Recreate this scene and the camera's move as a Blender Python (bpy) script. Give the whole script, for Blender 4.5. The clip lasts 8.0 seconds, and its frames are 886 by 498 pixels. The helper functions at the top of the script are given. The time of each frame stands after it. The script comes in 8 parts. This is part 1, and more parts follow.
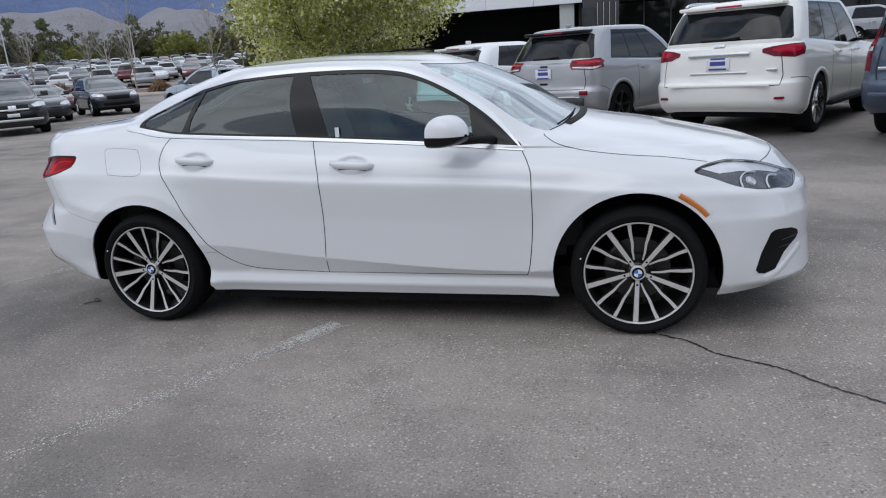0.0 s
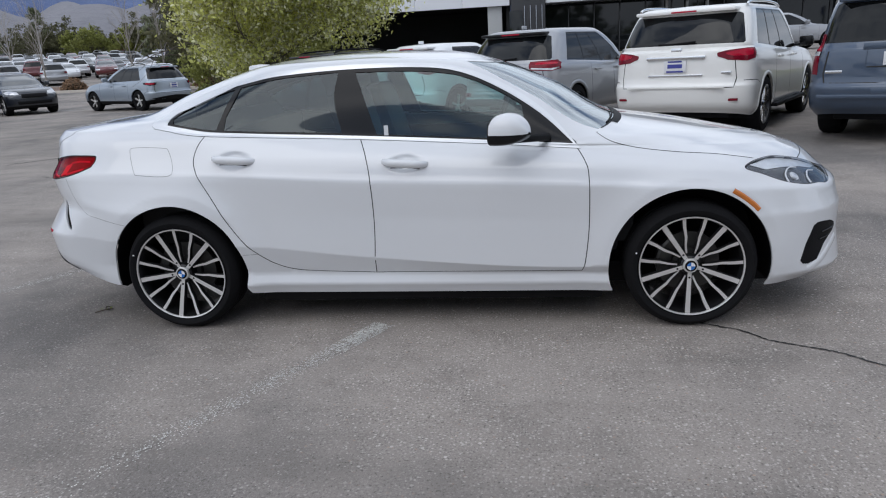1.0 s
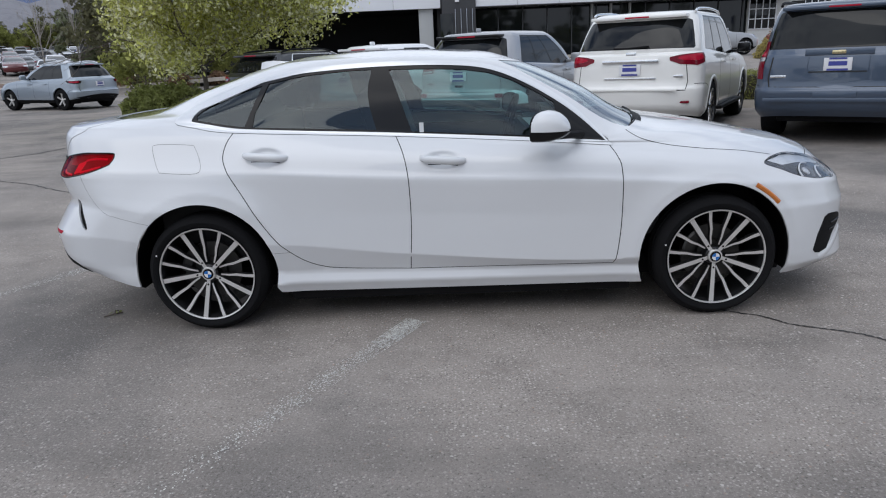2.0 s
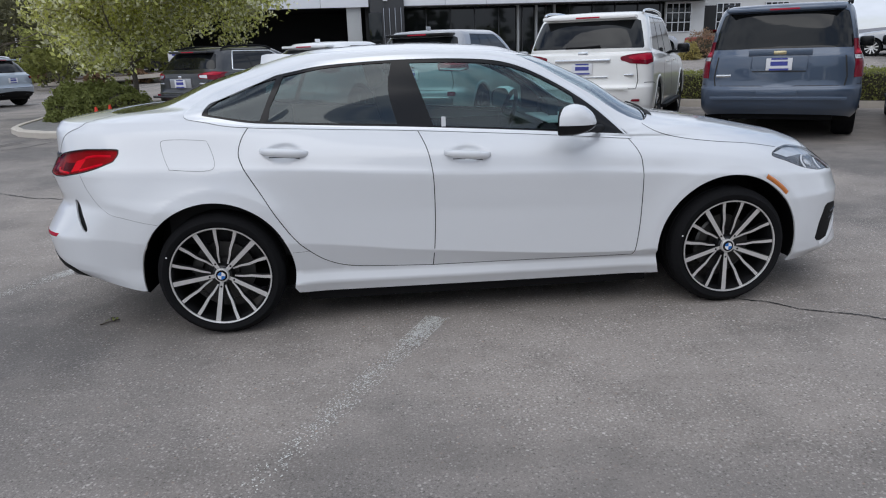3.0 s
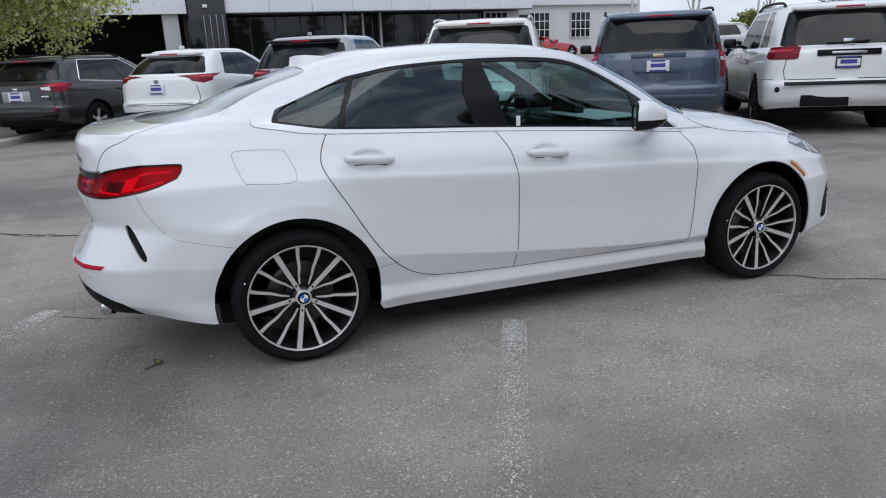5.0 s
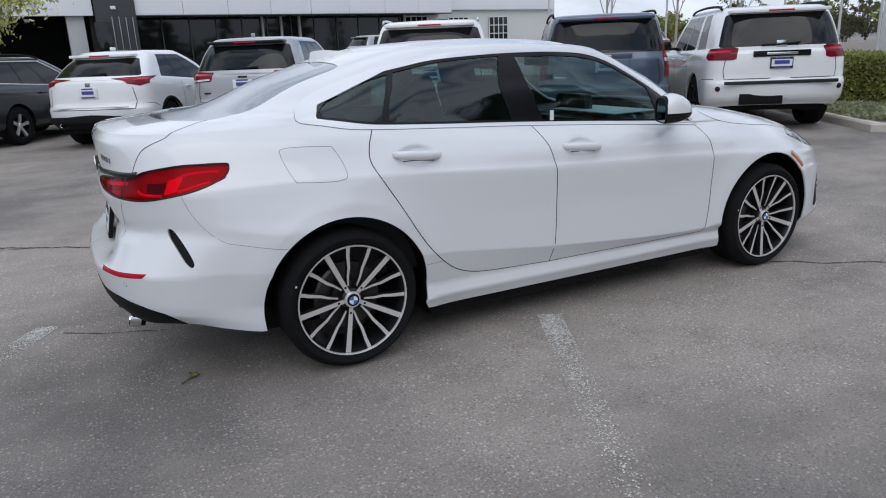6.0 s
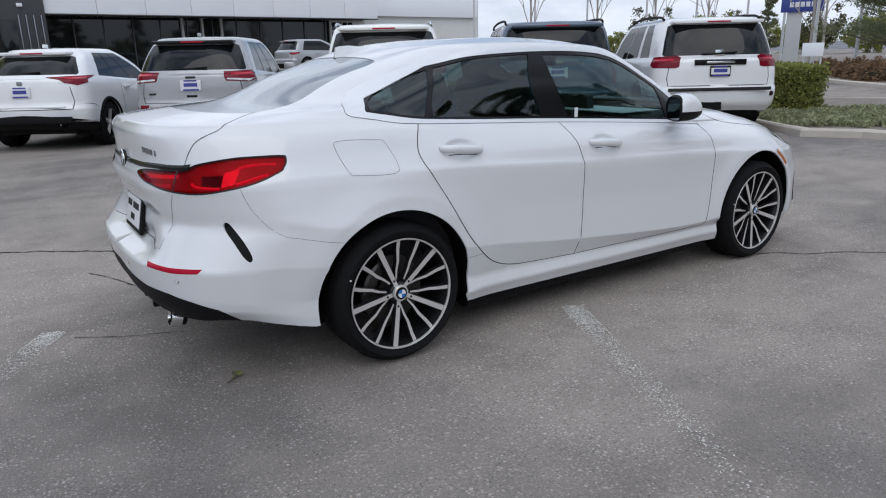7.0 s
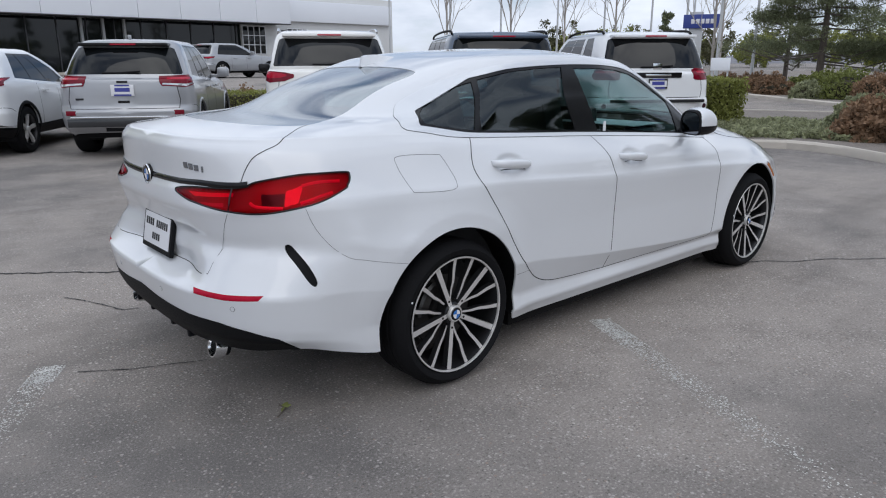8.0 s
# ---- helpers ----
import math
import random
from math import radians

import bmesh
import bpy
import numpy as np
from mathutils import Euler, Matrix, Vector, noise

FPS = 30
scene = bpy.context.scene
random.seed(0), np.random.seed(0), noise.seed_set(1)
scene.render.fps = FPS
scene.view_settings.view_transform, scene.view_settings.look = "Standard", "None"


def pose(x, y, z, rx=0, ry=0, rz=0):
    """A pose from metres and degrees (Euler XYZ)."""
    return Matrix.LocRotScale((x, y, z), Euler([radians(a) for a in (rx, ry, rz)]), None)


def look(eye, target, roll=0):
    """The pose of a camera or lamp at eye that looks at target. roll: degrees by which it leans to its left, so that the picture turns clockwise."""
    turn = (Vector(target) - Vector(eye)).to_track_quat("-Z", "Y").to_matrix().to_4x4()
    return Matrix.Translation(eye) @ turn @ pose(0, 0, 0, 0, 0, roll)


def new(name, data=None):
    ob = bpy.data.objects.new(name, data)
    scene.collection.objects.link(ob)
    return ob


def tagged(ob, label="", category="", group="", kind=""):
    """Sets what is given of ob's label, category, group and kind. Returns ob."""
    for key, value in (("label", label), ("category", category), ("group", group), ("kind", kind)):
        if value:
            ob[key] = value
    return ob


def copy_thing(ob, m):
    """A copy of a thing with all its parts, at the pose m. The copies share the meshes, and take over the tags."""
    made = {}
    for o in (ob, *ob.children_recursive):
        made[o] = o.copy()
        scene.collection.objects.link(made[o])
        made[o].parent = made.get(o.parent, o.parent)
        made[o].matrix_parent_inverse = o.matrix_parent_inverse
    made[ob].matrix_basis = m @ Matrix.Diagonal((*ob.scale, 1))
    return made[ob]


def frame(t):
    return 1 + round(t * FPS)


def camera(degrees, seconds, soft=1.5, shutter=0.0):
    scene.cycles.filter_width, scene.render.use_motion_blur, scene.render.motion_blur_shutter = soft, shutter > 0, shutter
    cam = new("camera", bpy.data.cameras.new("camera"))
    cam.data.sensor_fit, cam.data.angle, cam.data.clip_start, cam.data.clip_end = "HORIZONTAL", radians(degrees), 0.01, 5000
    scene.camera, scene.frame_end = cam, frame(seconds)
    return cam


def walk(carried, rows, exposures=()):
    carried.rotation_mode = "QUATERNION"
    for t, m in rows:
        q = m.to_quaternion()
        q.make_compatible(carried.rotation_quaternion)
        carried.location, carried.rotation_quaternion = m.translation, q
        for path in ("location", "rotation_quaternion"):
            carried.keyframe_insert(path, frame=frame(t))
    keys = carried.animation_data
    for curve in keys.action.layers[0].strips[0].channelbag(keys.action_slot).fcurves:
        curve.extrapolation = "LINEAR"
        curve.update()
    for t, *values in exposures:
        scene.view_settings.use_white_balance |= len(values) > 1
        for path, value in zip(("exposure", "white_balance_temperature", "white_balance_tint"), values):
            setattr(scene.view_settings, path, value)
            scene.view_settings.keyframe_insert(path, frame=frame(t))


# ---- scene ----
cam = camera(66.0, 8.0, 1.1)
PATH = [
    (0, (1.222, -4.092, 1.362), (0.737, -2.227, 0.825), -4.0),
    (0.5, (0.92, -4.112, 1.368), (0.553, -2.221, 0.83), -3.6),
    (1, (0.574, -4.214, 1.388), (0.307, -2.309, 0.84), -3.3),
    (2.5, (-0.228, -4.313, 1.395), (-0.173, -2.392, 0.842), -2.1),
    (3, (-0.491, -4.259, 1.38), (-0.329, -2.346, 0.82), -1.9),
    (3.5, (-0.832, -4.235, 1.382), (-0.55, -2.338, 0.816), -1.8),
    (4, (-1.198, -4.209, 1.389), (-0.8, -2.334, 0.816), -1.9),
    (4.5, (-1.476, -4.052, 1.384), (-0.948, -2.207, 0.823), -2.1),
    (6, (-2.254, -3.605, 1.354), (-1.388, -1.889, 0.801), -2.3),
    (6.5, (-2.532, -3.489, 1.327), (-1.568, -1.822, 0.785), -1.9),
    (7, (-2.758, -3.371, 1.321), (-1.694, -1.766, 0.78), -1.3),
    (7.5, (-2.918, -3.148, 1.345), (-1.748, -1.618, 0.807), -0.6),
    (8, (-3.175, -2.899, 1.345), (-1.902, -1.448, 0.821), -0.2),
]
walk(cam, [(t, look(eye, target, roll)) for t, eye, target, roll in PATH])

# ---- light ----
SUN_ELEV, SUN_AZ = 50.0, 205.0
world = bpy.data.worlds.new("sky_world")
scene.world = world
world.use_nodes = True
wn, wl = world.node_tree.nodes, world.node_tree.links
bg = wn["Background"]
sky = wn.new("ShaderNodeTexSky")
sky.sky_type = "NISHITA"
sky.sun_disc = False
sky.sun_elevation = radians(SUN_ELEV)
sky.sun_rotation = radians(SUN_AZ)
sky.air_density, sky.dust_density = 1.0, 0.2
wco = wn.new("ShaderNodeTexCoord")
wmap = wn.new("ShaderNodeMapping")
wmap.inputs["Scale"].default_value = (1.0, 1.0, 2.6)
cloud = wn.new("ShaderNodeTexNoise")
cloud.inputs["Scale"].default_value = 2.3
cloud.inputs["Detail"].default_value = 6.0
cloud.inputs["Roughness"].default_value = 0.58
ramp = wn.new("ShaderNodeValToRGB")
ramp.color_ramp.elements[0].position, ramp.color_ramp.elements[1].position = 0.30, 0.50
shade = wn.new("ShaderNodeValToRGB")
shade.color_ramp.elements[0].position, shade.color_ramp.elements[1].position = 0.40, 0.70
shade.color_ramp.elements[0].color = (6.6, 7.0, 7.9, 1)
shade.color_ramp.elements[1].color = (12.8, 12.9, 13.1, 1)
wmix = wn.new("ShaderNodeMix")
wmix.data_type = "RGBA"
wl.new(wco.outputs["Generated"], wmap.inputs["Vector"])
wl.new(wmap.outputs["Vector"], cloud.inputs["Vector"])
wl.new(cloud.outputs["Fac"], ramp.inputs["Fac"])
wl.new(cloud.outputs["Fac"], shade.inputs["Fac"])
wl.new(ramp.outputs["Color"], wmix.inputs["Factor"])
wl.new(sky.outputs["Color"], wmix.inputs["A"])
wl.new(shade.outputs["Color"], wmix.inputs["B"])
# an overcast dome: brighter overhead than at the horizon
wsep = wn.new("ShaderNodeSeparateXYZ")
wl.new(wco.outputs["Generated"], wsep.inputs[0])
dome = wn.new("ShaderNodeMapRange")
dome.inputs["From Min"].default_value, dome.inputs["From Max"].default_value = 0.0, 0.9
dome.inputs["To Min"].default_value, dome.inputs["To Max"].default_value = 1.0, 1.24
wl.new(wsep.outputs["Z"], dome.inputs["Value"])
wtint = wn.new("ShaderNodeVectorMath")
wtint.operation = "MULTIPLY"
wtint.inputs[1].default_value = (0.942, 1.0, 1.085)
wscale = wn.new("ShaderNodeVectorMath")
wscale.operation = "SCALE"
wl.new(wmix.outputs["Result"], wtint.inputs[0])
wl.new(wtint.outputs[0], wscale.inputs[0])
wl.new(dome.outputs["Result"], wscale.inputs["Scale"])
wl.new(wscale.outputs[0], bg.inputs["Color"])
bg.inputs["Strength"].default_value = 0.0875
sun_data = bpy.data.lights.new("sun", "SUN")
sun_data.energy, sun_data.angle, sun_data.color = 0.75, radians(50), (1.0, 0.97, 0.93)
sun = new("sun", sun_data)
sun.matrix_world = look((0, 0, 30), Vector((0, 0, 30)) - Vector((math.sin(radians(SUN_AZ)) * math.cos(radians(SUN_ELEV)), math.cos(radians(SUN_AZ)) * math.cos(radians(SUN_ELEV)), math.sin(radians(SUN_ELEV)))))
scene.view_settings.exposure = 0.0


# ---- materials ----
def mat(name, color, rough=0.5, metal=0.0, coat=0.0, spec=0.5, grain=None, bump=None, emit=0.0, island=0.0, per_object=0.0):
    """A Principled material. grain: (scale, amount) of colour variation at two sizes; bump: (scale, height)."""
    m = bpy.data.materials.new(name)
    m.use_nodes = True
    nt = m.node_tree
    b = nt.nodes["Principled BSDF"]
    b.inputs["Base Color"].default_value = (*color, 1)
    b.inputs["Roughness"].default_value = rough
    b.inputs["Metallic"].default_value = metal
    b.inputs["Specular IOR Level"].default_value = spec
    b.inputs["Coat Weight"].default_value = coat
    b.inputs["Coat Roughness"].default_value = 0.03
    if emit:
        b.inputs["Emission Color"].default_value = (*color, 1)
        b.inputs["Emission Strength"].default_value = emit
    geo = nt.nodes.new("ShaderNodeNewGeometry")
    value = None
    if grain:
        tot = None
        for k, wgt in ((1.0, 0.6), (0.13, 0.4)):
            nz = nt.nodes.new("ShaderNodeTexNoise")
            nz.inputs["Scale"].default_value = grain[0] * k
            nz.inputs["Detail"].default_value = 4
            nt.links.new(geo.outputs["Position"], nz.inputs["Vector"])
            mm = nt.nodes.new("ShaderNodeMath")
            mm.operation = "MULTIPLY_ADD"
            mm.inputs[1].default_value = wgt * 2 * grain[1]
            nt.links.new(nz.outputs["Fac"], mm.inputs[0])
            if tot:
                nt.links.new(tot, mm.inputs[2])
            else:
                mm.inputs[2].default_value = 1 - grain[1]
            tot = mm.outputs[0]
        value = tot
    if island or per_object:
        src = geo.outputs["Random Per Island"]
        if per_object:
            src = nt.nodes.new("ShaderNodeObjectInfo").outputs["Random"]
        mm = nt.nodes.new("ShaderNodeMath")
        mm.operation = "MULTIPLY_ADD"
        mm.inputs[1].default_value = 2 * (island or per_object)
        mm.inputs[2].default_value = 1 - (island or per_object)
        nt.links.new(src, mm.inputs[0])
        if value:
            m2 = nt.nodes.new("ShaderNodeMath")
            m2.operation = "MULTIPLY"
            nt.links.new(value, m2.inputs[0])
            nt.links.new(mm.outputs[0], m2.inputs[1])
            value = m2.outputs[0]
        else:
            value = mm.outputs[0]
    if value:
        mx = nt.nodes.new("ShaderNodeVectorMath")
        mx.operation = "SCALE"
        mx.inputs[0].default_value = color
        nt.links.new(value, mx.inputs["Scale"])
        nt.links.new(mx.outputs[0], b.inputs["Base Color"])
    if bump:
        nz = nt.nodes.new("ShaderNodeTexNoise")
        nz.inputs["Scale"].default_value = bump[0]
        nz.inputs["Detail"].default_value = 5
        nt.links.new(geo.outputs["Position"], nz.inputs["Vector"])
        bp = nt.nodes.new("ShaderNodeBump")
        bp.inputs["Distance"].default_value = bump[1]
        nt.links.new(nz.outputs["Fac"], bp.inputs["Height"])
        nt.links.new(bp.outputs["Normal"], b.inputs["Normal"])
    return m


def paint(name, color, metal=0.0, rough=0.38):
    return mat(name, color, rough, metal, coat=1.0, grain=(0.9, 0.035))


def glass(name, tint, gloss=0.02, mirror=0.05, sheen=(0.86, 0.94, 0.97)):
    """Thin tinted glass: clear tint under a reflection that grows towards a grazing view; mirror: its share seen head-on."""
    m = bpy.data.materials.new(name)
    m.use_nodes = True
    nt = m.node_tree
    nt.nodes.remove(nt.nodes["Principled BSDF"])
    out = nt.nodes["Material Output"]
    tr, gl, lw, pw, ml, mx = (nt.nodes.new(k) for k in ("ShaderNodeBsdfTransparent", "ShaderNodeBsdfGlossy", "ShaderNodeLayerWeight", "ShaderNodeMath", "ShaderNodeMath", "ShaderNodeMixShader"))
    tr.inputs["Color"].default_value = (*tint, 1)
    gl.inputs["Roughness"].default_value = gloss
    gl.inputs["Color"].default_value = (*sheen, 1)
    lw.inputs["Blend"].default_value = 0.5
    pw.operation, ml.operation = "POWER", "MULTIPLY_ADD"
    pw.inputs[1].default_value = 4.5
    ml.inputs[1].default_value, ml.inputs[2].default_value = 1 - mirror, mirror
    nt.links.new(lw.outputs["Facing"], pw.inputs[0])
    nt.links.new(pw.outputs[0], ml.inputs[0])
    nt.links.new(ml.outputs[0], mx.inputs[0])
    nt.links.new(tr.outputs[0], mx.inputs[1])
    nt.links.new(gl.outputs[0], mx.inputs[2])
    nt.links.new(mx.outputs[0], out.inputs["Surface"])
    return m


def asphalt_material(name, dark, light, tone, patches=()):
    """Worn asphalt: pale and dark aggregate a few millimetres wide, soft stains and tyre-dulled patches a metre and more across."""
    m = bpy.data.materials.new(name)
    m.use_nodes = True
    nt = m.node_tree
    b = nt.nodes["Principled BSDF"]
    b.inputs["Roughness"].default_value = 0.85
    b.inputs["Specular IOR Level"].default_value = 0.35
    geo = nt.nodes.new("ShaderNodeNewGeometry")

    def noise_node(scale, detail=3.0, rough=0.55, stretch=None):
        nz = nt.nodes.new("ShaderNodeTexNoise")
        nz.inputs["Scale"].default_value = scale
        nz.inputs["Detail"].default_value = detail
        nz.inputs["Roughness"].default_value = rough
        if stretch:
            mp = nt.nodes.new("ShaderNodeMapping")
            mp.inputs["Scale"].default_value = stretch[0]
            mp.inputs["Rotation"].default_value = (0, 0, radians(stretch[1]))
            nt.links.new(geo.outputs["Position"], mp.inputs["Vector"])
            nt.links.new(mp.outputs["Vector"], nz.inputs["Vector"])
        else:
            nt.links.new(geo.outputs["Position"], nz.inputs["Vector"])
        return nz.outputs["Fac"]

    def band(src, a, c, lo=0.0, hi=1.0):
        r = nt.nodes.new("ShaderNodeMapRange")
        r.inputs["From Min"].default_value, r.inputs["From Max"].default_value = a, c
        r.inputs["To Min"].default_value, r.inputs["To Max"].default_value = lo, hi
        nt.links.new(src, r.inputs["Value"])
        return r.outputs["Result"]

    def mix(fac, a, c):
        mx = nt.nodes.new("ShaderNodeMix")
        mx.data_type = "RGBA"
        nt.links.new(fac, mx.inputs["Factor"])
        for sock, v in (("A", a), ("B", c)):
            if isinstance(v, tuple):
                mx.inputs[sock].default_value = (*v, 1)
            else:
                nt.links.new(v, mx.inputs[sock])
        return mx.outputs["Result"]

    fine = noise_node(210, 2)
    grit = noise_node(100, 2)
    stones = noise_node(55, 1)
    rough = noise_node(0.55, 4, 0.6)
    blotch = noise_node(0.30, 5, 0.62)
    worn = noise_node(2.6, 4, 0.65)
    streak = noise_node(0.8, 3, 0.6, ((0.35, 1.6, 1.0), 27))
    base = mix(band(fine, 0.25, 0.75), dark, light)
    base = mix(band(blotch, 0.42, 0.58, 0.0, 0.66), base, tone)
    base = mix(band(blotch, 0.47, 0.34, 0.0, 0.55), base, tuple(0.8 * c * k for c, k in zip(dark, (0.97, 1.0, 1.05))))
    base = mix(band(worn, 0.45, 0.75, 0.0, 0.35), base, tuple(0.75 * c for c in dark))
    show = nt.nodes.new("ShaderNodeMath")
    show.operation = "MULTIPLY"
    nt.links.new(band(grit, 0.57, 0.67, 0.0, 0.62), show.inputs[0])
    nt.links.new(band(rough, 0.40, 0.62, 0.30, 1.0), show.inputs[1])
    base = mix(show.outputs[0], base, tuple(1.9 * c for c in light))
    base = mix(band(grit, 0.40, 0.28, 0.0, 0.6), base, tuple(0.4 * c for c in dark))
    base = mix(band(stones, 0.72, 0.78, 0.0, 0.7), base, tuple(1.9 * c for c in light))
    dr = nt.nodes.new("ShaderNodeMath")
    dr.operation = "MULTIPLY"
    nt.links.new(band(rough, 0.36, 0.58, 0.45, 1.0), dr.inputs[0])
    nt.links.new(band(noise_node(5.5, 3, 0.6), 0.36, 0.56, 0.4, 1.0), dr.inputs[1])
    drift = dr.outputs[0]
    # single stones: a few of the cells show a pale or a dark pebble
    for scale, keep, amount, colour in ((92.0, 0.62, 0.62, tuple(1.8 * c for c in light)), (66.0, 0.70, 0.85, tuple(2.1 * c for c in light)), (44.0, 0.91, 0.8, tuple(2.5 * c for c in light)), (58.0, 0.90, 0.6, tuple(light[k] * (1.5, 1.05, 0.8)[k] for k in range(3))), (72.0, 0.74, 0.6, tuple(0.4 * c for c in dark))):
        vo = nt.nodes.new("ShaderNodeTexVoronoi")
        vo.inputs["Scale"].default_value = scale
        nt.links.new(geo.outputs["Position"], vo.inputs["Vector"])
        sx = nt.nodes.new("ShaderNodeSeparateColor")
        nt.links.new(vo.outputs["Color"], sx.inputs[0])
        pk = nt.nodes.new("ShaderNodeMath")
        pk.operation = "MULTIPLY"
        nt.links.new(band(vo.outputs["Distance"], 0.36, 0.24), pk.inputs[0])
        nt.links.new(band(sx.outputs[0], keep, keep + 0.08, 0.0, amount), pk.inputs[1])
        pk2 = nt.nodes.new("ShaderNodeMath")
        pk2.operation = "MULTIPLY"
        nt.links.new(pk.outputs[0], pk2.inputs[0])
        nt.links.new(drift, pk2.inputs[1])
        base = mix(pk2.outputs[0], base, colour)
    base = mix(band(streak, 0.5, 0.72, 0.0, 0.35), base, tuple(0.62 * c for c in dark))
    for cx, cy, rx, ry, turn, amount in patches:
        mp = nt.nodes.new("ShaderNodeMapping")
        mp.vector_type = "TEXTURE"
        mp.inputs["Location"].default_value = (cx, cy, 0)
        mp.inputs["Rotation"].default_value = (0, 0, radians(turn))
        mp.inputs["Scale"].default_value = (rx, ry, 50)
        nt.links.new(geo.outputs["Position"], mp.inputs["Vector"])
        ln = nt.nodes.new("ShaderNodeVectorMath")
        ln.operation = "LENGTH"
        nt.links.new(mp.outputs["Vector"], ln.inputs[0])
        ad = nt.nodes.new("ShaderNodeMath")
        ad.operation = "MULTIPLY_ADD"
        ad.inputs[1].default_value = 1.1
        nt.links.new(noise_node(1.1, 4, 0.6), ad.inputs[0])
        nt.links.new(ln.outputs["Value"], ad.inputs[2])
        base = mix(band(ad.outputs[0], 1.75, 1.1, 0.0, amount), base, tuple(0.86 * c * k for c, k in zip(dark, (0.97, 1.0, 1.04))))
    nt.links.new(base, b.inputs["Base Color"])
    bp = nt.nodes.new("ShaderNodeBump")
    bp.inputs["Distance"].default_value = 0.004
    bp.inputs["Strength"].default_value = 0.6
    nt.links.new(grit, bp.inputs["Height"])
    nt.links.new(bp.outputs["Normal"], b.inputs["Normal"])
    return m


M_ASPHALT = asphalt_material("asphalt", (0.108, 0.098, 0.0905), (0.289, 0.263, 0.244), (0.362, 0.317, 0.280), [(-2.1, -1.35, 1.35, 0.85, -25, 0.2), (0.3, -2.6, 1.2, 0.3, 8, 0.3)])
M_LINE = mat("worn_white_line", (0.56, 0.55, 0.52), 0.9, grain=(60, 0.3), island=0.3)
M_CRACK = mat("crack_filler", (0.012, 0.012, 0.012), 0.7, grain=(30, 0.3))
M_CONCRETE = mat("concrete", (0.54, 0.49, 0.43), 0.9, grain=(6, 0.2), bump=(60, 0.004))
M_WHITE = paint("white_car_paint", (0.70, 0.71, 0.73))
M_FLEET = paint("fleet_white_paint", (0.80, 0.81, 0.82))
M_PEARL = paint("pearl_white_paint", (0.84, 0.83, 0.80))
M_SILVER = paint("silver_paint", (0.37, 0.376, 0.395), 0.4, 0.34)
M_BLUE = paint("slate_blue_paint", (0.058, 0.084, 0.130), 0.35, 0.34)
M_GRAPHITE = paint("graphite_paint", (0.010, 0.0108, 0.0135), 0.1, 0.45)
M_ICE = paint("pale_blue_paint", (0.32, 0.37, 0.43), 0.4, 0.34)
M_RED = paint("red_paint", (0.45, 0.012, 0.02))
M_NAVY = paint("navy_paint", (0.006, 0.009, 0.016), 0.05, 0.45)
M_BLACK = mat("black_plastic", (0.007, 0.007, 0.008), 0.6, spec=0.15, grain=(40, 0.2), bump=(260, 0.0008))
M_GLOSS = mat("gloss_black", (0.006, 0.006, 0.007), 0.22, spec=0.3)
M_CHROME = mat("satin_chrome", (0.78, 0.79, 0.8), 0.16, 1.0, grain=(8, 0.05))
M_TRIM = mat("satin_window_trim", (0.74, 0.75, 0.765), 0.34, 0.55, grain=(8, 0.04))
M_BADGE = mat("dark_badge_chrome", (0.28, 0.29, 0.31), 0.25, 0.8)
M_SEAM = mat("rubber_seal", (0.02, 0.02, 0.021), 0.7)
M_RUBBER = mat("tyre_rubber", (0.009, 0.009, 0.010), 0.8, spec=0.12, grain=(12, 0.25), bump=(90, 0.002))
M_ALLOY = mat("machined_alloy", (0.74, 0.725, 0.71), 0.36, 0.6, grain=(30, 0.1))
M_DARK_ALLOY = mat("dark_alloy", (0.030, 0.030, 0.032), 0.28, 0.55, spec=0.4)
M_BRAKE = mat("brake_steel", (0.075, 0.073, 0.071), 0.42, 0.85, grain=(20, 0.3))
M_LAMP_RED = mat("red_lamp_housing", (0.26, 0.008, 0.035), 0.25, 0.3, grain=(9, 0.8))
M_LAMP_RED2 = mat("bright_red_lens", (0.40, 0.006, 0.028), 0.2, spec=0.12, grain=(40, 0.15))
M_LAMP_DARK = mat("smoked_red_lens", (0.03, 0.008, 0.014), 0.12, spec=0.4)
M_LAMP_SILVER = mat("silver_lamp_trim", (0.78, 0.79, 0.81), 0.22, 0.4, grain=(24, 0.3))
M_LAMP_PALE = mat("pale_red_reflector", (0.95, 0.26, 0.60), 0.25, 0.2, grain=(60, 0.3))
M_LAMP_GREY = mat("grey_reflector", (0.55, 0.45, 0.47), 0.25, 0.4, grain=(80, 0.3))
M_LAMP_WHITE = mat("clear_lens", (0.6, 0.6, 0.62), 0.08, 0.5, coat=1.0, grain=(25, 0.3))
M_LAMP_CAVE = mat("lamp_housing", (0.13, 0.132, 0.138), 0.16, 0.75, grain=(16, 0.7))
M_TAIL = mat("red_tail_lens", (0.17, 0.004, 0.016), 0.1, spec=0.28, grain=(20, 0.3))
M_TAIL_HOT = mat("bright_tail_lens", (0.42, 0.007, 0.030), 0.12, spec=0.28, grain=(45, 0.3))
M_AMBER = mat("amber_lens", (0.55, 0.16, 0.02), 0.2, coat=1.0, grain=(60, 0.25))
M_GLASS = glass("side_glass", (0.50, 0.71, 0.69), 0.02, 0.07)
M_DARK_GLASS = glass("rear_side_glass", (0.19, 0.28, 0.28), 0.02, 0.068)
M_SCREEN = glass("windscreen_glass", (0.66, 0.80, 0.80), 0.06, 0.44, (0.88, 0.93, 0.96))
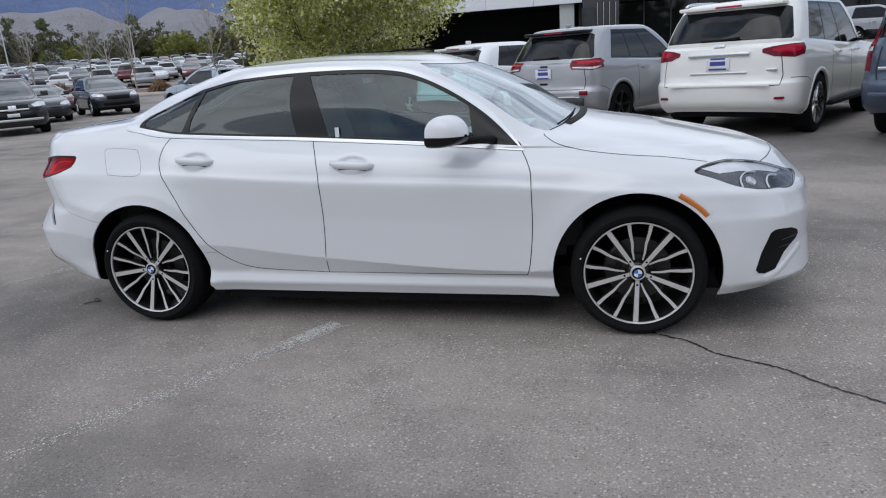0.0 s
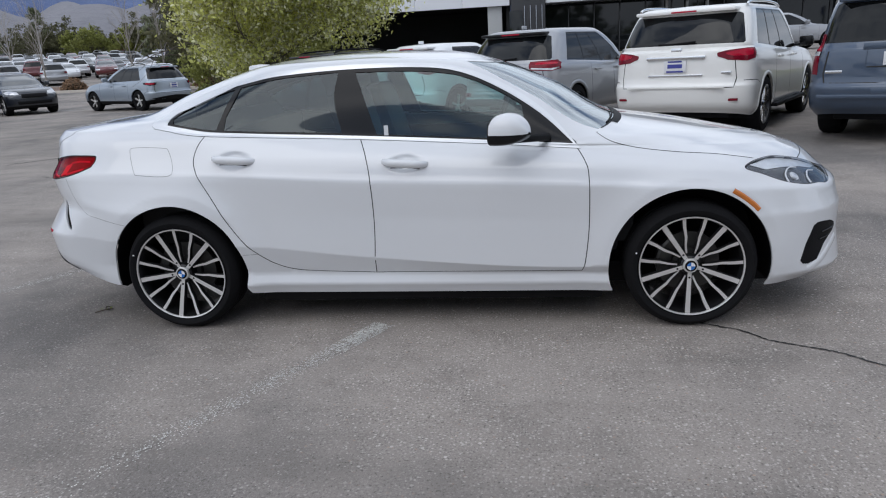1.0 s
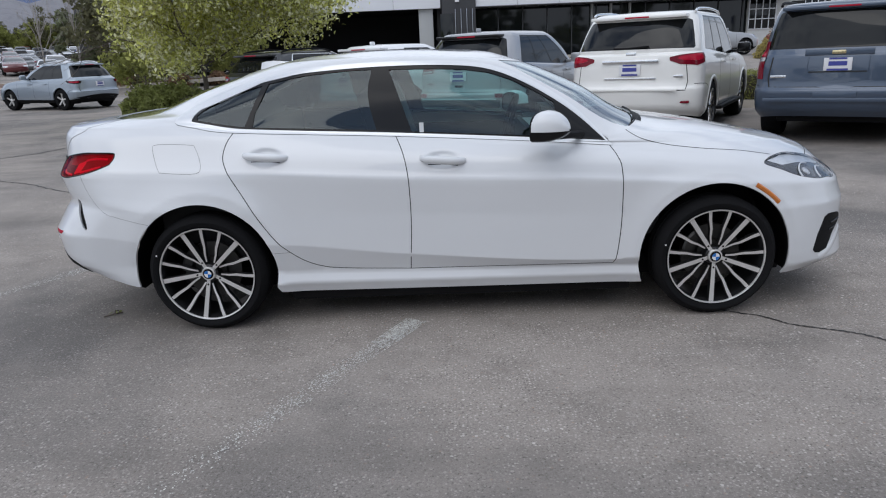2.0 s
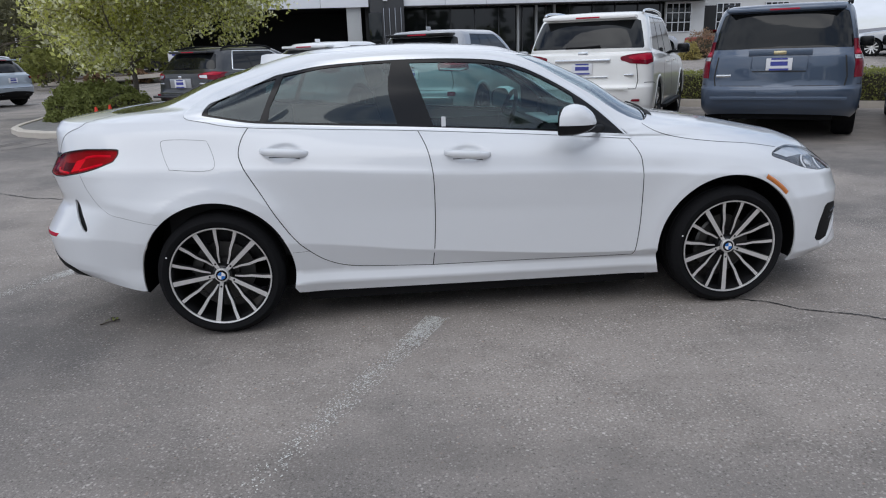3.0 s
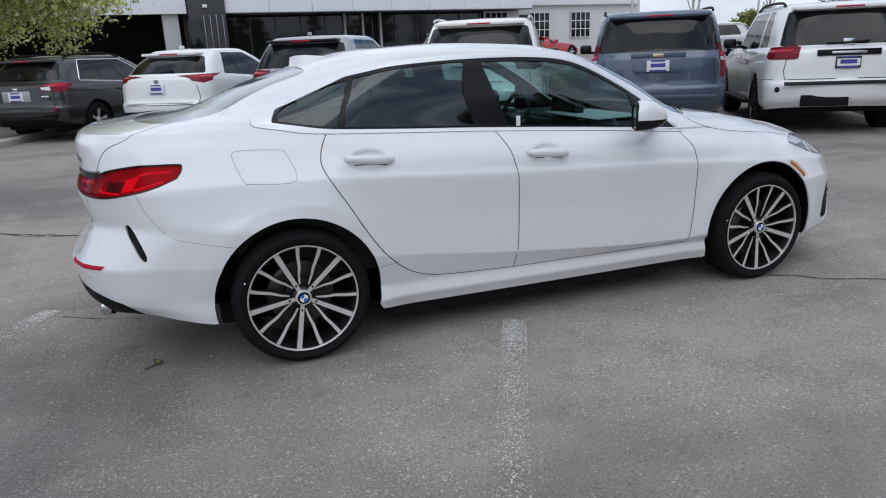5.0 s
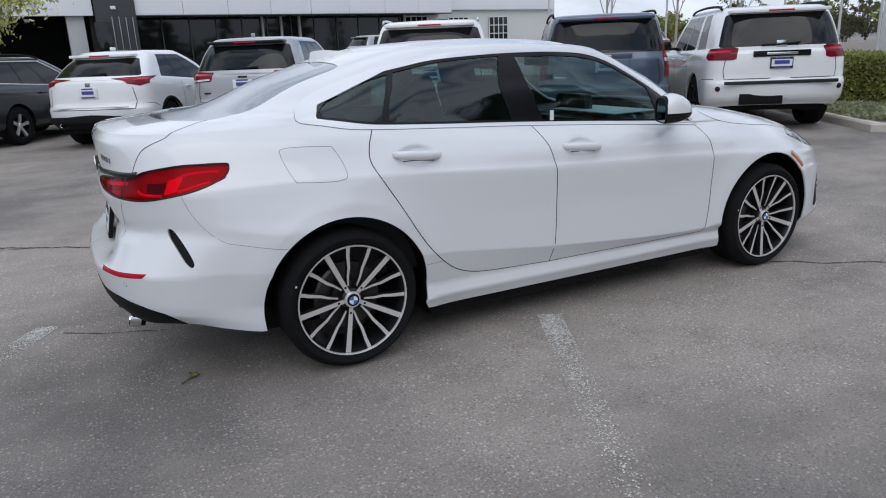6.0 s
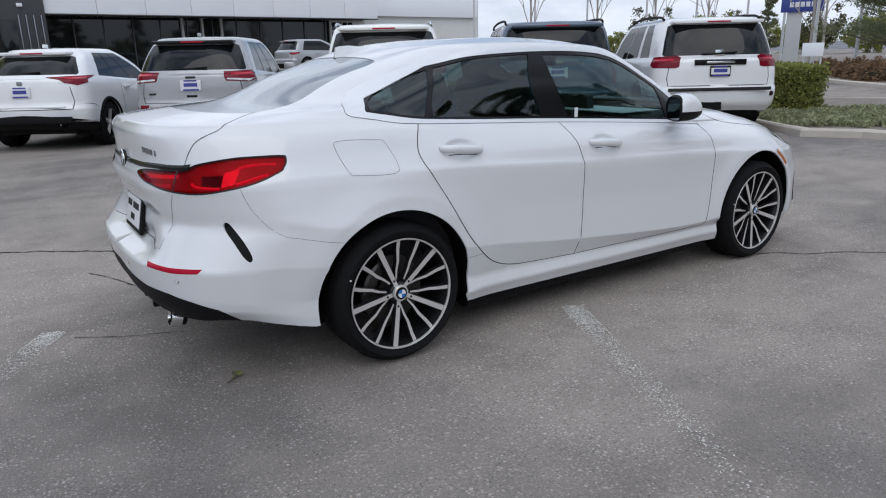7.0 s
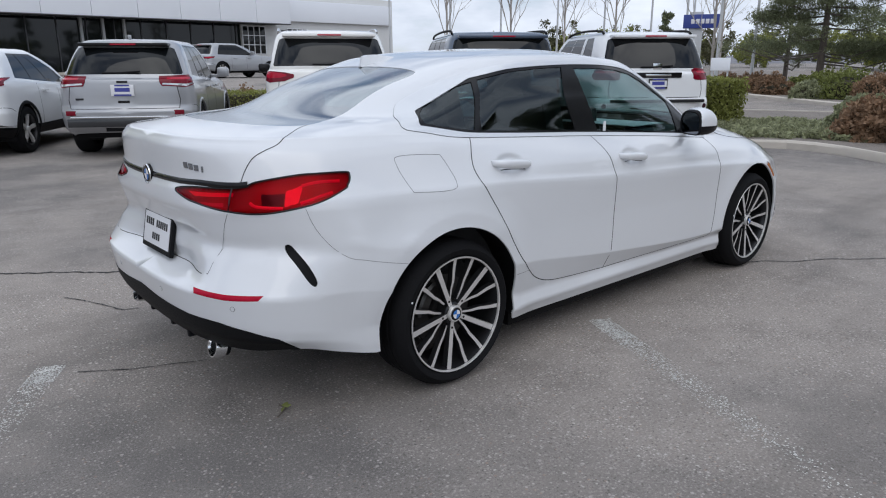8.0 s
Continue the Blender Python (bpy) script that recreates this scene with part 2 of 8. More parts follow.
M_REAR_GLASS = glass("rear_glass", (0.32, 0.39, 0.42), 0.10, 0.40, (0.90, 0.93, 0.96))
M_LENS = glass("clear_lamp_cover", (0.95, 0.96, 0.97), 0.03, 0.02, (0.75, 0.76, 0.78))
M_RED_LENS = glass("red_lamp_cover", (0.86, 0.004, 0.10), 0.03, 0.012, (0.5, 0.42, 0.45))
M_LINER = mat("headliner", (0.055, 0.057, 0.06), 0.9)
M_PRIVACY = mat("privacy_glass", (0.006, 0.007, 0.008), 0.03, spec=0.38)
M_WINDSCREEN = mat("sky_lit_windscreen", (0.03, 0.036, 0.04), 0.04, spec=1.0, coat=1.0)
M_PLATE = mat("white_plate", (0.75, 0.75, 0.77), 0.35)
M_PRINT = mat("black_print", (0.01, 0.01, 0.012), 0.5)
M_PRINT_BLUE = mat("blue_print", (0.05, 0.06, 0.3), 0.5)
M_CABIN = mat("cabin_trim", (0.014, 0.014, 0.015), 0.7, grain=(20, 0.2))
M_SEAT = mat("seat_cover", (0.024, 0.024, 0.025), 0.6, grain=(25, 0.2))
M_PAPER = mat("paper", (0.72, 0.74, 0.75), 0.8)
M_ROUNDEL = mat("roundel_blue", (0.02, 0.16, 0.5), 0.2, coat=1.0)


# ---- mesh helpers ----
def mesh_of(name, verts, faces, material, normals=None, smooth=True):
    me = bpy.data.meshes.new(name)
    me.from_pydata([tuple(map(float, v)) for v in verts], [], [tuple(map(int, f)) for f in faces])
    me.materials.append(material)
    if smooth:
        me.polygons.foreach_set("use_smooth", [True] * len(me.polygons))
    if normals is not None:
        me.normals_split_custom_set_from_vertices([tuple(map(float, n)) for n in normals])
    me.update()
    return me


def hang(ob, parent):
    if parent is not None:
        ob.parent = parent
    return ob


def mpart(name, me, parent, label=""):
    return tagged(hang(new(name, me), parent), label)


def part(name, bm, material, parent, label="", angle=35):
    """Links a bmesh as one mesh object under a thing or a part."""
    me = bpy.data.meshes.new(name)
    bmesh.ops.recalc_face_normals(bm, faces=bm.faces)
    bm.to_mesh(me)
    bm.free()
    me.materials.append(material)
    me.polygons.foreach_set("use_smooth", [True] * len(me.polygons))
    me.set_sharp_from_angle(angle=radians(angle))
    return mpart(name, me, parent, label)


def thing(name, label, category, group="", at=None, kind=""):
    ob = tagged(new(name), label, category, group, kind)
    if at is not None:
        ob.matrix_world = at
    return ob


def box(bm, cx, cy, cz, sx, sy, sz, bevel=0.0, m=None, seg=2):
    r = bmesh.ops.create_cube(bm, size=1.0)
    vs = r["verts"]
    bmesh.ops.scale(bm, vec=(sx, sy, sz), verts=vs)
    if bevel:
        es = {e for v in vs for e in v.link_edges}
        rb = bmesh.ops.bevel(bm, geom=list(es), offset=bevel, segments=seg, profile=0.6, affect="EDGES")
        vs = list({v for f in rb["faces"] for v in f.verts} | {v for v in vs if v.is_valid})
    bmesh.ops.translate(bm, vec=(cx, cy, cz), verts=vs)
    if m is not None:
        bmesh.ops.transform(bm, matrix=m, verts=vs)
    return vs


def boxes(*rows, bevel=0.0):
    bm = bmesh.new()
    for r in rows:
        box(bm, *r, bevel=bevel)
    return bm


def tube(bm, pts, radius, sides=8, taper=None):
    """A round bar along points."""
    pts = [Vector(p) for p in pts]
    rings = []
    for i, p in enumerate(pts):
        d = (pts[min(i + 1, len(pts) - 1)] - pts[max(i - 1, 0)]).normalized()
        a = d.orthogonal().normalized() if i == 0 else (a - d * a.dot(d)).normalized()
        b = d.cross(a)
        r = radius * (1 + (taper - 1) * i / (len(pts) - 1)) if taper else radius
        rings.append([bm.verts.new(p + r * (math.cos(k * math.tau / sides) * a + math.sin(k * math.tau / sides) * b)) for k in range(sides)])
    for r0, r1 in zip(rings, rings[1:]):
        for k in range(sides):
            bm.faces.new((r0[k], r0[(k + 1) % sides], r1[(k + 1) % sides], r1[k]))
    bm.faces.new(rings[0][::-1])
    bm.faces.new(rings[-1])
    return bm


def lathe(profile, n=48, bm=None):
    """Turns (radius, y) points about the y axis."""
    bm = bm or bmesh.new()
    rings = [[bm.verts.new((r * math.cos(k * math.tau / n), y, r * math.sin(k * math.tau / n))) for k in range(n)] for r, y in profile]
    for r0, r1 in zip(rings, rings[1:]):
        for k in range(n):
            bm.faces.new((r0[k], r0[(k + 1) % n], r1[(k + 1) % n], r1[k]))
    return bm


def spline(pts, per=8, closed=False):
    """Points along a smooth curve through pts."""
    p = [np.array(q, float) for q in pts]
    n = len(p)
    out = []
    for i in range(n if closed else n - 1):
        g = (lambda k: p[k % n]) if closed else (lambda k: p[min(max(k, 0), n - 1)])
        a, b, c, d = g(i - 1), g(i), g(i + 1), g(i + 2)
        for k in range(per):
            t = k / per
            out.append(0.5 * (2 * b + (c - a) * t + (2 * a - 5 * b + 4 * c - d) * t * t + (3 * b - a - 3 * c + d) * t ** 3))
    if not closed:
        out.append(p[-1])
    return out


def dense(pts, step, closed=True):
    """Points along straight sides."""
    out = []
    n = len(pts)
    for i in range(n if closed else n - 1):
        a, b = np.array(pts[i], float), np.array(pts[(i + 1) % n], float)
        k = max(1, int(np.linalg.norm(b - a) / step))
        out += [a + (b - a) * j / k for j in range(k)]
    if not closed:
        out.append(np.array(pts[-1], float))
    return out


# ---- body shells ----
def slopes(k, p):
    """Slopes of a smooth curve through p at knots k that never overshoots."""
    h = np.diff(k).reshape(-1, *[1] * (p.ndim - 1))
    d = np.diff(p, axis=0) / h
    m = np.zeros_like(p)
    w1, w2 = 2 * h[1:] + h[:-1], h[1:] + 2 * h[:-1]
    ok = d[:-1] * d[1:] > 0
    a, b = np.where(ok, d[:-1], 1), np.where(ok, d[1:], 1)
    m[1:-1] = np.where(ok, (w1 + w2) / (w1 / a + w2 / b), 0)
    m[0], m[-1] = d[0], d[-1]
    return m


def follow(tab, x):
    """The value at x of the smooth curve through (x, value) pairs."""
    if not isinstance(tab, (list, tuple)):
        return np.full_like(x, float(tab))
    k, p = np.array(tab, float).T
    m = slopes(k, p)
    x = np.clip(x, k[0], k[-1])
    j = np.clip(np.searchsorted(k, x, "right") - 1, 0, len(k) - 2)
    h = k[j + 1] - k[j]
    t = (x - k[j]) / h
    return (2 * t ** 3 - 3 * t * t + 1) * p[j] + (t ** 3 - 2 * t * t + t) * h * m[j] + (3 * t * t - 2 * t ** 3) * p[j + 1] + (t ** 3 - t * t) * h * m[j + 1]


CAP_R, CAP_F = 0.24, 0.77


class Shell:
    """Half a car's skin through loops that run from the middle of the tail round the side to the middle of the nose, from the sill up to the roof.
    A loop: (tail x, tail cap, nose x, nose cap, width by x, height by x, tail squareness, nose squareness)."""

    def __init__(self, loops, nu=600, mixes=(), dent=None, warp=None):
        self.nu, self.warp = nu, warp
        u = np.linspace(0, 1, nu + 1)
        c = []
        for xr, rr, xf, rf, w, z, nr, nf in loops:
            x, s = np.empty_like(u), np.ones_like(u)
            r, f = u < CAP_R, u > CAP_F
            mid = ~(r | f)
            th = u[r] / CAP_R * math.pi / 2
            x[r], s[r] = xr + rr * (1 - np.cos(th) ** (2 / nr)), np.sin(th) ** (2 / nr)
            th = (1 - u[f]) / (1 - CAP_F) * math.pi / 2
            x[f], s[f] = xf - rf * (1 - np.cos(th) ** (2 / nf)), np.sin(th) ** (2 / nf)
            x[mid] = xr + rr + (xf - rf - xr - rr) * (u[mid] - CAP_R) / (CAP_F - CAP_R)
            c.append(np.stack([x, -s * follow(w, x), follow(z, x)], 1))
        rows, named = [], []
        for j, q in enumerate(c):
            named.append(len(rows))
            rows.append(q)
            rows += [q + (c[j + 1] - q) * f for i, f in mixes if i == j]
        self.p = np.array(rows)
        if dent:
            self.p[..., 0] += dent(self.p)
        self.kn = np.concatenate([[0], np.cumsum(np.linalg.norm(np.diff(self.p, axis=0), axis=2).mean(1))])
        self.k = self.kn[named]
        self.m = slopes(self.kn, self.p)
        self.per = np.linalg.norm(np.diff(c[len(c) // 3], axis=0), axis=1).sum()
        self.top = self.k[-1]
        gu, gv = np.meshgrid(np.linspace(0, 1, 420), np.linspace(0, self.top, 260), indexing="ij")
        self.tu, self.tv = gu.ravel(), gv.ravel()
        self.t = self.at(self.tu, self.tv)

    def at(self, u, v):
        u, v = np.clip(np.asarray(u, float), 0, 1), np.clip(np.asarray(v, float), 0, self.top)
        j = np.clip(np.searchsorted(self.kn, v, "right") - 1, 0, len(self.kn) - 2)
        h = self.kn[j + 1] - self.kn[j]
        t = ((v - self.kn[j]) / h)[:, None]
        h = h[:, None]
        i = np.clip((u * self.nu).astype(int), 0, self.nu - 1)
        f = (u * self.nu - i)[:, None]

        def col(i):
            return (2 * t ** 3 - 3 * t * t + 1) * self.p[j, i] + (t ** 3 - 2 * t * t + t) * h * self.m[j, i] + (3 * t * t - 2 * t ** 3) * self.p[j + 1, i] + (t ** 3 - t * t) * h * self.m[j + 1, i]
        p = col(i) * (1 - f) + col(i + 1) * f
        if self.warp:
            p[:, 1] += self.warp(p)
        return p

    def normal(self, u, v):
        e, g = 0.004, 0.006
        u, v = np.clip(np.asarray(u, float), e, 1 - e), np.clip(np.asarray(v, float), g, self.top - g)
        n = np.cross(self.at(u + e, v) - self.at(u - e, v), self.at(u, v + g) - self.at(u, v - g))
        n /= np.maximum(np.linalg.norm(n, axis=1, keepdims=True), 1e-9)
        return n

    def find(self, pts, lo=0.0, hi=1.0, va=0.0, vb=None):
        """Domain points (along, up) of the skin at places given as (x, y, z); a coordinate that is None is left open."""
        vb = self.top if vb is None else vb
        ok = (self.tu >= lo) & (self.tu <= hi) & (self.tv >= va) & (self.tv <= vb)
        tu, tv, tp = self.tu[ok], self.tv[ok], self.t[ok]
        out = []
        for q in pts:
            ax = [i for i in range(3) if q[i] is not None and not (isinstance(q[i], float) and math.isnan(q[i]))]
            g = np.array([q[i] for i in ax], float)
            b = np.argmin(((tp[:, ax] - g) ** 2).sum(1))
            uv = np.array([tu[b], tv[b]])
            for _ in range(4):
                s = self.at(uv[[0, 0, 0]] + [0, 1e-3, 0], uv[[1, 1, 1]] + [0, 0, 1e-3])[:, ax]
                jac = np.stack([(s[1] - s[0]) / 1e-3, (s[2] - s[0]) / 1e-3], 1)
                d = np.linalg.lstsq(jac, g - s[0], rcond=1e-3)[0]
                uv = np.clip(uv + np.clip(d, -0.02, 0.02), [lo, va], [hi, vb])
            out.append((uv[0] * self.per, uv[1]))
        return np.array(out)

    def side(self, pts, lo=0.06, hi=0.96, va=0.0, vb=None):
        return self.find([(p[0], None, p[1]) for p in pts], lo, hi, va, vb)

    def tail(self, pts, va=0.0, vb=None, hi=0.26):
        return self.find([(None, p[0], p[1]) for p in pts], 0.0, hi, va, vb)

    def lift(self, uv, off=0.0):
        uv = np.asarray(uv)
        p, n = self.at(uv[:, 0] / self.per, uv[:, 1]), self.normal(uv[:, 0] / self.per, uv[:, 1])
        n[np.abs(p[:, 1]) < 1e-4, 1] = 0
        return p + n * off, n


def inside(poly, q):
    """Which points q lie in the polygon."""
    x, y = q[:, 0], q[:, 1]
    c = np.zeros(len(q), bool)
    a = np.asarray(poly)
    for (x0, y0), (x1, y1) in zip(a, np.roll(a, -1, 0)):
        if y0 != y1:
            c ^= ((y0 > y) != (y1 > y)) & (x < (x1 - x0) * (y - y0) / (y1 - y0) + x0)
    return c


def cut(shell, regions, gu=0.05, gv=0.035, tight=()):
    """Divides a shell's skin along the outlines of regions [(name, outline)]: the first that holds a triangle has it; the rest is 'body'."""
    from mathutils import geometry
    pts, edges = [], []

    def loop(a):
        b = len(pts)
        pts.extend(map(tuple, a))
        edges.extend((b + i, b + (i + 1) % len(a)) for i in range(len(a)))
    w, h = shell.per, shell.top
    loop(dense([(0, 0), (w, 0), (w, h), (0, h)], gu))
    for _, poly in regions:
        loop(poly)
    fixed = np.array(pts)
    x, y = np.meshgrid(np.arange(gu, w - gu / 2, gu), np.arange(gv, h - gv / 2, gv), indexing="ij")
    grid = np.stack([x.ravel(), y.ravel()], 1)
    for u0, u1, v0, v1, st in tight:
        a, c = np.meshgrid(np.arange(u0 + st / 2, u1, st), np.arange(v0 + st / 2, v1, st * 0.7), indexing="ij")
        out_of = (grid[:, 0] < u0) | (grid[:, 0] > u1) | (grid[:, 1] < v0) | (grid[:, 1] > v1)
        grid = np.concatenate([grid[out_of], np.stack([a.ravel(), c.ravel()], 1)])
    keep = np.ones(len(grid), bool)
    for s in range(0, len(fixed), 200):
        d = np.abs(grid[:, None] - fixed[None, s:s + 200])
        keep &= ~((d[..., 0] < (0.006 if tight else 0.35 * gu)) & (d[..., 1] < (0.006 if tight else 0.35 * gv))).any(1)
    pts.extend(map(tuple, grid[keep]))
    vs, _, fs, *_ = geometry.delaunay_2d_cdt([Vector(p) for p in pts], edges, [], 0, 1e-4)
    uv = np.array([tuple(v) for v in vs])
    f = np.array([t for t in fs if len(t) == 3])
    mid = uv[f].mean(1)
    ok = (mid[:, 0] > 0) & (mid[:, 0] < w) & (mid[:, 1] > 0) & (mid[:, 1] < h)
    f, mid = f[ok], mid[ok]
    left = np.ones(len(f), bool)
    out = {}
    for name, poly in regions:
        hit = inside(poly, mid) & left
        out.setdefault(name, []).append(f[hit])
        left &= ~hit
    out = {k: np.concatenate(v) for k, v in out.items()}
    out["body"] = f[left]
    return uv, out


def panel(name, shell, uv, tris, material, parent, label="", sides="r", rim=0.012, off=0.0):
    """One piece of the skin as a mesh, its free edges turned in by rim. sides: r (right), l (left) or rl (both in one)."""
    used, idx = np.unique(tris, return_inverse=True)
    f = idx.reshape(-1, 3)
    q = uv[used]
    p, n = shell.lift(q, off)
    verts, faces, norms = [p], [f], [n]
    count = len(p)
    if rim:
        e = np.concatenate([f[:, [0, 1]], f[:, [1, 2]], f[:, [2, 0]]])
        key = np.sort(e, 1)
        _, first, num = np.unique(key[:, 0] * 1000003 + key[:, 1], return_index=True, return_counts=True)
        e = e[first[num == 1]]
        m = q[e].mean(1)
        e = e[(m[:, 0] > 1e-3) & (m[:, 0] < shell.per - 1e-3) & (m[:, 1] < shell.top - 1e-3)]
        a, b = p[e[:, 0]], p[e[:, 1]]
        na = n[e].mean(1)
        c, d = b - n[e[:, 1]] * rim, a - n[e[:, 0]] * rim
        nn = np.cross(b - a, na)
        nn /= np.maximum(np.linalg.norm(nn, axis=1, keepdims=True), 1e-9)
        base = count + np.arange(len(e))
        k = len(e)
        verts += [a, b, c, d]
        norms += [nn] * 4
        faces += [np.stack([base + k, base, base + 2 * k], 1), np.stack([base, base + 3 * k, base + 2 * k], 1)]
    v, fa, no = np.concatenate(verts), np.concatenate(faces), np.concatenate(norms)
    vv, ff, nn = [], [], []
    if "r" in sides:
        vv.append(v), ff.append(fa), nn.append(no)
    if "l" in sides:
        s = len(v) if vv else 0
        vv.append(v * [1, -1, 1]), ff.append(fa[:, ::-1] + s), nn.append(no * [1, -1, 1])
    return mpart(name, mesh_of(name, np.concatenate(vv), np.concatenate(ff), material, np.concatenate(nn)), parent, label)


def strip(name, shell, uv, width, height, material, parent, label="", sides="r", closed=False, off=0.0):
    """A raised bead of that width and height along domain points."""
    p, n = shell.lift(np.asarray(uv), off)
    k = len(p)
    nxt, prv = np.roll(p, -1, 0), np.roll(p, 1, 0)
    if not closed:
        nxt[-1], prv[0] = p[-1], p[0]
    t = nxt - prv
    t /= np.maximum(np.linalg.norm(t, axis=1, keepdims=True), 1e-9)
    s = np.cross(n, t)
    prof = [(-0.5, -0.25), (-0.42, 0.6), (0, 1.0), (0.42, 0.6), (0.5, -0.25)]
    v = np.concatenate([p + s * a * width + n * b * height for a, b in prof])
    f = []
    for i in range(k if closed else k - 1):
        j = (i + 1) % k
        for r in range(4):
            f.append((r * k + i, r * k + j, (r + 1) * k + j, (r + 1) * k + i))
    f = np.array(f)[:, ::-1]
    vv, ff = [], []
    if "r" in sides:
        vv.append(v), ff.append(f)
    if "l" in sides:
        base = len(v) if vv else 0
        vv.append(v * [1, -1, 1]), ff.append(f[:, ::-1] + base)
    return mpart(name, mesh_of(name, np.concatenate(vv), np.concatenate(ff), material), parent, label)


def ground_z(x, y):
    x, y = np.asarray(x, float), np.asarray(y, float)

    def step(t):
        t = np.clip(t, 0, 1)
        return t * t * (3 - 2 * t)
    near = 0.03 * np.clip(-y - 1.0, 0, 1.5)
    pad = 0.72 * step((y - 0.05 * x - 15) / 12) * step((x + 12 + 0.12 * (y - 20)) / 7)
    s = -0.65 * x + 0.76 * y
    hill = 0.04 * np.clip(s - 40, 0, 140) * step((-x / np.maximum(y, 1) - 0.2) / 0.25) * step(y / 10)
    return near + np.where(hill > pad, hill, pad)


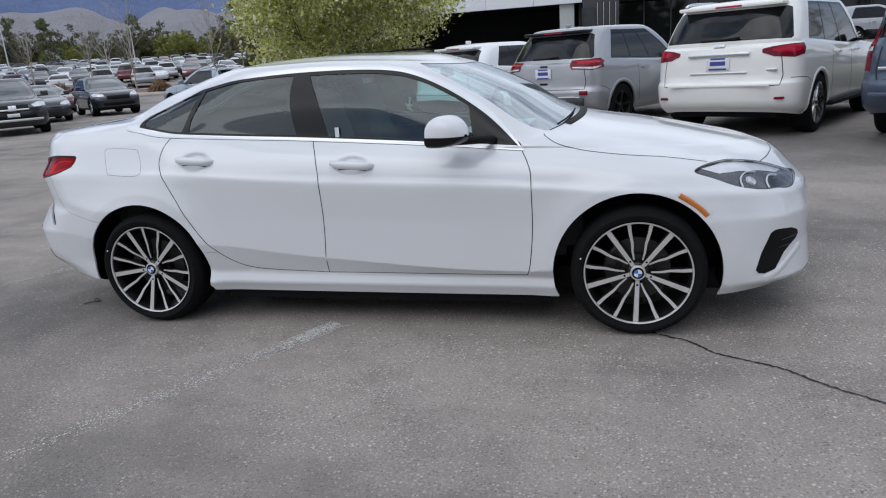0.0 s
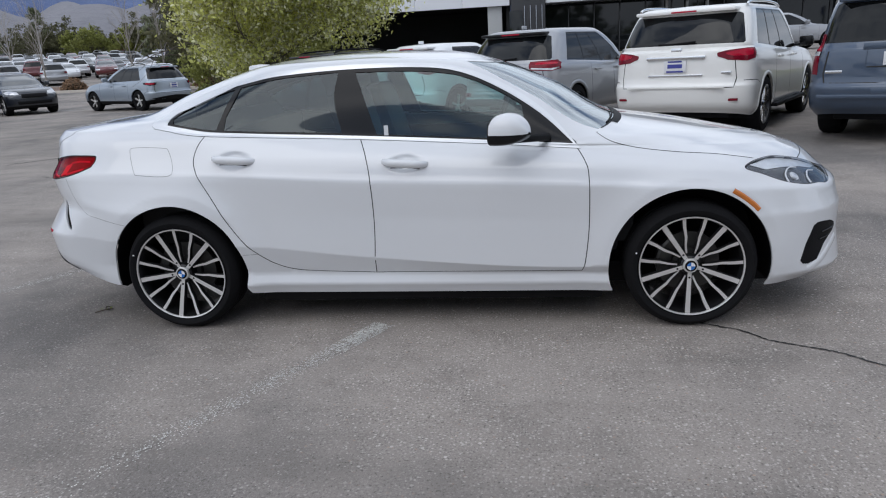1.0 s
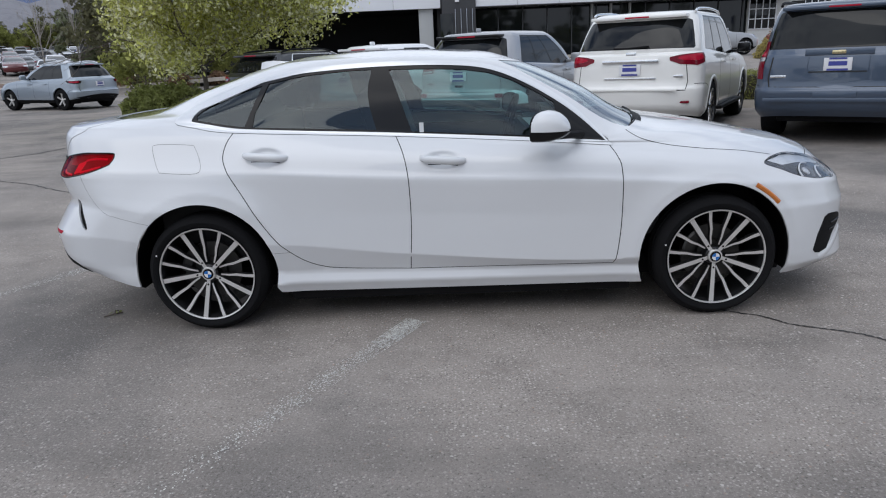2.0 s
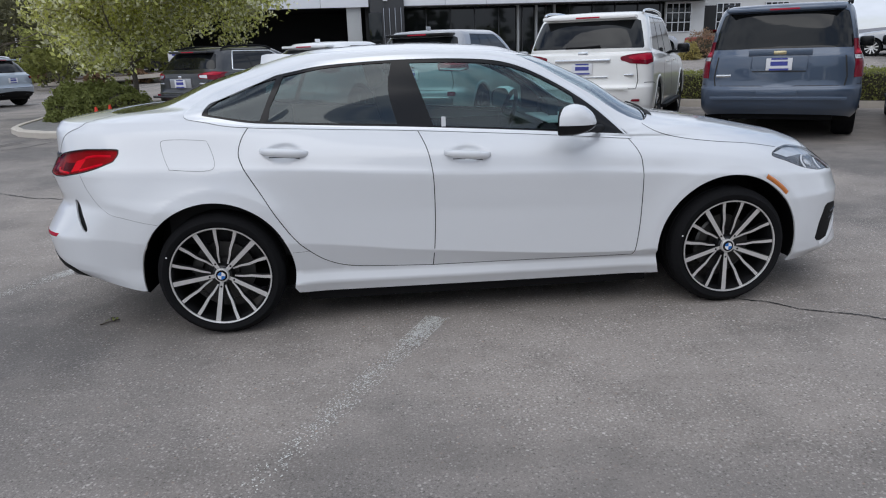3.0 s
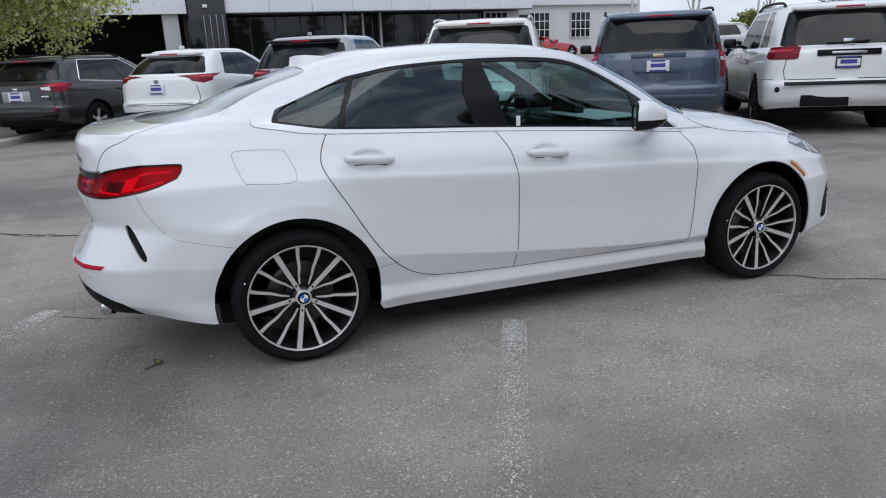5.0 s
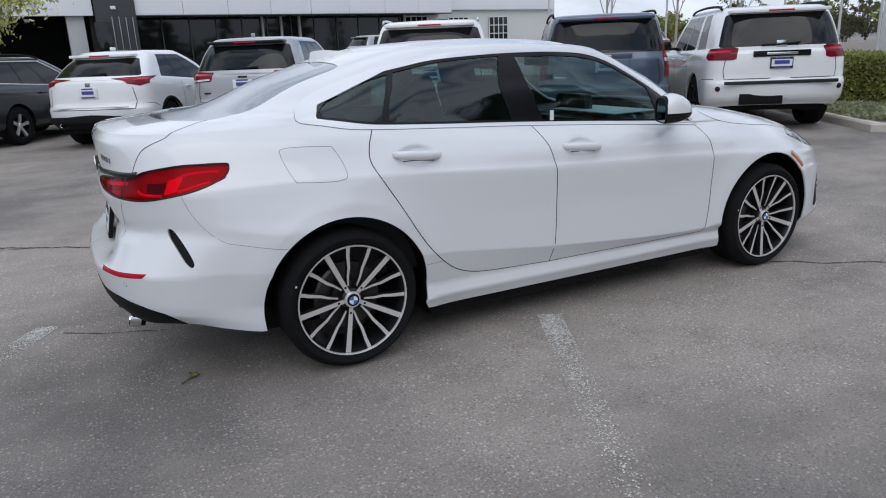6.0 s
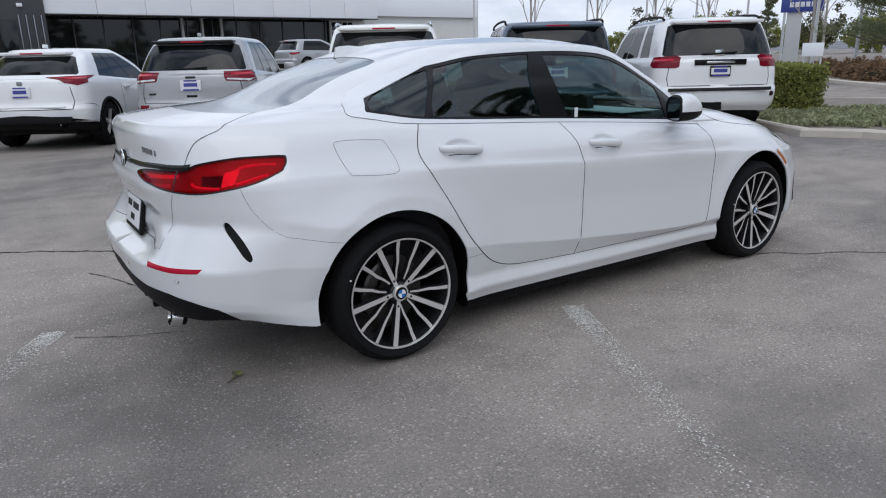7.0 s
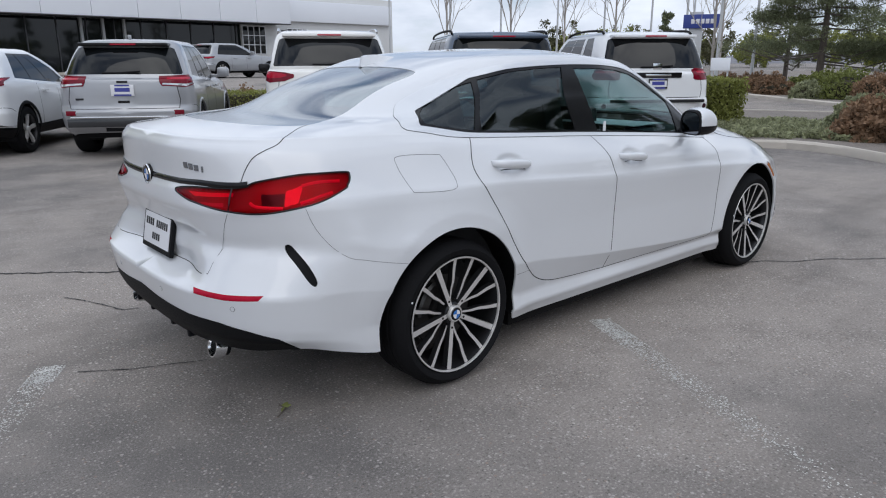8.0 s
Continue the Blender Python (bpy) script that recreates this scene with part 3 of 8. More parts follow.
# ---- the white four-door coupe ----
HERO_LOOPS = [
    (-2.255, 0.60, 2.17, 0.60, [(-2.0, 0.83), (-1.7, 0.848), (-1.4, 0.85), (-1.0, 0.847), (1.0, 0.847), (1.6, 0.832), (2.0, 0.80)], [(-2.255, 0.305), (-2.15, 0.308), (-2.06, 0.318), (-2.0, 0.315), (-1.88, 0.285), (-1.73, 0.25), (-1.5, 0.215), (-1.0, 0.195), (1.0, 0.187), (1.5, 0.19), (1.75, 0.204), (2.0, 0.220), (2.14, 0.224)], 3.0, 2.9),
    (-2.305, 0.62, 2.215, 0.66, [(-2.0, 0.84), (-1.1, 0.871), (1.1, 0.871), (1.8, 0.85)], [(-2.27, 0.375), (-2.0, 0.352), (-1.75, 0.292), (-1.4, 0.262), (-1.0, 0.243), (1.0, 0.235), (1.7, 0.243), (2.0, 0.258), (2.2, 0.260)], 3.2, 3.1),
    (-2.32, 0.64, 2.212, 0.70, [(-2.0, 0.85), (-0.9, 0.850), (0.85, 0.862), (1.7, 0.865)], [(-2.27, 0.435), (-1.7, 0.36), (-0.8, 0.31), (0.8, 0.295), (1.7, 0.312), (2.2, 0.33)], 3.2, 2.95),
    (-2.338, 0.66, 2.206, 0.72, [(-2.0, 0.86), (-1.335, 0.898), (-0.9, 0.895), (0.0, 0.894), (0.8, 0.886), (1.335, 0.896), (1.7, 0.875)], [(-2.3, 0.54), (-1.9, 0.53), (-1.6, 0.5), (-1.0, 0.474), (-0.25, 0.393), (0.8, 0.322), (1.6, 0.4), (2.2, 0.42)], 3.2, 2.8),
    (-2.262, 0.63, 2.205, 0.72, [(-2.05, 0.85), (-1.335, 0.905), (-0.8, 0.891), (0.0, 0.891), (0.8, 0.889), (1.335, 0.902), (1.75, 0.87)], [(-2.3, 0.705), (-1.95, 0.70), (-1.6, 0.655), (-1.0, 0.63), (1.0, 0.56), (2.2, 0.55)], 2.65, 2.85),
    (-2.265, 0.62, 2.191, 0.72, [(-2.1, 0.81), (-1.6, 0.848), (-1.335, 0.872), (-0.8, 0.892), (0.0, 0.900), (0.85, 0.898), (1.335, 0.888), (1.7, 0.85)], [(-2.28, 0.83), (-1.9, 0.86), (-1.2, 0.843), (-0.24, 0.78), (0.84, 0.733), (1.4, 0.7), (2.1, 0.66)], 3.35, 2.6),
    (-2.235, 0.62, 2.135, 0.74, [(-2.0, 0.78), (-1.55, 0.81), (-1.3, 0.828), (-1.0, 0.849), (0.0, 0.863), (0.8, 0.863), (1.3, 0.845), (1.7, 0.8)], [(-2.25, 0.93), (-1.5, 0.935), (-1.0, 0.915), (0.0, 0.875), (0.8, 0.83), (1.4, 0.79), (1.8, 0.76), (2.1, 0.72)], 3.15, 2.3),
    (-2.245, 0.62, 2.05, 0.76, [(-2.1, 0.72), (-1.55, 0.762), (-1.1, 0.788), (0.0, 0.800), (0.8, 0.806), (1.3, 0.79), (1.7, 0.74)], [(-2.26, 1.045), (-1.8, 1.03), (-1.35, 1.03), (-1.0, 1.0), (0.0, 0.945), (0.8, 0.89), (1.3, 0.855), (1.7, 0.825), (2.04, 0.798)], 3.1, 2.2),
    (-2.225, 0.62, 1.94, 0.80, [(-2.1, 0.67), (-1.4, 0.735), (-1.1, 0.765), (0.0, 0.775), (0.8, 0.785), (1.2, 0.745), (1.6, 0.68)], [(-2.23, 1.085), (-1.9, 1.085), (-1.4, 1.07), (-1.1, 1.035), (0.0, 0.965), (0.8, 0.908), (1.2, 0.9), (1.6, 0.872), (1.94, 0.842)], 3.1, 2.2),
    (-2.02, 0.60, 1.50, 0.70, [(-1.9, 0.61), (-1.4, 0.71), (-1.1, 0.752), (0.0, 0.763), (0.8, 0.775), (1.2, 0.69)], [(-2.02, 1.112), (-1.7, 1.115), (-1.4, 1.095), (-1.1, 1.045), (0.0, 0.975), (0.8, 0.925), (1.1, 0.955), (1.5, 0.935)], 2.7, 2.3),
    (-1.80, 0.50, 1.06, 0.36, [(-1.6, 0.61), (-1.4, 0.68), (-1.1, 0.742), (0.0, 0.755), (0.75, 0.765)], [(-1.8, 1.132), (-1.4, 1.128), (-1.1, 1.055), (0.0, 0.985), (0.7, 0.938), (0.9, 0.975), (1.06, 1.015)], 2.4, 2.6),
    (-1.42, 0.46, 0.72, 0.40, [(-1.2, 0.61), (-0.9, 0.675), (0.0, 0.705), (0.4, 0.675)], [(-1.42, 1.262), (-1.1, 1.235), (-0.6, 1.2), (0.0, 1.18), (0.4, 1.165), (0.72, 1.2)], 2.6, 2.8),
    (-1.02, 0.42, 0.40, 0.42, [(-0.8, 0.565), (-0.4, 0.602), (0.1, 0.575)], [(-1.02, 1.37), (-0.7, 1.382), (-0.3, 1.385), (0.1, 1.365), (0.4, 1.335)], 2.8, 2.8),
    (-0.88, 0.38, 0.22, 0.38, 0.36, [(-0.88, 1.4), (-0.4, 1.418), (0.22, 1.39)], 2.8, 2.8),
    (-0.78, 0.30, 0.10, 0.30, 0.0, [(-0.78, 1.412), (-0.35, 1.428), (0.1, 1.408)], 2.6, 2.6),
]
HERO_MIX = ((0, 0.8), (1, 0.15), (1, 0.85), (2, 0.12), (2, 0.82), (2, 0.94), (3, 0.06), (3, 0.2), (3, 0.36), (3, 0.5), (3, 0.66), (4, 0.35), (4, 0.72), (5, 0.38), (7, 0.72), (8, 0.12), (12, 0.3))


def ease(x, a, b):
    t = np.clip((x - a) / (b - a), 0, 1)
    return t * t * (3 - 2 * t)


def plate_dent(p):
    """The boot lid and bumper step in around the number board."""
    y, z = np.abs(p[..., 1]), p[..., 2]
    deep = np.interp(z, [0.54, 0.584, 0.65, 0.76, 0.86], [0.0, 0.112, 0.066, 0.034, 0.0])
    return np.where(p[..., 0] < -1.9, deep * (1 - ease(y, 0.22, 0.60)), 0)


HUB_Z, HUB_X = 0.318, 1.335
ARCH_R = (0.380, 0.391)
HANDLES = ((-0.064, 0.876), (-0.97, 0.921))


def arch_flare(p):
    """The wings swell a little round the wheel openings; the doors dip behind their handles."""
    r = np.hypot(np.abs(p[:, 0]) - HUB_X, p[:, 2] - HUB_Z)
    out = -0.014 * np.clip((0.56 - r) / 0.125, 0, 1) ** 1.7
    for hx, hz in HANDLES:
        out = out + 0.017 * (1 - ease(np.hypot((p[:, 0] - hx) / 0.108, (p[:, 2] - hz + 0.002) / 0.05), 0.4, 1.0))
    return np.where(p[:, 1] < -0.6, out, 0)


def turbine_wheel(name, parent, side, tyre_r=0.318, rim_r=0.2525, width=0.225, spoke_sets=5, bent=True, bright=None, cap=True):
    """An alloy wheel as a part: rim barrel, tyre, single spokes, brake disc and cap. Its outer face looks along -y."""
    bright = bright or M_ALLOY
    w = width
    rim = part(name, lathe([(rim_r * 1.0, -w / 2 - 0.004), (rim_r * 1.012, -w / 2 - 0.008), (rim_r * 0.985, -w / 2 - 0.006), (rim_r * 0.95, -w / 2 + 0.012), (rim_r * 0.93, -w / 2 + 0.05), (rim_r * 0.92, w / 2 - 0.02), (rim_r, w / 2), (rim_r, -w / 2 - 0.004)], 64), M_DARK_ALLOY, parent, "dark alloy wheel with bright machined spokes")
    tr = rim_r * 1.0
    part("tyre", lathe([(tr, -w / 2 + 0.002), (tr + 0.012, -w / 2 - 0.010), (tr + (tyre_r - tr) * 0.5, -w / 2 - 0.014), (tyre_r - 0.02, -w / 2 - 0.004), (tyre_r - 0.008, -w / 2 + 0.014), (tyre_r, -w / 2 + 0.03), (tyre_r, -w / 2 + 0.06), (tyre_r - 0.006, -w / 2 + 0.063), (tyre_r - 0.006, -w / 2 + 0.070), (tyre_r, -w / 2 + 0.073), (tyre_r, -0.005), (tyre_r - 0.006, -0.003), (tyre_r - 0.006, 0.005), (tyre_r, 0.008), (tyre_r, w / 2 - 0.03), (tyre_r - 0.02, w / 2), (tr, w / 2)], 72), M_RUBBER, rim, "black low-profile tyre")
    part("rim_lip", lathe([(rim_r * 1.005, -w / 2 - 0.006), (rim_r * 0.998, -w / 2 - 0.010), (rim_r * 0.975, -w / 2 - 0.008), (rim_r * 0.972, -w / 2)], 64), bright, rim)
    y0, y1 = -w / 2 + 0.002, -w / 2 + 0.022
    n = 15 if bent else spoke_sets * 2

    def spoke(path, widths, depth, y_in, y_out):
        bm = bmesh.new()
        rows = []
        for i, (a, r) in enumerate(path):
            d, t = Vector((math.cos(a), 0, math.sin(a))), Vector((-math.sin(a), 0, math.cos(a)))
            f = i / (len(path) - 1)
            y = y_in + (y_out - y_in) * f
            c, hw = d * r, widths[0] + (widths[1] - widths[0]) * f
            rows.append([bm.verts.new(c - t * hw * 1.25 + Vector((0, y + depth, 0))), bm.verts.new(c - t * hw + Vector((0, y, 0))), bm.verts.new(c + t * hw + Vector((0, y, 0))), bm.verts.new(c + t * hw * 1.25 + Vector((0, y + depth, 0)))])
        for p, q in zip(rows, rows[1:]):
            for k in range(3):
                bm.faces.new((p[k], p[k + 1], q[k + 1], q[k]))
        bm.faces.new(rows[0])
        bm.faces.new(rows[-1][::-1])
        for fc in bm.faces:
            fc.normal_update()
            fc.material_index = 0 if abs(fc.normal.y) > 0.75 else 1
        return bm
    for i in range(n):
        base = math.tau * (i // 3 if bent else i / 2) / spoke_sets + math.radians(52)
        kind = i % 3 if bent else 0
        if kind == 0:
            path = [(base, 0.034 * rim_r / 0.25), (base, rim_r * 0.975)]
            part("spoke", spoke(path, (0.0095, 0.0125), 0.028, y1, y0), bright, rim).data.materials.append(M_DARK_ALLOY)
        else:
            sg = 1 if kind == 1 else -1
            off = math.tau / spoke_sets * (0.335 if sg > 0 else 0.335)
            path = [(base + sg * off * 0.70, rim_r * 0.24), (base + sg * off * 0.84, rim_r * 0.42), (base + sg * off * 0.98, rim_r * 0.58), (base + sg * off * 0.97, rim_r * 0.8), (base + sg * off, rim_r * 0.975)]
            part("spoke", spoke(path, (0.0040, 0.0088), 0.026, y1 + 0.012, y0), bright, rim).data.materials.append(M_DARK_ALLOY)
    part("hub", lathe([(0.0005, -w / 2 + 0.006), (0.0335, -w / 2 + 0.006), (0.0355, -w / 2 + 0.008), (0.0375, -w / 2 + 0.020)], 40), M_ALLOY if bent else M_DARK_ALLOY, rim)
    part("hub_shell", lathe([(0.040, -w / 2 + 0.021), (0.047, -w / 2 + 0.026), (0.05, -w / 2 + 0.05), (0.05, 0.0)], 32), M_DARK_ALLOY, rim)
    if bent:
        for i in range(spoke_sets):
            an = math.tau * i / spoke_sets + math.radians(52)
            lug = part("lug_hole", lathe([(0.0003, -0.001), (0.0052, -0.001), (0.0060, 0.004)], 12), M_BLACK, rim)
            lug.matrix_local = Matrix.Translation((0.064 * math.cos(an), y1 - 0.003, 0.064 * math.sin(an)))
        cal = bmesh.new()
        rows = []
        for q in range(9):
            an = math.radians(126 + 7.5 * q)
            rows.append([cal.verts.new((rr * math.cos(an), yy, rr * math.sin(an))) for rr, yy in ((0.108, -0.048), (0.148, -0.052), (0.160, -0.044), (0.160, -0.004), (0.104, -0.004))])
        for p, q in zip(rows, rows[1:]):
            for k in range(5):
                cal.faces.new((p[k], p[(k + 1) % 5], q[(k + 1) % 5], q[k]))
        cal.faces.new(rows[0])
        cal.faces.new(rows[-1][::-1])
        part("brake_caliper", cal, M_BRAKE, rim, "grey brake caliper")
        dot = part("paint_dot", lathe([(0.0003, -0.0012), (0.0042, -0.0010), (0.0050, 0.002)], 12), M_PLATE, rim, "white paint dot on the tyre wall")
        dot.matrix_local = Matrix.Translation((0.277 * math.cos(radians(164)), -w / 2 - 0.0128, 0.277 * math.sin(radians(164))))
    part("brake_disc", lathe([(0.0005, -0.035), (0.075, -0.035), (0.08, -0.015), (0.155, -0.015), (0.155, 0.01), (0.08, 0.012)], 48), M_BRAKE, rim)
    if cap:
        part("cap_ring", lathe([(0.0005, -w / 2 + 0.003), (0.0262, -w / 2 + 0.003), (0.0285, -w / 2 + 0.006)], 32), M_GLOSS, rim)
        for q in range(4):
            bm = bmesh.new()
            a0 = q * math.pi / 2
            c = bm.verts.new((0, -w / 2 + 0.0015, 0))
            ring = [bm.verts.new((0.0195 * math.cos(a0 + k * math.pi / 12), -w / 2 + 0.0015, 0.0195 * math.sin(a0 + k * math.pi / 12))) for k in range(7)]
            for k in range(6):
                bm.faces.new((c, ring[k], ring[k + 1]))
            part("cap_quarter", bm, M_ROUNDEL if q % 2 else M_PLATE, rim)
    return rim


def hero_regions(s):
    """Outlines of the coupe's panels on its skin."""
    cat = np.concatenate
    reg = []
    # glass outline: lower edge front to rear, then over the top
    low = [(0.775, 0.928), (0.4, 0.957), (0.0, 0.986), (-0.4, 1.013), (-0.8, 1.035), (-1.12, 1.057), (-1.28, 1.083), (-1.375, 1.100)]
    top = [(-1.375, 1.100), (-1.372, 1.118), (-1.335, 1.162), (-1.23, 1.212), (-1.085, 1.263), (-0.92, 1.297), (-0.74, 1.324), (-0.39, 1.339), (-0.04, 1.333), (0.19, 1.303), (0.40, 1.214), (0.61, 1.079), (0.775, 0.928)]
    # outer edge of the bright trim, wide round the rear corner
    rim_low = [(0.806, 0.905), (0.4, 0.940), (0.0, 0.969), (-0.4, 0.996), (-0.753, 1.015), (-1.19, 1.043), (-1.365, 1.072), (-1.45, 1.087)]
    rim_top = [(-1.466, 1.102), (-1.455, 1.128), (-1.42, 1.152), (-1.372, 1.185), (-1.25, 1.235), (-1.10, 1.277), (-0.975, 1.309), (-0.84, 1.335), (-0.70, 1.350), (-0.39, 1.361), (-0.04, 1.354), (0.20, 1.323), (0.415, 1.236), (0.63, 1.094), (0.806, 0.905)]
    trim = s.side(spline(rim_low, 6)[:-1] + spline([rim_low[-1]] + rim_top, 6)[:-1], 0.15, 0.85, va=s.k[6])
    dlo = s.side(spline(low, 6)[:-1] + spline(top, 6)[:-1], 0.2, 0.85, va=s.k[7])
    lowz = lambda x: follow([(p[0], p[1]) for p in low[::-1]], np.array([x]))[0]
    topz = lambda x: follow([(p[0], p[1]) for p in top[1:]], np.array([x]))[0]

    def pane(x0l, x0h, x1l, x1h, inset=0.02, n=14):
        """A pane between two leaning edges (rear low/high x, front low/high x)."""
        lo = [(x0l + (x1l - x0l) * i / n, lowz(x0l + (x1l - x0l) * i / n) + inset) for i in range(n + 1)]
        hi = [(x1h + (x0h - x1h) * i / n, topz(x1h + (x0h - x1h) * i / n) - inset) for i in range(n + 1)]
        return s.side(dense(lo, 0.05, False) + dense(hi, 0.05, False), 0.2, 0.85, va=s.k[7])
    # the front pane ends at the black sail behind the mirror
    lo = [(-0.222 + 0.77 * i / 14, lowz(-0.222 + 0.77 * i / 14) + 0.010) for i in range(15)]
    hi = [(x, topz(x) - 0.016) for x in (0.52, 0.45, 0.4, 0.3, 0.19, 0.05, -0.1, -0.2, -0.33)]
    front = s.side(dense(lo + hi, 0.05), 0.2, 0.85, va=s.k[7])
    rear = pane(-1.05, -0.972, -0.405, -0.42, 0.012)
    quart_lo = [(x, lowz(x) + 0.012) for x in (-1.092, -1.15, -1.22, -1.29, -1.345)]
    quart_hi = [(x, topz(x) - 0.014) for x in (-1.352, -1.335, -1.30, -1.25, -1.2, -1.15, -1.1, -1.05, -1.005)]
    quart = s.side(dense(quart_lo[::-1] + [(-1.092, lowz(-1.092) + 0.012)] + quart_hi[::-1], 0.04), 0.2, 0.85, va=s.k[7])
    reg += [("glass_front", front), ("glass_rear", rear), ("glass_quarter", quart), ("surround", dlo), ("trim", trim)]
    # wheel openings
    for nm, hx, r in (("arch", -HUB_X - 0.008, ARCH_R[0]), ("arch", HUB_X - 0.008, ARCH_R[1])):
        arc = [(hx + r * math.cos(a), HUB_Z + r * math.sin(a)) for a in np.linspace(math.radians(-14), math.radians(194), 56)]
        a = s.side(arc, 0.1, 0.93, vb=s.k[6])
        reg.append((nm, cat([a, [(a[-1][0], -0.05), (a[0][0], -0.05)]])))
    # doors
    fwd = spline([(0.786, 0.915), (0.825, 0.85), (0.841, 0.775), (0.842, 0.54), (0.825, 0.36), (0.808, 0.3)], 8)
    mid = spline([(-0.309, 1.0), (-0.27, 0.92), (-0.250, 0.84), (-0.24, 0.74), (-0.24, 0.53), (-0.256, 0.302)], 8)
    aft = spline([(-1.140, 1.050), (-1.177, 0.99), (-1.193, 0.925), (-1.178, 0.872), (-1.147, 0.815), (-1.095, 0.728), (-1.022, 0.60), (-0.953, 0.498), (-0.88, 0.421), (-0.803, 0.364), (-0.705, 0.329), (-0.56, 0.314), (-0.256, 0.302)], 6)
    belt = lambda a, b: [(a + (b - a) * i / 12, lowz(a + (b - a) * i / 12) - 0.008) for i in range(13)]
    bot = [(-0.256 + 1.064 * i / 10, 0.302 - 0.002 * i / 10) for i in range(11)]
    reg.append(("door_front", s.side(mid + bot[1:-1] + fwd[::-1] + belt(0.786, -0.309)[1:-1], 0.2, 0.85, vb=s.k[10])))
    reg.append(("door_rear", s.side(aft + mid[::-1][1:] + belt(-0.309, -1.140)[1:-1], 0.2, 0.85, vb=s.k[10])))
    seams = {"fwd": s.side(fwd, 0.2, 0.85, vb=s.k[10]), "mid": s.side(mid, 0.2, 0.85, vb=s.k[10]), "aft": s.side(aft, 0.2, 0.85, vb=s.k[10]), "bot": s.side(bot, 0.2, 0.85, vb=s.k[10])}
    # fuel flap
    fuel = s.side(spline([(-1.568, 0.968), (-1.546, 0.997), (-1.375, 0.991), (-1.340, 0.974), (-1.308, 0.884), (-1.340, 0.852), (-1.502, 0.859), (-1.534, 0.874)], 6, True), 0.1, 0.5, vb=s.k[8])
    seams["fuel"] = fuel
    seams["trim"] = trim
    # tail lamp, wrapping from the tail round the corner
    W = s.per
    lamp_top = s.find([(-2.24, -0.28, 0.888), (-2.216, -0.398, 0.907), (-2.135, -0.603, 0.918), (-2.088, -0.649, 0.94), (-1.972, -0.723, 0.961), (-1.896, -0.753, 0.964), (-1.795, -0.776, 0.962), (-1.778, -0.782, 0.95)], 0.0, 0.4, s.k[3], s.k[8])
    lamp_bot = s.find([(-1.795, -0.795, 0.917), (-1.817, -0.803, 0.902), (-1.927, -0.801, 0.866), (-2.049, -0.752, 0.843), (-2.121, -0.693, 0.834), (-2.18, -0.61, 0.839), (-2.226, -0.47, 0.852), (-2.242, -0.368, 0.864)], 0.0, 0.4, s.k[3], s.k[8])
    lamp = np.array(dense(spline(cat([lamp_top, lamp_bot]), 5, True), 0.03))
    reg.insert(0, ("lamp", lamp))
    fd = lambda q: s.find(q, 0.0, 0.4, s.k[3], s.k[8])
    soft = lambda q: np.array(spline(dense(q, 0.028), 2, True))
    reg.insert(0, ("lamp_dark", soft(fd([(-2.087, -0.676, 0.903), (-2.018, -0.728, 0.905), (-2.04, -0.75, 0.86), (-2.1, -0.704, 0.853)]))))
    reg.insert(0, ("lamp_bright", soft(fd([(-2.012, -0.726, 0.912), (-1.956, -0.745, 0.928), (-1.991, -0.772, 0.877), (-2.036, -0.752, 0.862)]))))
    reg.insert(0, ("lamp_inner", soft(fd([(-2.236, -0.429, 0.862), (-2.185, -0.565, 0.868), (-2.188, -0.57, 0.854), (-2.222, -0.48, 0.854)]))))
    reg.insert(0, ("lamp_glow", soft(fd([(-2.231, -0.359, 0.892), (-2.151, -0.585, 0.903), (-2.155, -0.588, 0.890), (-2.227, -0.407, 0.878)]))))
    seams["lamp"] = lamp
    seams["lamp_split"] = s.tail([(-0.582, 0.915), (-0.591, 0.885), (-0.608, 0.843)], s.k[3], s.k[8], 0.2)
    # tail: black lower apron, reflector, air slit
    ap = cat([s.tail([(0.0, 0.462), (-0.17, 0.448), (-0.44, 0.436), (-0.60, 0.432), (-0.70, 0.408)], 0, s.k[4], 0.2), s.side([(-2.10, 0.378), (-2.04, 0.335), (-2.0, 0.305)], 0.08, 0.3, 0, s.k[4])])
    reg.append(("apron", cat([dense(ap, 0.04, False), [(ap[-1][0] + 0.03, -0.05), (-0.05, -0.05), (-0.05, ap[0][1])]])))
    refl = s.tail([(-0.487, 0.553), (-0.64, 0.549), (-0.753, 0.551), (-0.745, 0.533), (-0.645, 0.528), (-0.505, 0.534)], 0, s.k[5], 0.24)
    reg.append(("reflector", np.array(dense(refl, 0.03))))
    slit = s.side(spline([(-2.036, 0.716), (-2.018, 0.712), (-1.987, 0.65), (-1.966, 0.588), (-1.976, 0.568), (-1.996, 0.588), (-2.020, 0.645), (-2.036, 0.69)], 5, True), 0.08, 0.35, s.k[2], s.k[6])
    reg.append(("slit", slit))
    # windscreen, rear window: straight in the domain
    u = lambda a: a * W
    ws = [(u(0.852), s.k[10] + 0.015), (u(1.02), s.k[10] + 0.015), (u(1.02), s.k[12] - 0.012), (u(0.842), s.k[12] - 0.02), (u(0.838), s.k[12] - 0.05), (u(0.842), s.k[11])]
    reg.append(("windscreen", np.array(dense(ws, 0.05))))
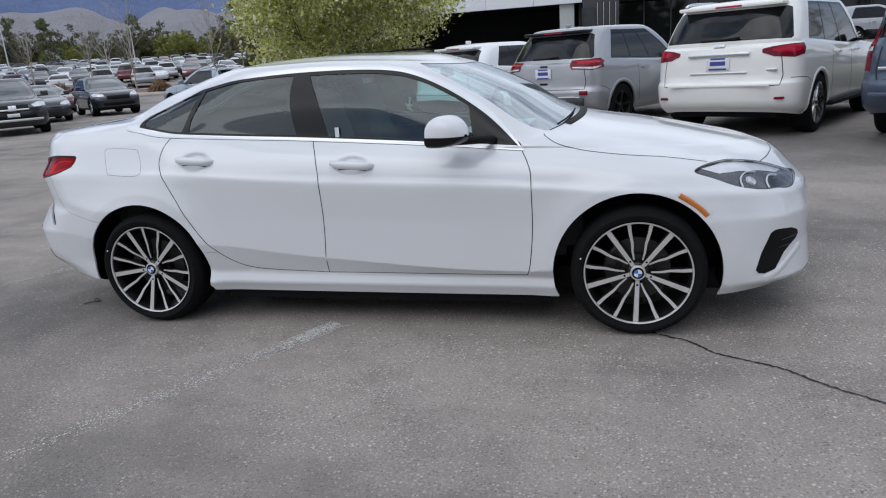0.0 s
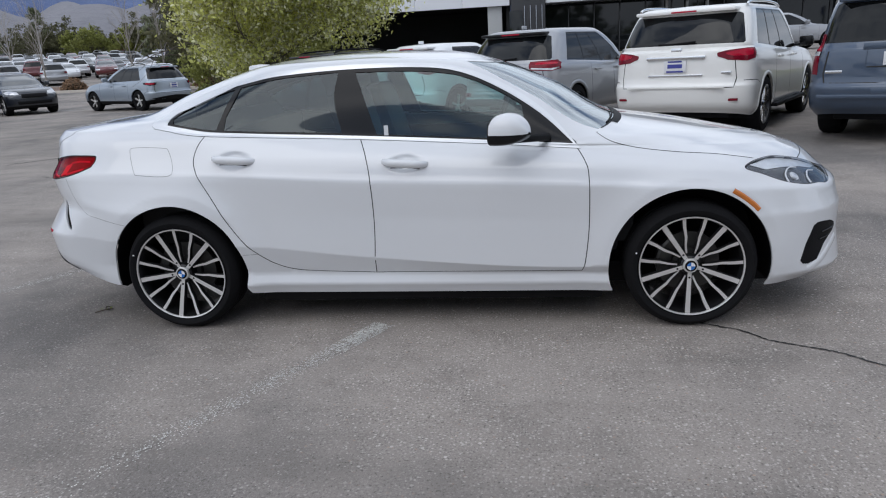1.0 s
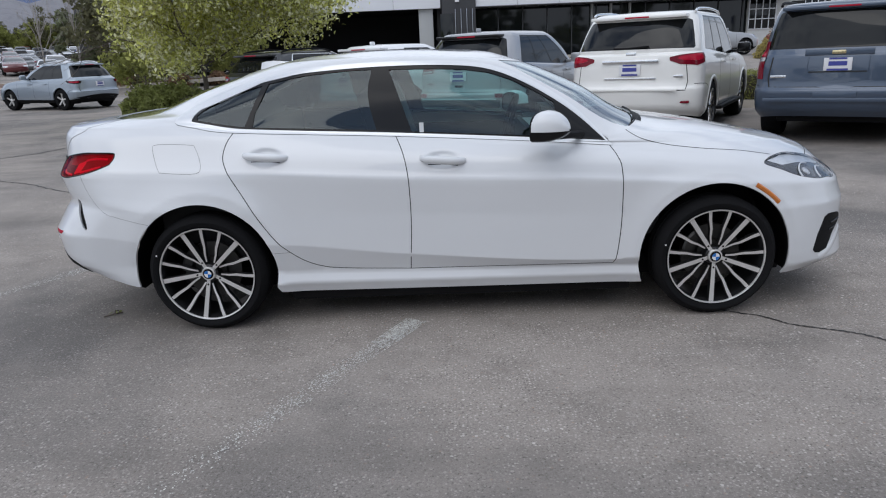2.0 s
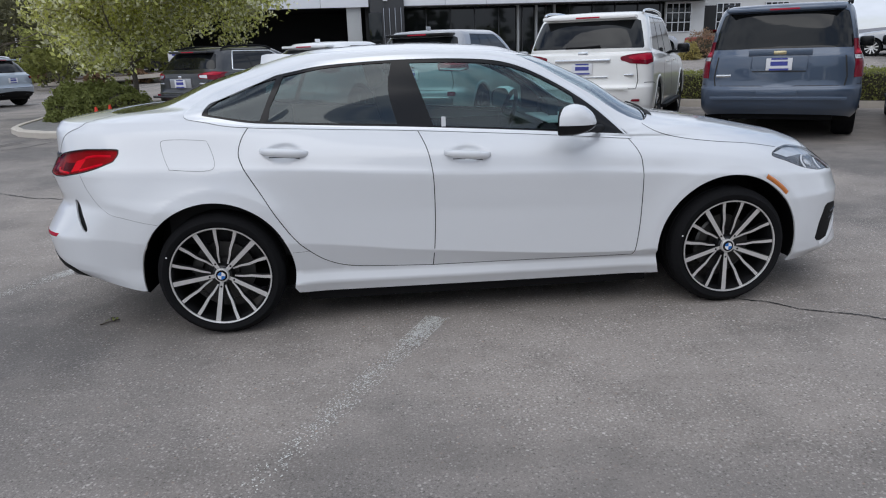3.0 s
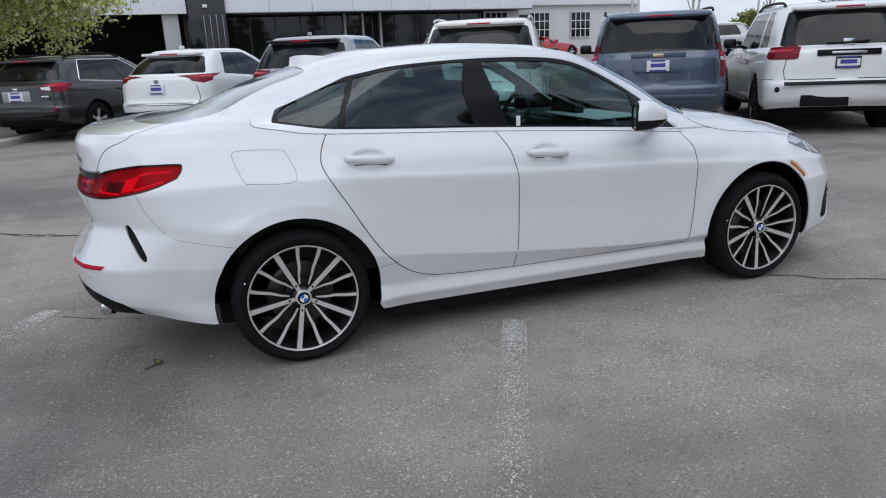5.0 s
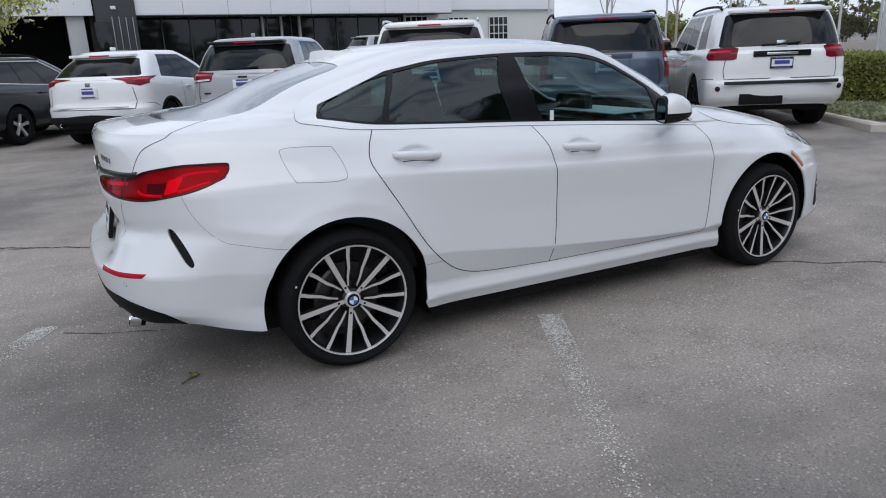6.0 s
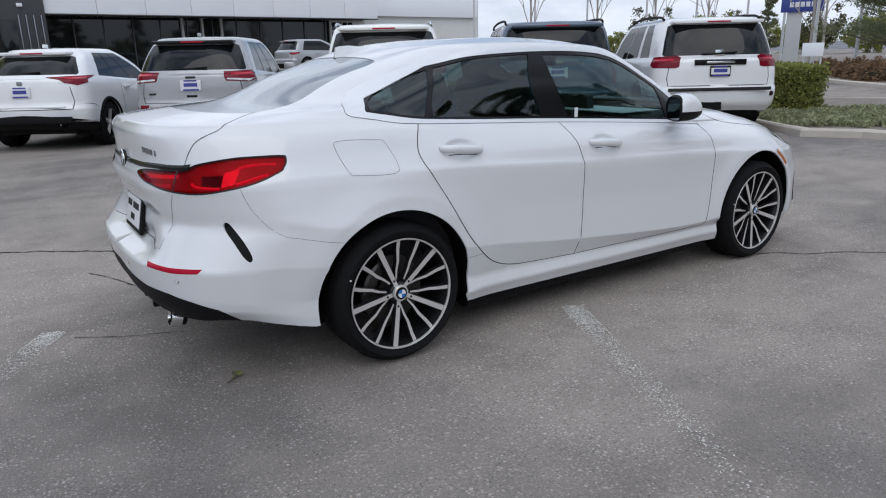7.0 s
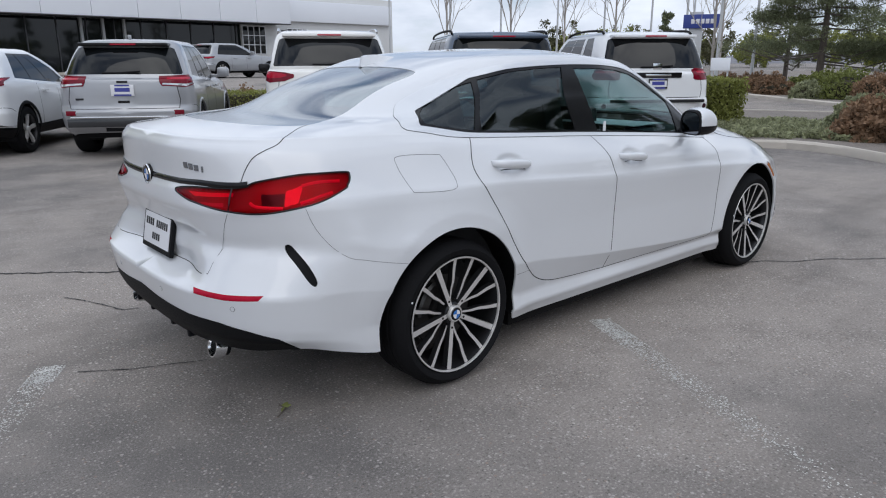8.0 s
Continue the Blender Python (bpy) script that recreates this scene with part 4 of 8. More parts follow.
    rw = s.find(spline([(-1.163, 0.0, 1.335), (-1.162, -0.2, 1.329), (-1.160, -0.385, 1.316), (-1.190, -0.436, 1.300), (-1.317, -0.433, 1.258), (-1.45, -0.440, 1.205), (-1.575, -0.465, 1.155), (-1.68, -0.487, 1.128), (-1.79, -0.530, 1.117), (-1.87, -0.480, 1.116), (-1.935, -0.36, 1.115), (-1.972, -0.18, 1.116), (-1.982, 0.0, 1.116)], 4), 0.0, 0.4, s.k[8], s.k[13])
    rw = np.concatenate([[(-0.05, rw[0][1])], rw, [(-0.05, rw[-1][1])]])
    reg.append(("rear_window", np.array(dense(rw, 0.05))))
    # bonnet and cowl
    hs = s.side(spline([(0.885, 0.975), (0.96, 0.93), (1.08, 0.897), (1.25, 0.872), (1.445, 0.851), (1.58, 0.828), (1.645, 0.815)], 6), 0.6, 0.97, s.k[6], s.k[10])
    he = s.find([(1.722, -0.66, 0.817), (1.791, -0.616, 0.812), (1.911, -0.545, 0.786)], 0.78, 1.0, s.k[5], s.k[9])
    hn = s.find(spline([(1.911, -0.545, 0.786), (1.955, -0.45, 0.793), (1.985, -0.36, 0.80), (2.01, -0.26, 0.805), (2.025, -0.08, 0.807)], 5), 0.85, 1.0, s.k[5], s.k[9])
    hood = cat([dense(cat([hs, he, hn[1:], [(W * 1.02, hn[-1][1])]]), 0.04, False), [(W * 1.02, s.k[10] - 0.006)], dense([(W * 1.0, s.k[10] - 0.006), (W * 0.86, s.k[10] - 0.006), hs[0]], 0.05, False)[1:-1]])
    seams["hood"], seams["hood_front"] = hs, hn
    # head lamp
    fh = lambda q: s.find(q, 0.7, 1.0, s.k[3], s.k[9])
    head = fh([(1.585, -0.794, 0.782), (1.642, -0.73, 0.807), (1.722, -0.66, 0.813), (1.791, -0.616, 0.807), (1.911, -0.545, 0.782), (2.033, -0.455, 0.733), (2.088, -0.38, 0.709), (2.091, -0.422, 0.693), (2.046, -0.579, 0.665), (2.001, -0.646, 0.658), (1.958, -0.683, 0.668), (1.898, -0.733, 0.674), (1.846, -0.76, 0.685), (1.769, -0.779, 0.706), (1.675, -0.788, 0.746)])
    head = np.array(dense(spline(head, 4, True), 0.03))
    reg.insert(0, ("headlamp", head))
    reg.insert(0, ("head_brow", np.array(spline(dense(fh([(1.62, -0.756, 0.797), (1.722, -0.662, 0.812), (1.791, -0.618, 0.806), (1.911, -0.547, 0.781), (2.025, -0.462, 0.735), (1.985, -0.535, 0.731), (1.90, -0.605, 0.752), (1.80, -0.685, 0.770), (1.70, -0.75, 0.772)]), 0.03), 2, True))))
    reg.insert(0, ("head_dark", np.array(spline(dense(fh([(1.945, -0.615, 0.732), (1.995, -0.55, 0.722), (2.06, -0.44, 0.708), (2.065, -0.48, 0.685), (2.03, -0.585, 0.676), (1.96, -0.665, 0.68), (1.93, -0.685, 0.69)]), 0.03), 2, True))))
    reg.insert(0, ("head_mid", np.array(spline(dense(fh([(1.81, -0.72, 0.745), (1.83, -0.685, 0.757), (1.90, -0.635, 0.742), (1.905, -0.67, 0.72), (1.89, -0.72, 0.69), (1.83, -0.757, 0.697)]), 0.03), 2, True))))
    seams["head"] = head
    reg.append(("bonnet", hood))
    # nose: corner intake, kidney and lower grille
    it = s.find([(1.856, -0.81, 0.318), (1.886, -0.785, 0.42), (1.912, -0.765, 0.487), (1.932, -0.75, 0.499), (1.965, -0.73, 0.499), (2.01, -0.68, 0.492), (2.04, -0.645, 0.474), (2.046, -0.635, 0.454), (2.036, -0.655, 0.431), (1.985, -0.732, 0.382), (1.945, -0.768, 0.312), (1.90, -0.795, 0.298), (1.872, -0.806, 0.302)], 0.78, 1.0, s.k[1], s.k[6])
    reg.append(("intake", np.array(dense(it, 0.03))))
    kd = s.find([(None, -0.05, 0.68), (None, -0.3, 0.685), (None, -0.36, 0.62), (None, -0.3, 0.52), (None, -0.05, 0.51)], 0.85, 1.0, s.k[3], s.k[8])
    reg.append(("kidney", np.array(dense(spline(kd, 4, True), 0.04))))
    return reg, seams


def build_hero():
    s = Shell(HERO_LOOPS, 600, HERO_MIX, plate_dent, arch_flare)
    reg, seams = hero_regions(s)
    cups = [s.side([h], 0.2, 0.85, 0, s.k[8])[0] for h in HANDLES]
    uv, piece = cut(s, reg, 0.045, 0.028, [(0.0, 0.75, s.k[3], s.k[5], 0.015), (0.0, 0.62, s.k[5], s.k[7], 0.02), (1.15, 3.75, s.k[3] - 0.022, s.k[3] + 0.022, 0.014)] + [(q[0] - 0.13, q[0] + 0.13, q[1] - 0.065, q[1] + 0.065, 0.013) for q in cups] + [(q[0] - 0.50, q[0] + 0.50, s.k[3] + 0.025, q[1] + 0.08, 0.017) for q in s.side([(-HUB_X, HUB_Z + 0.4), (HUB_X, HUB_Z + 0.4)], 0.1, 0.93, vb=s.k[6])])
    car = thing("coupe_car", "clean white four-door coupe parked across the asphalt lot", "car")
    body = panel("body", s, uv, piece["body"], M_WHITE, car, "glossy white body shell", "rl", 0.009)
    panel("bonnet", s, uv, piece["bonnet"], M_WHITE, car, "", "rl", 0.004)
    for sd in "rl":
        for nm in ("door_front", "door_rear"):
            d = panel("door", s, uv, piece[nm], M_WHITE, car, "", sd, 0.006)
            panel("window", s, uv, piece["glass_front" if nm == "door_front" else "glass_rear"], M_GLASS if nm == "door_front" else M_DARK_GLASS, d, "tinted side window", sd, 0.0, -0.004)
            hx, hz = HANDLES[0 if nm == "door_front" else 1]
            grip(s, d, hx, hz, sd)
        panel("quarter_window", s, uv, piece["glass_quarter"], M_DARK_GLASS, car, "tinted quarter window", sd, 0.0, -0.004)
        panel("window_surround", s, uv, piece["surround"], M_GLOSS, car, "gloss black window surround and pillars", sd, 0.01)
        panel("window_trim", s, uv, piece["trim"], M_TRIM, car, "satin chrome window trim", sd, 0.008, 0.003)
        strip("trim_gap", s, seams["trim"], 0.0030, 0.0004, M_SEAM, car, "", sd, True, 0.0006)
        for k in ("fwd", "mid", "aft", "bot"):
            strip("door_gap", s, seams[k], 0.0045, 0.0004, M_SEAM, car, "", sd, False, 0.0004)
        strip("flap_gap", s, seams["fuel"], 0.0015, 0.0004, M_SEAM, car, "", sd, True, 0.0003)
        strip("bonnet_gap", s, seams["hood"], 0.0045, 0.0004, M_SEAM, car, "", sd, False, 0.0004)
        tl = panel("tail_lamp", s, uv, piece["lamp"], M_LAMP_RED, car, "red wraparound tail lamp", sd, 0.0, -0.012)
        for k, mt, lb in (("lamp_dark", M_LAMP_DARK, "smoked lamp chamber"), ("lamp_bright", M_LAMP_PALE, "bright red lamp chamber"), ("lamp_inner", M_LAMP_GREY, "clear reversing lamp chamber"), ("lamp_glow", M_LAMP_PALE, "bright red light bar")):
            panel("lamp_chamber", s, uv, piece[k], mt, tl, lb, sd, 0.0, -0.012)
        for rod in ([(-1.82, -0.79, 0.938), (-1.90, -0.765, 0.937), (-1.96, -0.75, 0.93)], [(-1.86, -0.80, 0.902), (-1.93, -0.79, 0.887), (-1.985, -0.775, 0.873)], [(-2.12, -0.655, 0.87), (-2.10, -0.68, 0.852), (-2.04, -0.748, 0.853)]):
            strip("light_rod", s, s.find(spline(rod, 5), 0.0, 0.4, s.k[3], s.k[8]), 0.012, 0.004, M_LAMP_PALE, tl, "", sd, False, -0.011)
        panel("lamp_cover", s, uv, np.concatenate([piece[k] for k in ("lamp", "lamp_dark", "lamp_bright", "lamp_inner", "lamp_glow")]), M_RED_LENS, tl, "clear red lens", sd, 0.0, 0.001)
        strip("lamp_rim", s, seams["lamp"], 0.0065, 0.002, M_GLOSS, tl, "", sd, True)
        strip("lamp_gap", s, seams["lamp_split"], 0.007, 0.002, M_GLOSS, tl, "", sd)
        hl = panel("headlamp", s, uv, piece["headlamp"], M_LAMP_CAVE, car, "clear headlamp with a bright housing", sd, 0.0, -0.014)
        panel("lamp_chamber", s, uv, piece["head_dark"], M_GLOSS, hl, "black lamp chamber", sd, 0.0, -0.014)
        panel("lamp_chamber", s, uv, piece["head_mid"], M_LAMP_CAVE, hl, "grey reflector chamber", sd, 0.0, -0.014)
        panel("lamp_cover", s, uv, np.concatenate([piece[k] for k in ("headlamp", "head_dark", "head_mid", "head_brow")]), M_LENS, hl, "clear lens", sd, 0.0, 0.001)
        fh = lambda q: s.find(spline(q, 4), 0.7, 1.0, s.k[3], s.k[9])
        for gd in ([(1.873, -0.649, 0.756), (1.83, -0.68, 0.763), (1.795, -0.736, 0.737), (1.803, -0.772, 0.698)], [(1.98, -0.574, 0.723), (1.94, -0.615, 0.731), (1.919, -0.669, 0.71), (1.925, -0.705, 0.682)]):
            strip("light_guide", s, fh(gd), 0.007, 0.005, M_PLATE, hl, "white light guide", sd, False, -0.008)
        panel("lamp_brow", s, uv, piece["head_brow"], M_LAMP_SILVER, hl, "bright silver upper sweep", sd, 0.0, -0.012)
        c0, n0 = s.lift(fh([(1.845, -0.713, 0.724), (1.85, -0.71, 0.724)])[:1], -0.012)
        bm = lathe([(0.0005, -0.006), (0.010, -0.005), (0.017, -0.002), (0.019, 0.002), (0.025, 0.0), (0.025, 0.006)], 24)
        ln = part("lens", bm, M_LAMP_WHITE, hl, "projector lens")
        q0 = Vector(n0[0]).to_track_quat("-Y", "Z").to_matrix().to_4x4()
        q0.translation = Vector(c0[0])
        ln.matrix_local = q0 if sd == "r" else Matrix.Diagonal((1, -1, 1, 1)) @ q0
        strip("lamp_rim", s, seams["head"], 0.0036, 0.001, M_SEAM, hl, "", sd, True)
        strip("bonnet_gap", s, seams["hood_front"], 0.0045, 0.0004, M_SEAM, car, "", sd, False, 0.0004)
        panel("reflector", s, uv, piece["reflector"], M_LAMP_RED2, car, "red reflector strip", sd, 0.006)
        panel("air_slit", s, uv, piece["slit"], M_BLACK, car, "black bumper air slit", sd, 0.0, -0.012)
        ai = panel("air_intake", s, uv, piece["intake"], M_BLACK, car, "black corner air intake", sd, 0.02, 0.002)
        strip("intake_fin", s, s.find(spline([(1.96, -0.74, 0.445), (2.0, -0.70, 0.45), (2.034, -0.662, 0.452)], 4), 0.78, 1.0, s.k[1], s.k[6]), 0.008, 0.006, M_GLOSS, ai, "", sd, False, 0.002)
        strip("intake_fin", s, s.find(spline([(1.95, -0.75, 0.408), (1.98, -0.725, 0.414), (2.008, -0.70, 0.418)], 4), 0.78, 1.0, s.k[1], s.k[6]), 0.008, 0.006, M_GLOSS, ai, "", sd, False, 0.002)
        strip("nose_lip", s, s.find(spline([(1.90, -0.80, 0.27), (1.96, -0.765, 0.3), (2.03, -0.71, 0.355), (2.09, -0.64, 0.395)], 5), 0.78, 1.0, 0.0, s.k[5]), 0.036, 0.003, M_WHITE, car, "", sd)
        panel("grille", s, uv, piece["kidney"], M_GLOSS, car, "black grille", sd, 0.0, -0.012)
        sg = -1 if sd == "r" else 1
        for hx in (-HUB_X, HUB_X):
            wh = turbine_wheel("wheel", car, sd)
            wh.matrix_local = pose(hx, sg * 0.778, HUB_Z, 0, 8.3 if hx < 0 else 0, 0 if sd == "r" else 180)
            # dark liner in the wheel opening, from just inside its edge
            bm = bmesh.new()
            cx, rr = (hx - 0.008, ARCH_R[0]) if hx < 0 else (hx - 0.008, ARCH_R[1])
            an = np.linspace(radians(-14), radians(194), 48)
            edge = s.lift(s.side([(cx + (rr - 0.003) * math.cos(a), HUB_Z + (rr - 0.003) * math.sin(a)) for a in an], 0.1, 0.93, vb=s.k[6]), -0.007)[0]
            rows = [[bm.verts.new((q[0], q[1] * -sg, q[2])) for q in edge]]
            for y, r in ((-0.80, rr + 0.012), (-0.5, rr + 0.012)):
                rows.append([bm.verts.new((cx + r * math.cos(a), y * -sg, HUB_Z + r * math.sin(a))) for a in an])
            for p, q in zip(rows, rows[1:]):
                for i in range(len(an) - 1):
                    bm.faces.new((p[i], p[i + 1], q[i + 1], q[i]))
            bm.faces.new(rows[-1])
            part("arch_liner", bm, M_BLACK, car)
    panel("windscreen", s, uv, piece["windscreen"], M_SCREEN, car, "clear windscreen", "rl", 0.0, -0.003)
    panel("rear_window", s, uv, piece["rear_window"], M_REAR_GLASS, car, "sloping tinted rear window", "rl", 0.0, -0.003)
    panel("rear_apron", s, uv, piece["apron"], M_BLACK, car, "black lower rear apron", "rl", 0.02, 0.002)
    top = piece["body"][uv[piece["body"]].mean(1)[:, 1] > s.k[9]]
    panel("headliner", s, uv, top, M_LINER, car, "grey cabin lining", "rl", 0.0, -0.022)
    W = s.per
    # marker, bumper and boot lines, tail bar
    mk = s.side(spline([(1.513, 0.692), (1.545, 0.672), (1.577, 0.650), (1.611, 0.622), (1.637, 0.595)], 5), 0.6, 0.9, s.k[2], s.k[8])
    boot = np.concatenate([s.find(spline([(-1.80, -0.53, 1.116), (-1.85, -0.556, 1.111), (-1.93, -0.615, 1.095), (-1.985, -0.647, 1.072), (-2.04, -0.64, 1.048), (-2.08, -0.625, 1.022), (-2.107, -0.615, 0.982), (-2.125, -0.608, 0.94), (-2.14, -0.60, 0.90)], 5), 0.0, 0.35, s.k[4], s.k[10])])
    boot2 = s.tail([(-0.604, 0.831), (-0.576, 0.787), (-0.556, 0.744), (-0.538, 0.69), (-0.528, 0.64), (-0.525, 0.602)], s.k[3], s.k[7], 0.25)
    bump = s.side(spline([(-1.974, 0.85), (-1.947, 0.777), (-1.897, 0.703), (-1.839, 0.656), (-1.784, 0.640), (-1.70, 0.619), (-1.604, 0.599)], 5), 0.05, 0.4, s.k[3], s.k[7])
    sillgap = s.side([(-0.882, 0.423), (-0.925, 0.421), (-0.968, 0.419)], 0.2, 0.4, 0, s.k[5])
    bar = s.tail(dense([(0.0, 0.916), (-0.13, 0.917), (-0.3, 0.919), (-0.434, 0.925), (-0.54, 0.925), (-0.6, 0.927), (-0.63, 0.932)], 0.05, False), s.k[5], s.k[8], 0.2)
    shelf = s.tail(dense([(0.0, 0.588), (-0.2, 0.588), (-0.4, 0.590), (-0.47, 0.593), (-0.525, 0.602)], 0.03, False), s.k[3], s.k[6], 0.25)
    for sd in "rl":
        strip("boot_gap", s, shelf, 0.0035, 0.0004, M_SEAM, car, "", sd, False, 0.0004)
        strip("side_marker", s, mk, 0.026, 0.005, M_AMBER, car, "amber side marker", sd)
        strip("boot_gap", s, boot, 0.0035, 0.0004, M_SEAM, car, "", sd, False, 0.0004)
        strip("boot_gap", s, boot2, 0.0018, 0.0004, M_SEAM, car, "", sd, False, 0.0004)
        strip("sill_gap", s, sillgap, 0.0016, 0.0003, M_SEAM, car, "", sd, False, 0.0002)
        strip("bumper_gap", s, bump, 0.0013, 0.0003, M_SEAM, car, "", sd, False, 0.0002)
        strip("tail_bar", s, bar, 0.022, 0.004, M_GLOSS, car, "gloss black bar joining the tail lamps", sd, False, 0.002)
        mirror(car, sd)
    # roof aerial fin
    bm = bmesh.new()
    rows = []
    for i, (x, h, hw) in enumerate([(-0.97, 0.002, 0.02), (-1.03, 0.02, 0.024), (-1.09, 0.04, 0.022), (-1.14, 0.05, 0.016), (-1.165, 0.05, 0.012), (-1.175, 0.004, 0.02)]):
        zb = float(s.lift(s.find([(x, 0.0, None)], 0.0, 0.02, s.k[10], s.k[13]))[0][0][2]) - 0.002
        rows.append([bm.verts.new((x, -hw, zb)), bm.verts.new((x, -hw * 0.4, zb + h)), bm.verts.new((x, hw * 0.4, zb + h)), bm.verts.new((x, hw, zb))])
    for p, q in zip(rows, rows[1:]):
        for k in range(3):
            bm.faces.new((p[k], p[k + 1], q[k + 1], q[k]))
    part("roof_fin", bm, M_WHITE, car)
    # number board with its frame, the roundel, the model name, exhausts
    frm = part("plate_frame", boxes((0, 0, 0, 0.018, 0.325, 0.182), bevel=0.006), M_BLACK, car, "black plate frame")
    frm.matrix_local = pose(-2.226, 0, 0.673, 0, 11.3, 0)
    part("plate", boxes((-0.0095, 0, -0.002, 0.004, 0.285, 0.132), bevel=0.001), M_PLATE, frm, "white dealer plate")
    for y, z, w, h in ((0.078, 0.026, 0.095, 0.030), (-0.058, 0.026, 0.13, 0.030), (0.0, -0.030, 0.09, 0.028)):
        k = max(2, round(w / 0.022))
        part("plate_bar", boxes(*[(-0.0122, y - w / 2 + (i + 0.5) * w / k, z, 0.002, w / k * 0.60, h) for i in range(k)]), M_PRINT, frm)
    ex = float(s.lift(s.tail([(0.0, 0.925)], s.k[4], s.k[8], 0.05))[0][0][0])
    emb = part("roundel", lathe([(0.0005, -0.012), (0.036, -0.011), (0.041, -0.006), (0.042, 0.012)], 32), M_GLOSS, car, "round badge")
    emb.matrix_local = pose(ex - 0.004, 0, 0.913, 0, 0, -90)
    part("badge_ring", lathe([(0.037, -0.0125), (0.040, -0.0135), (0.042, -0.009)], 32), M_CHROME, emb)
    for q in range(4):
        bm = bmesh.new()
        a0 = q * math.pi / 2
        c = bm.verts.new((0, -0.0128, 0))
        ring = [bm.verts.new((0.024 * math.cos(a0 + k * math.pi / 12), -0.0128, 0.024 * math.sin(a0 + k * math.pi / 12))) for k in range(7)]
        for k in range(6):
            bm.faces.new((c, ring[k], ring[k + 1]))
        part("badge_quarter", bm, M_ROUNDEL if q % 2 else M_PLATE, emb)
    for i in range(4):
        gp, gn = s.lift(s.tail([(-0.355 - 0.032 * i, 0.984 - 0.003 * i)], s.k[5], s.k[9], 0.2), 0.002)
        mk = part("model_mark", boxes((0, 0, 0, 0.024 if i < 3 else 0.008, 0.004, 0.023), bevel=0.0018), M_BADGE, car)
        q0 = Vector(gn[0]).to_track_quat("-Y", "Z").to_matrix().to_4x4()
        q0.translation = Vector(gp[0])
        mk.matrix_local = q0
    for sg in (-1, 1):
        bm = lathe([(0.034, 0.006), (0.037, -0.004), (0.041, -0.004), (0.043, 0.004), (0.042, 0.04), (0.034, 0.04), (0.034, 0.006)], 28)
        ep = part("exhaust_tip", bm, M_CHROME, car, "bright round exhaust tip")
        ep.matrix_local = pose(-2.22, sg * 0.445, 0.280, -14, 0, -90)
        part("exhaust_bore", lathe([(0.0005, 0.03), (0.034, 0.03), (0.034, 0.06)], 20), M_BLACK, ep)
    for y in (-0.665, -0.25, 0.25, 0.665):
        gp, gn = s.lift(s.tail([(-abs(y), 0.497)], 0, s.k[4], 0.24), 0.0005)
        sn = part("parking_sensor", lathe([(0.0004, -0.0016), (0.0080, -0.0014), (0.0086, -0.0002), (0.0102, 0.0002), (0.0104, 0.002)], 20), M_WHITE, car)
        q0 = Vector(gn[0]).to_track_quat("-Y", "Z").to_matrix().to_4x4()
        q0.translation = Vector(gp[0])
        sn.matrix_local = q0 if y < 0 else Matrix.Diagonal((1, -1, 1, 1)) @ q0
        part("sensor_ring", lathe([(0.0088, -0.0006), (0.0100, -0.0006), (0.0100, 0.001)], 20), M_SEAM, sn)
    for y in (-0.3, -0.12, 0.12, 0.3):
        part("diffuser_fin", boxes((-2.215, y, 0.305, 0.09, 0.025, 0.032), bevel=0.008), M_BLACK, car)
    # floor pan, cabin
    part("floor_pan", boxes((0.05, 0, 0.205, 3.5, 1.2, 0.12), (0, 0, 0.19, 1.84, 1.60, 0.13), bevel=0.02), M_BLACK, car)
    part("cabin_floor", boxes((-0.2, 0, 0.42, 2.4, 1.5, 0.12), (0.83, 0, 0.66, 0.5, 1.5, 0.5), (-1.35, 0, 0.75, 0.5, 1.5, 0.6), bevel=0.03), M_CABIN, car)
    part("dashboard", boxes((0.72, 0, 0.88, 0.5, 1.46, 0.16), (0.58, 0, 0.82, 0.3, 1.46, 0.24), (0.55, 0.0, 1.0, 0.02, 0.3, 0.14), bevel=0.04), M_CABIN, car)
    part("parcel_shelf", boxes((-1.5, 0, 1.03, 0.6, 1.15, 0.05), bevel=0.02), M_CABIN, car)
    for sg in (-1, 1):
        st = part("front_seat", boxes((-0.0, sg * 0.38, 0.58, 0.52, 0.52, 0.2), bevel=0.07), M_SEAT, car, "dark front seat")
        bk = part("seat_back", boxes((0, 0, 0.32, 0.16, 0.5, 0.68), bevel=0.07), M_SEAT, st)
        bk.matrix_local = pose(-0.27, sg * 0.38, 0.6, 0, -17, 0)
        hr = part("head_rest", boxes((0, 0, 0, 0.1, 0.26, 0.19), bevel=0.045), M_SEAT, st)
        hr.matrix_local = pose(-0.51, sg * 0.38, 1.27, 0, -12, 0)
        hr = part("rear_head_rest", boxes((-1.28, sg * 0.36, 1.15, 0.1, 0.26, 0.13), bevel=0.04), M_SEAT, car)
        part("card_panel", boxes((-0.3, sg * 0.735, 0.68, 2.0, 0.04, 0.46), bevel=0.015), M_CABIN, car)
    rs = part("rear_seat", boxes((-0.88, 0, 0.55, 0.5, 1.25, 0.2), bevel=0.06), M_SEAT, car, "dark rear bench")
    bk = part("bench_back", boxes((0, 0, 0.28, 0.16, 1.25, 0.6), bevel=0.06), M_SEAT, rs)
    bk.matrix_local = pose(-1.1, 0, 0.58, 0, -20, 0)
    bm = bmesh.new()
    ring = [(0.36 + 0.17 * math.sin(a) * 0.35, 0.38 + 0.18 * math.cos(a), 0.93 + 0.17 * math.sin(a)) for a in np.linspace(0, math.tau, 30)]
    tube(bm, ring, 0.015, 8)
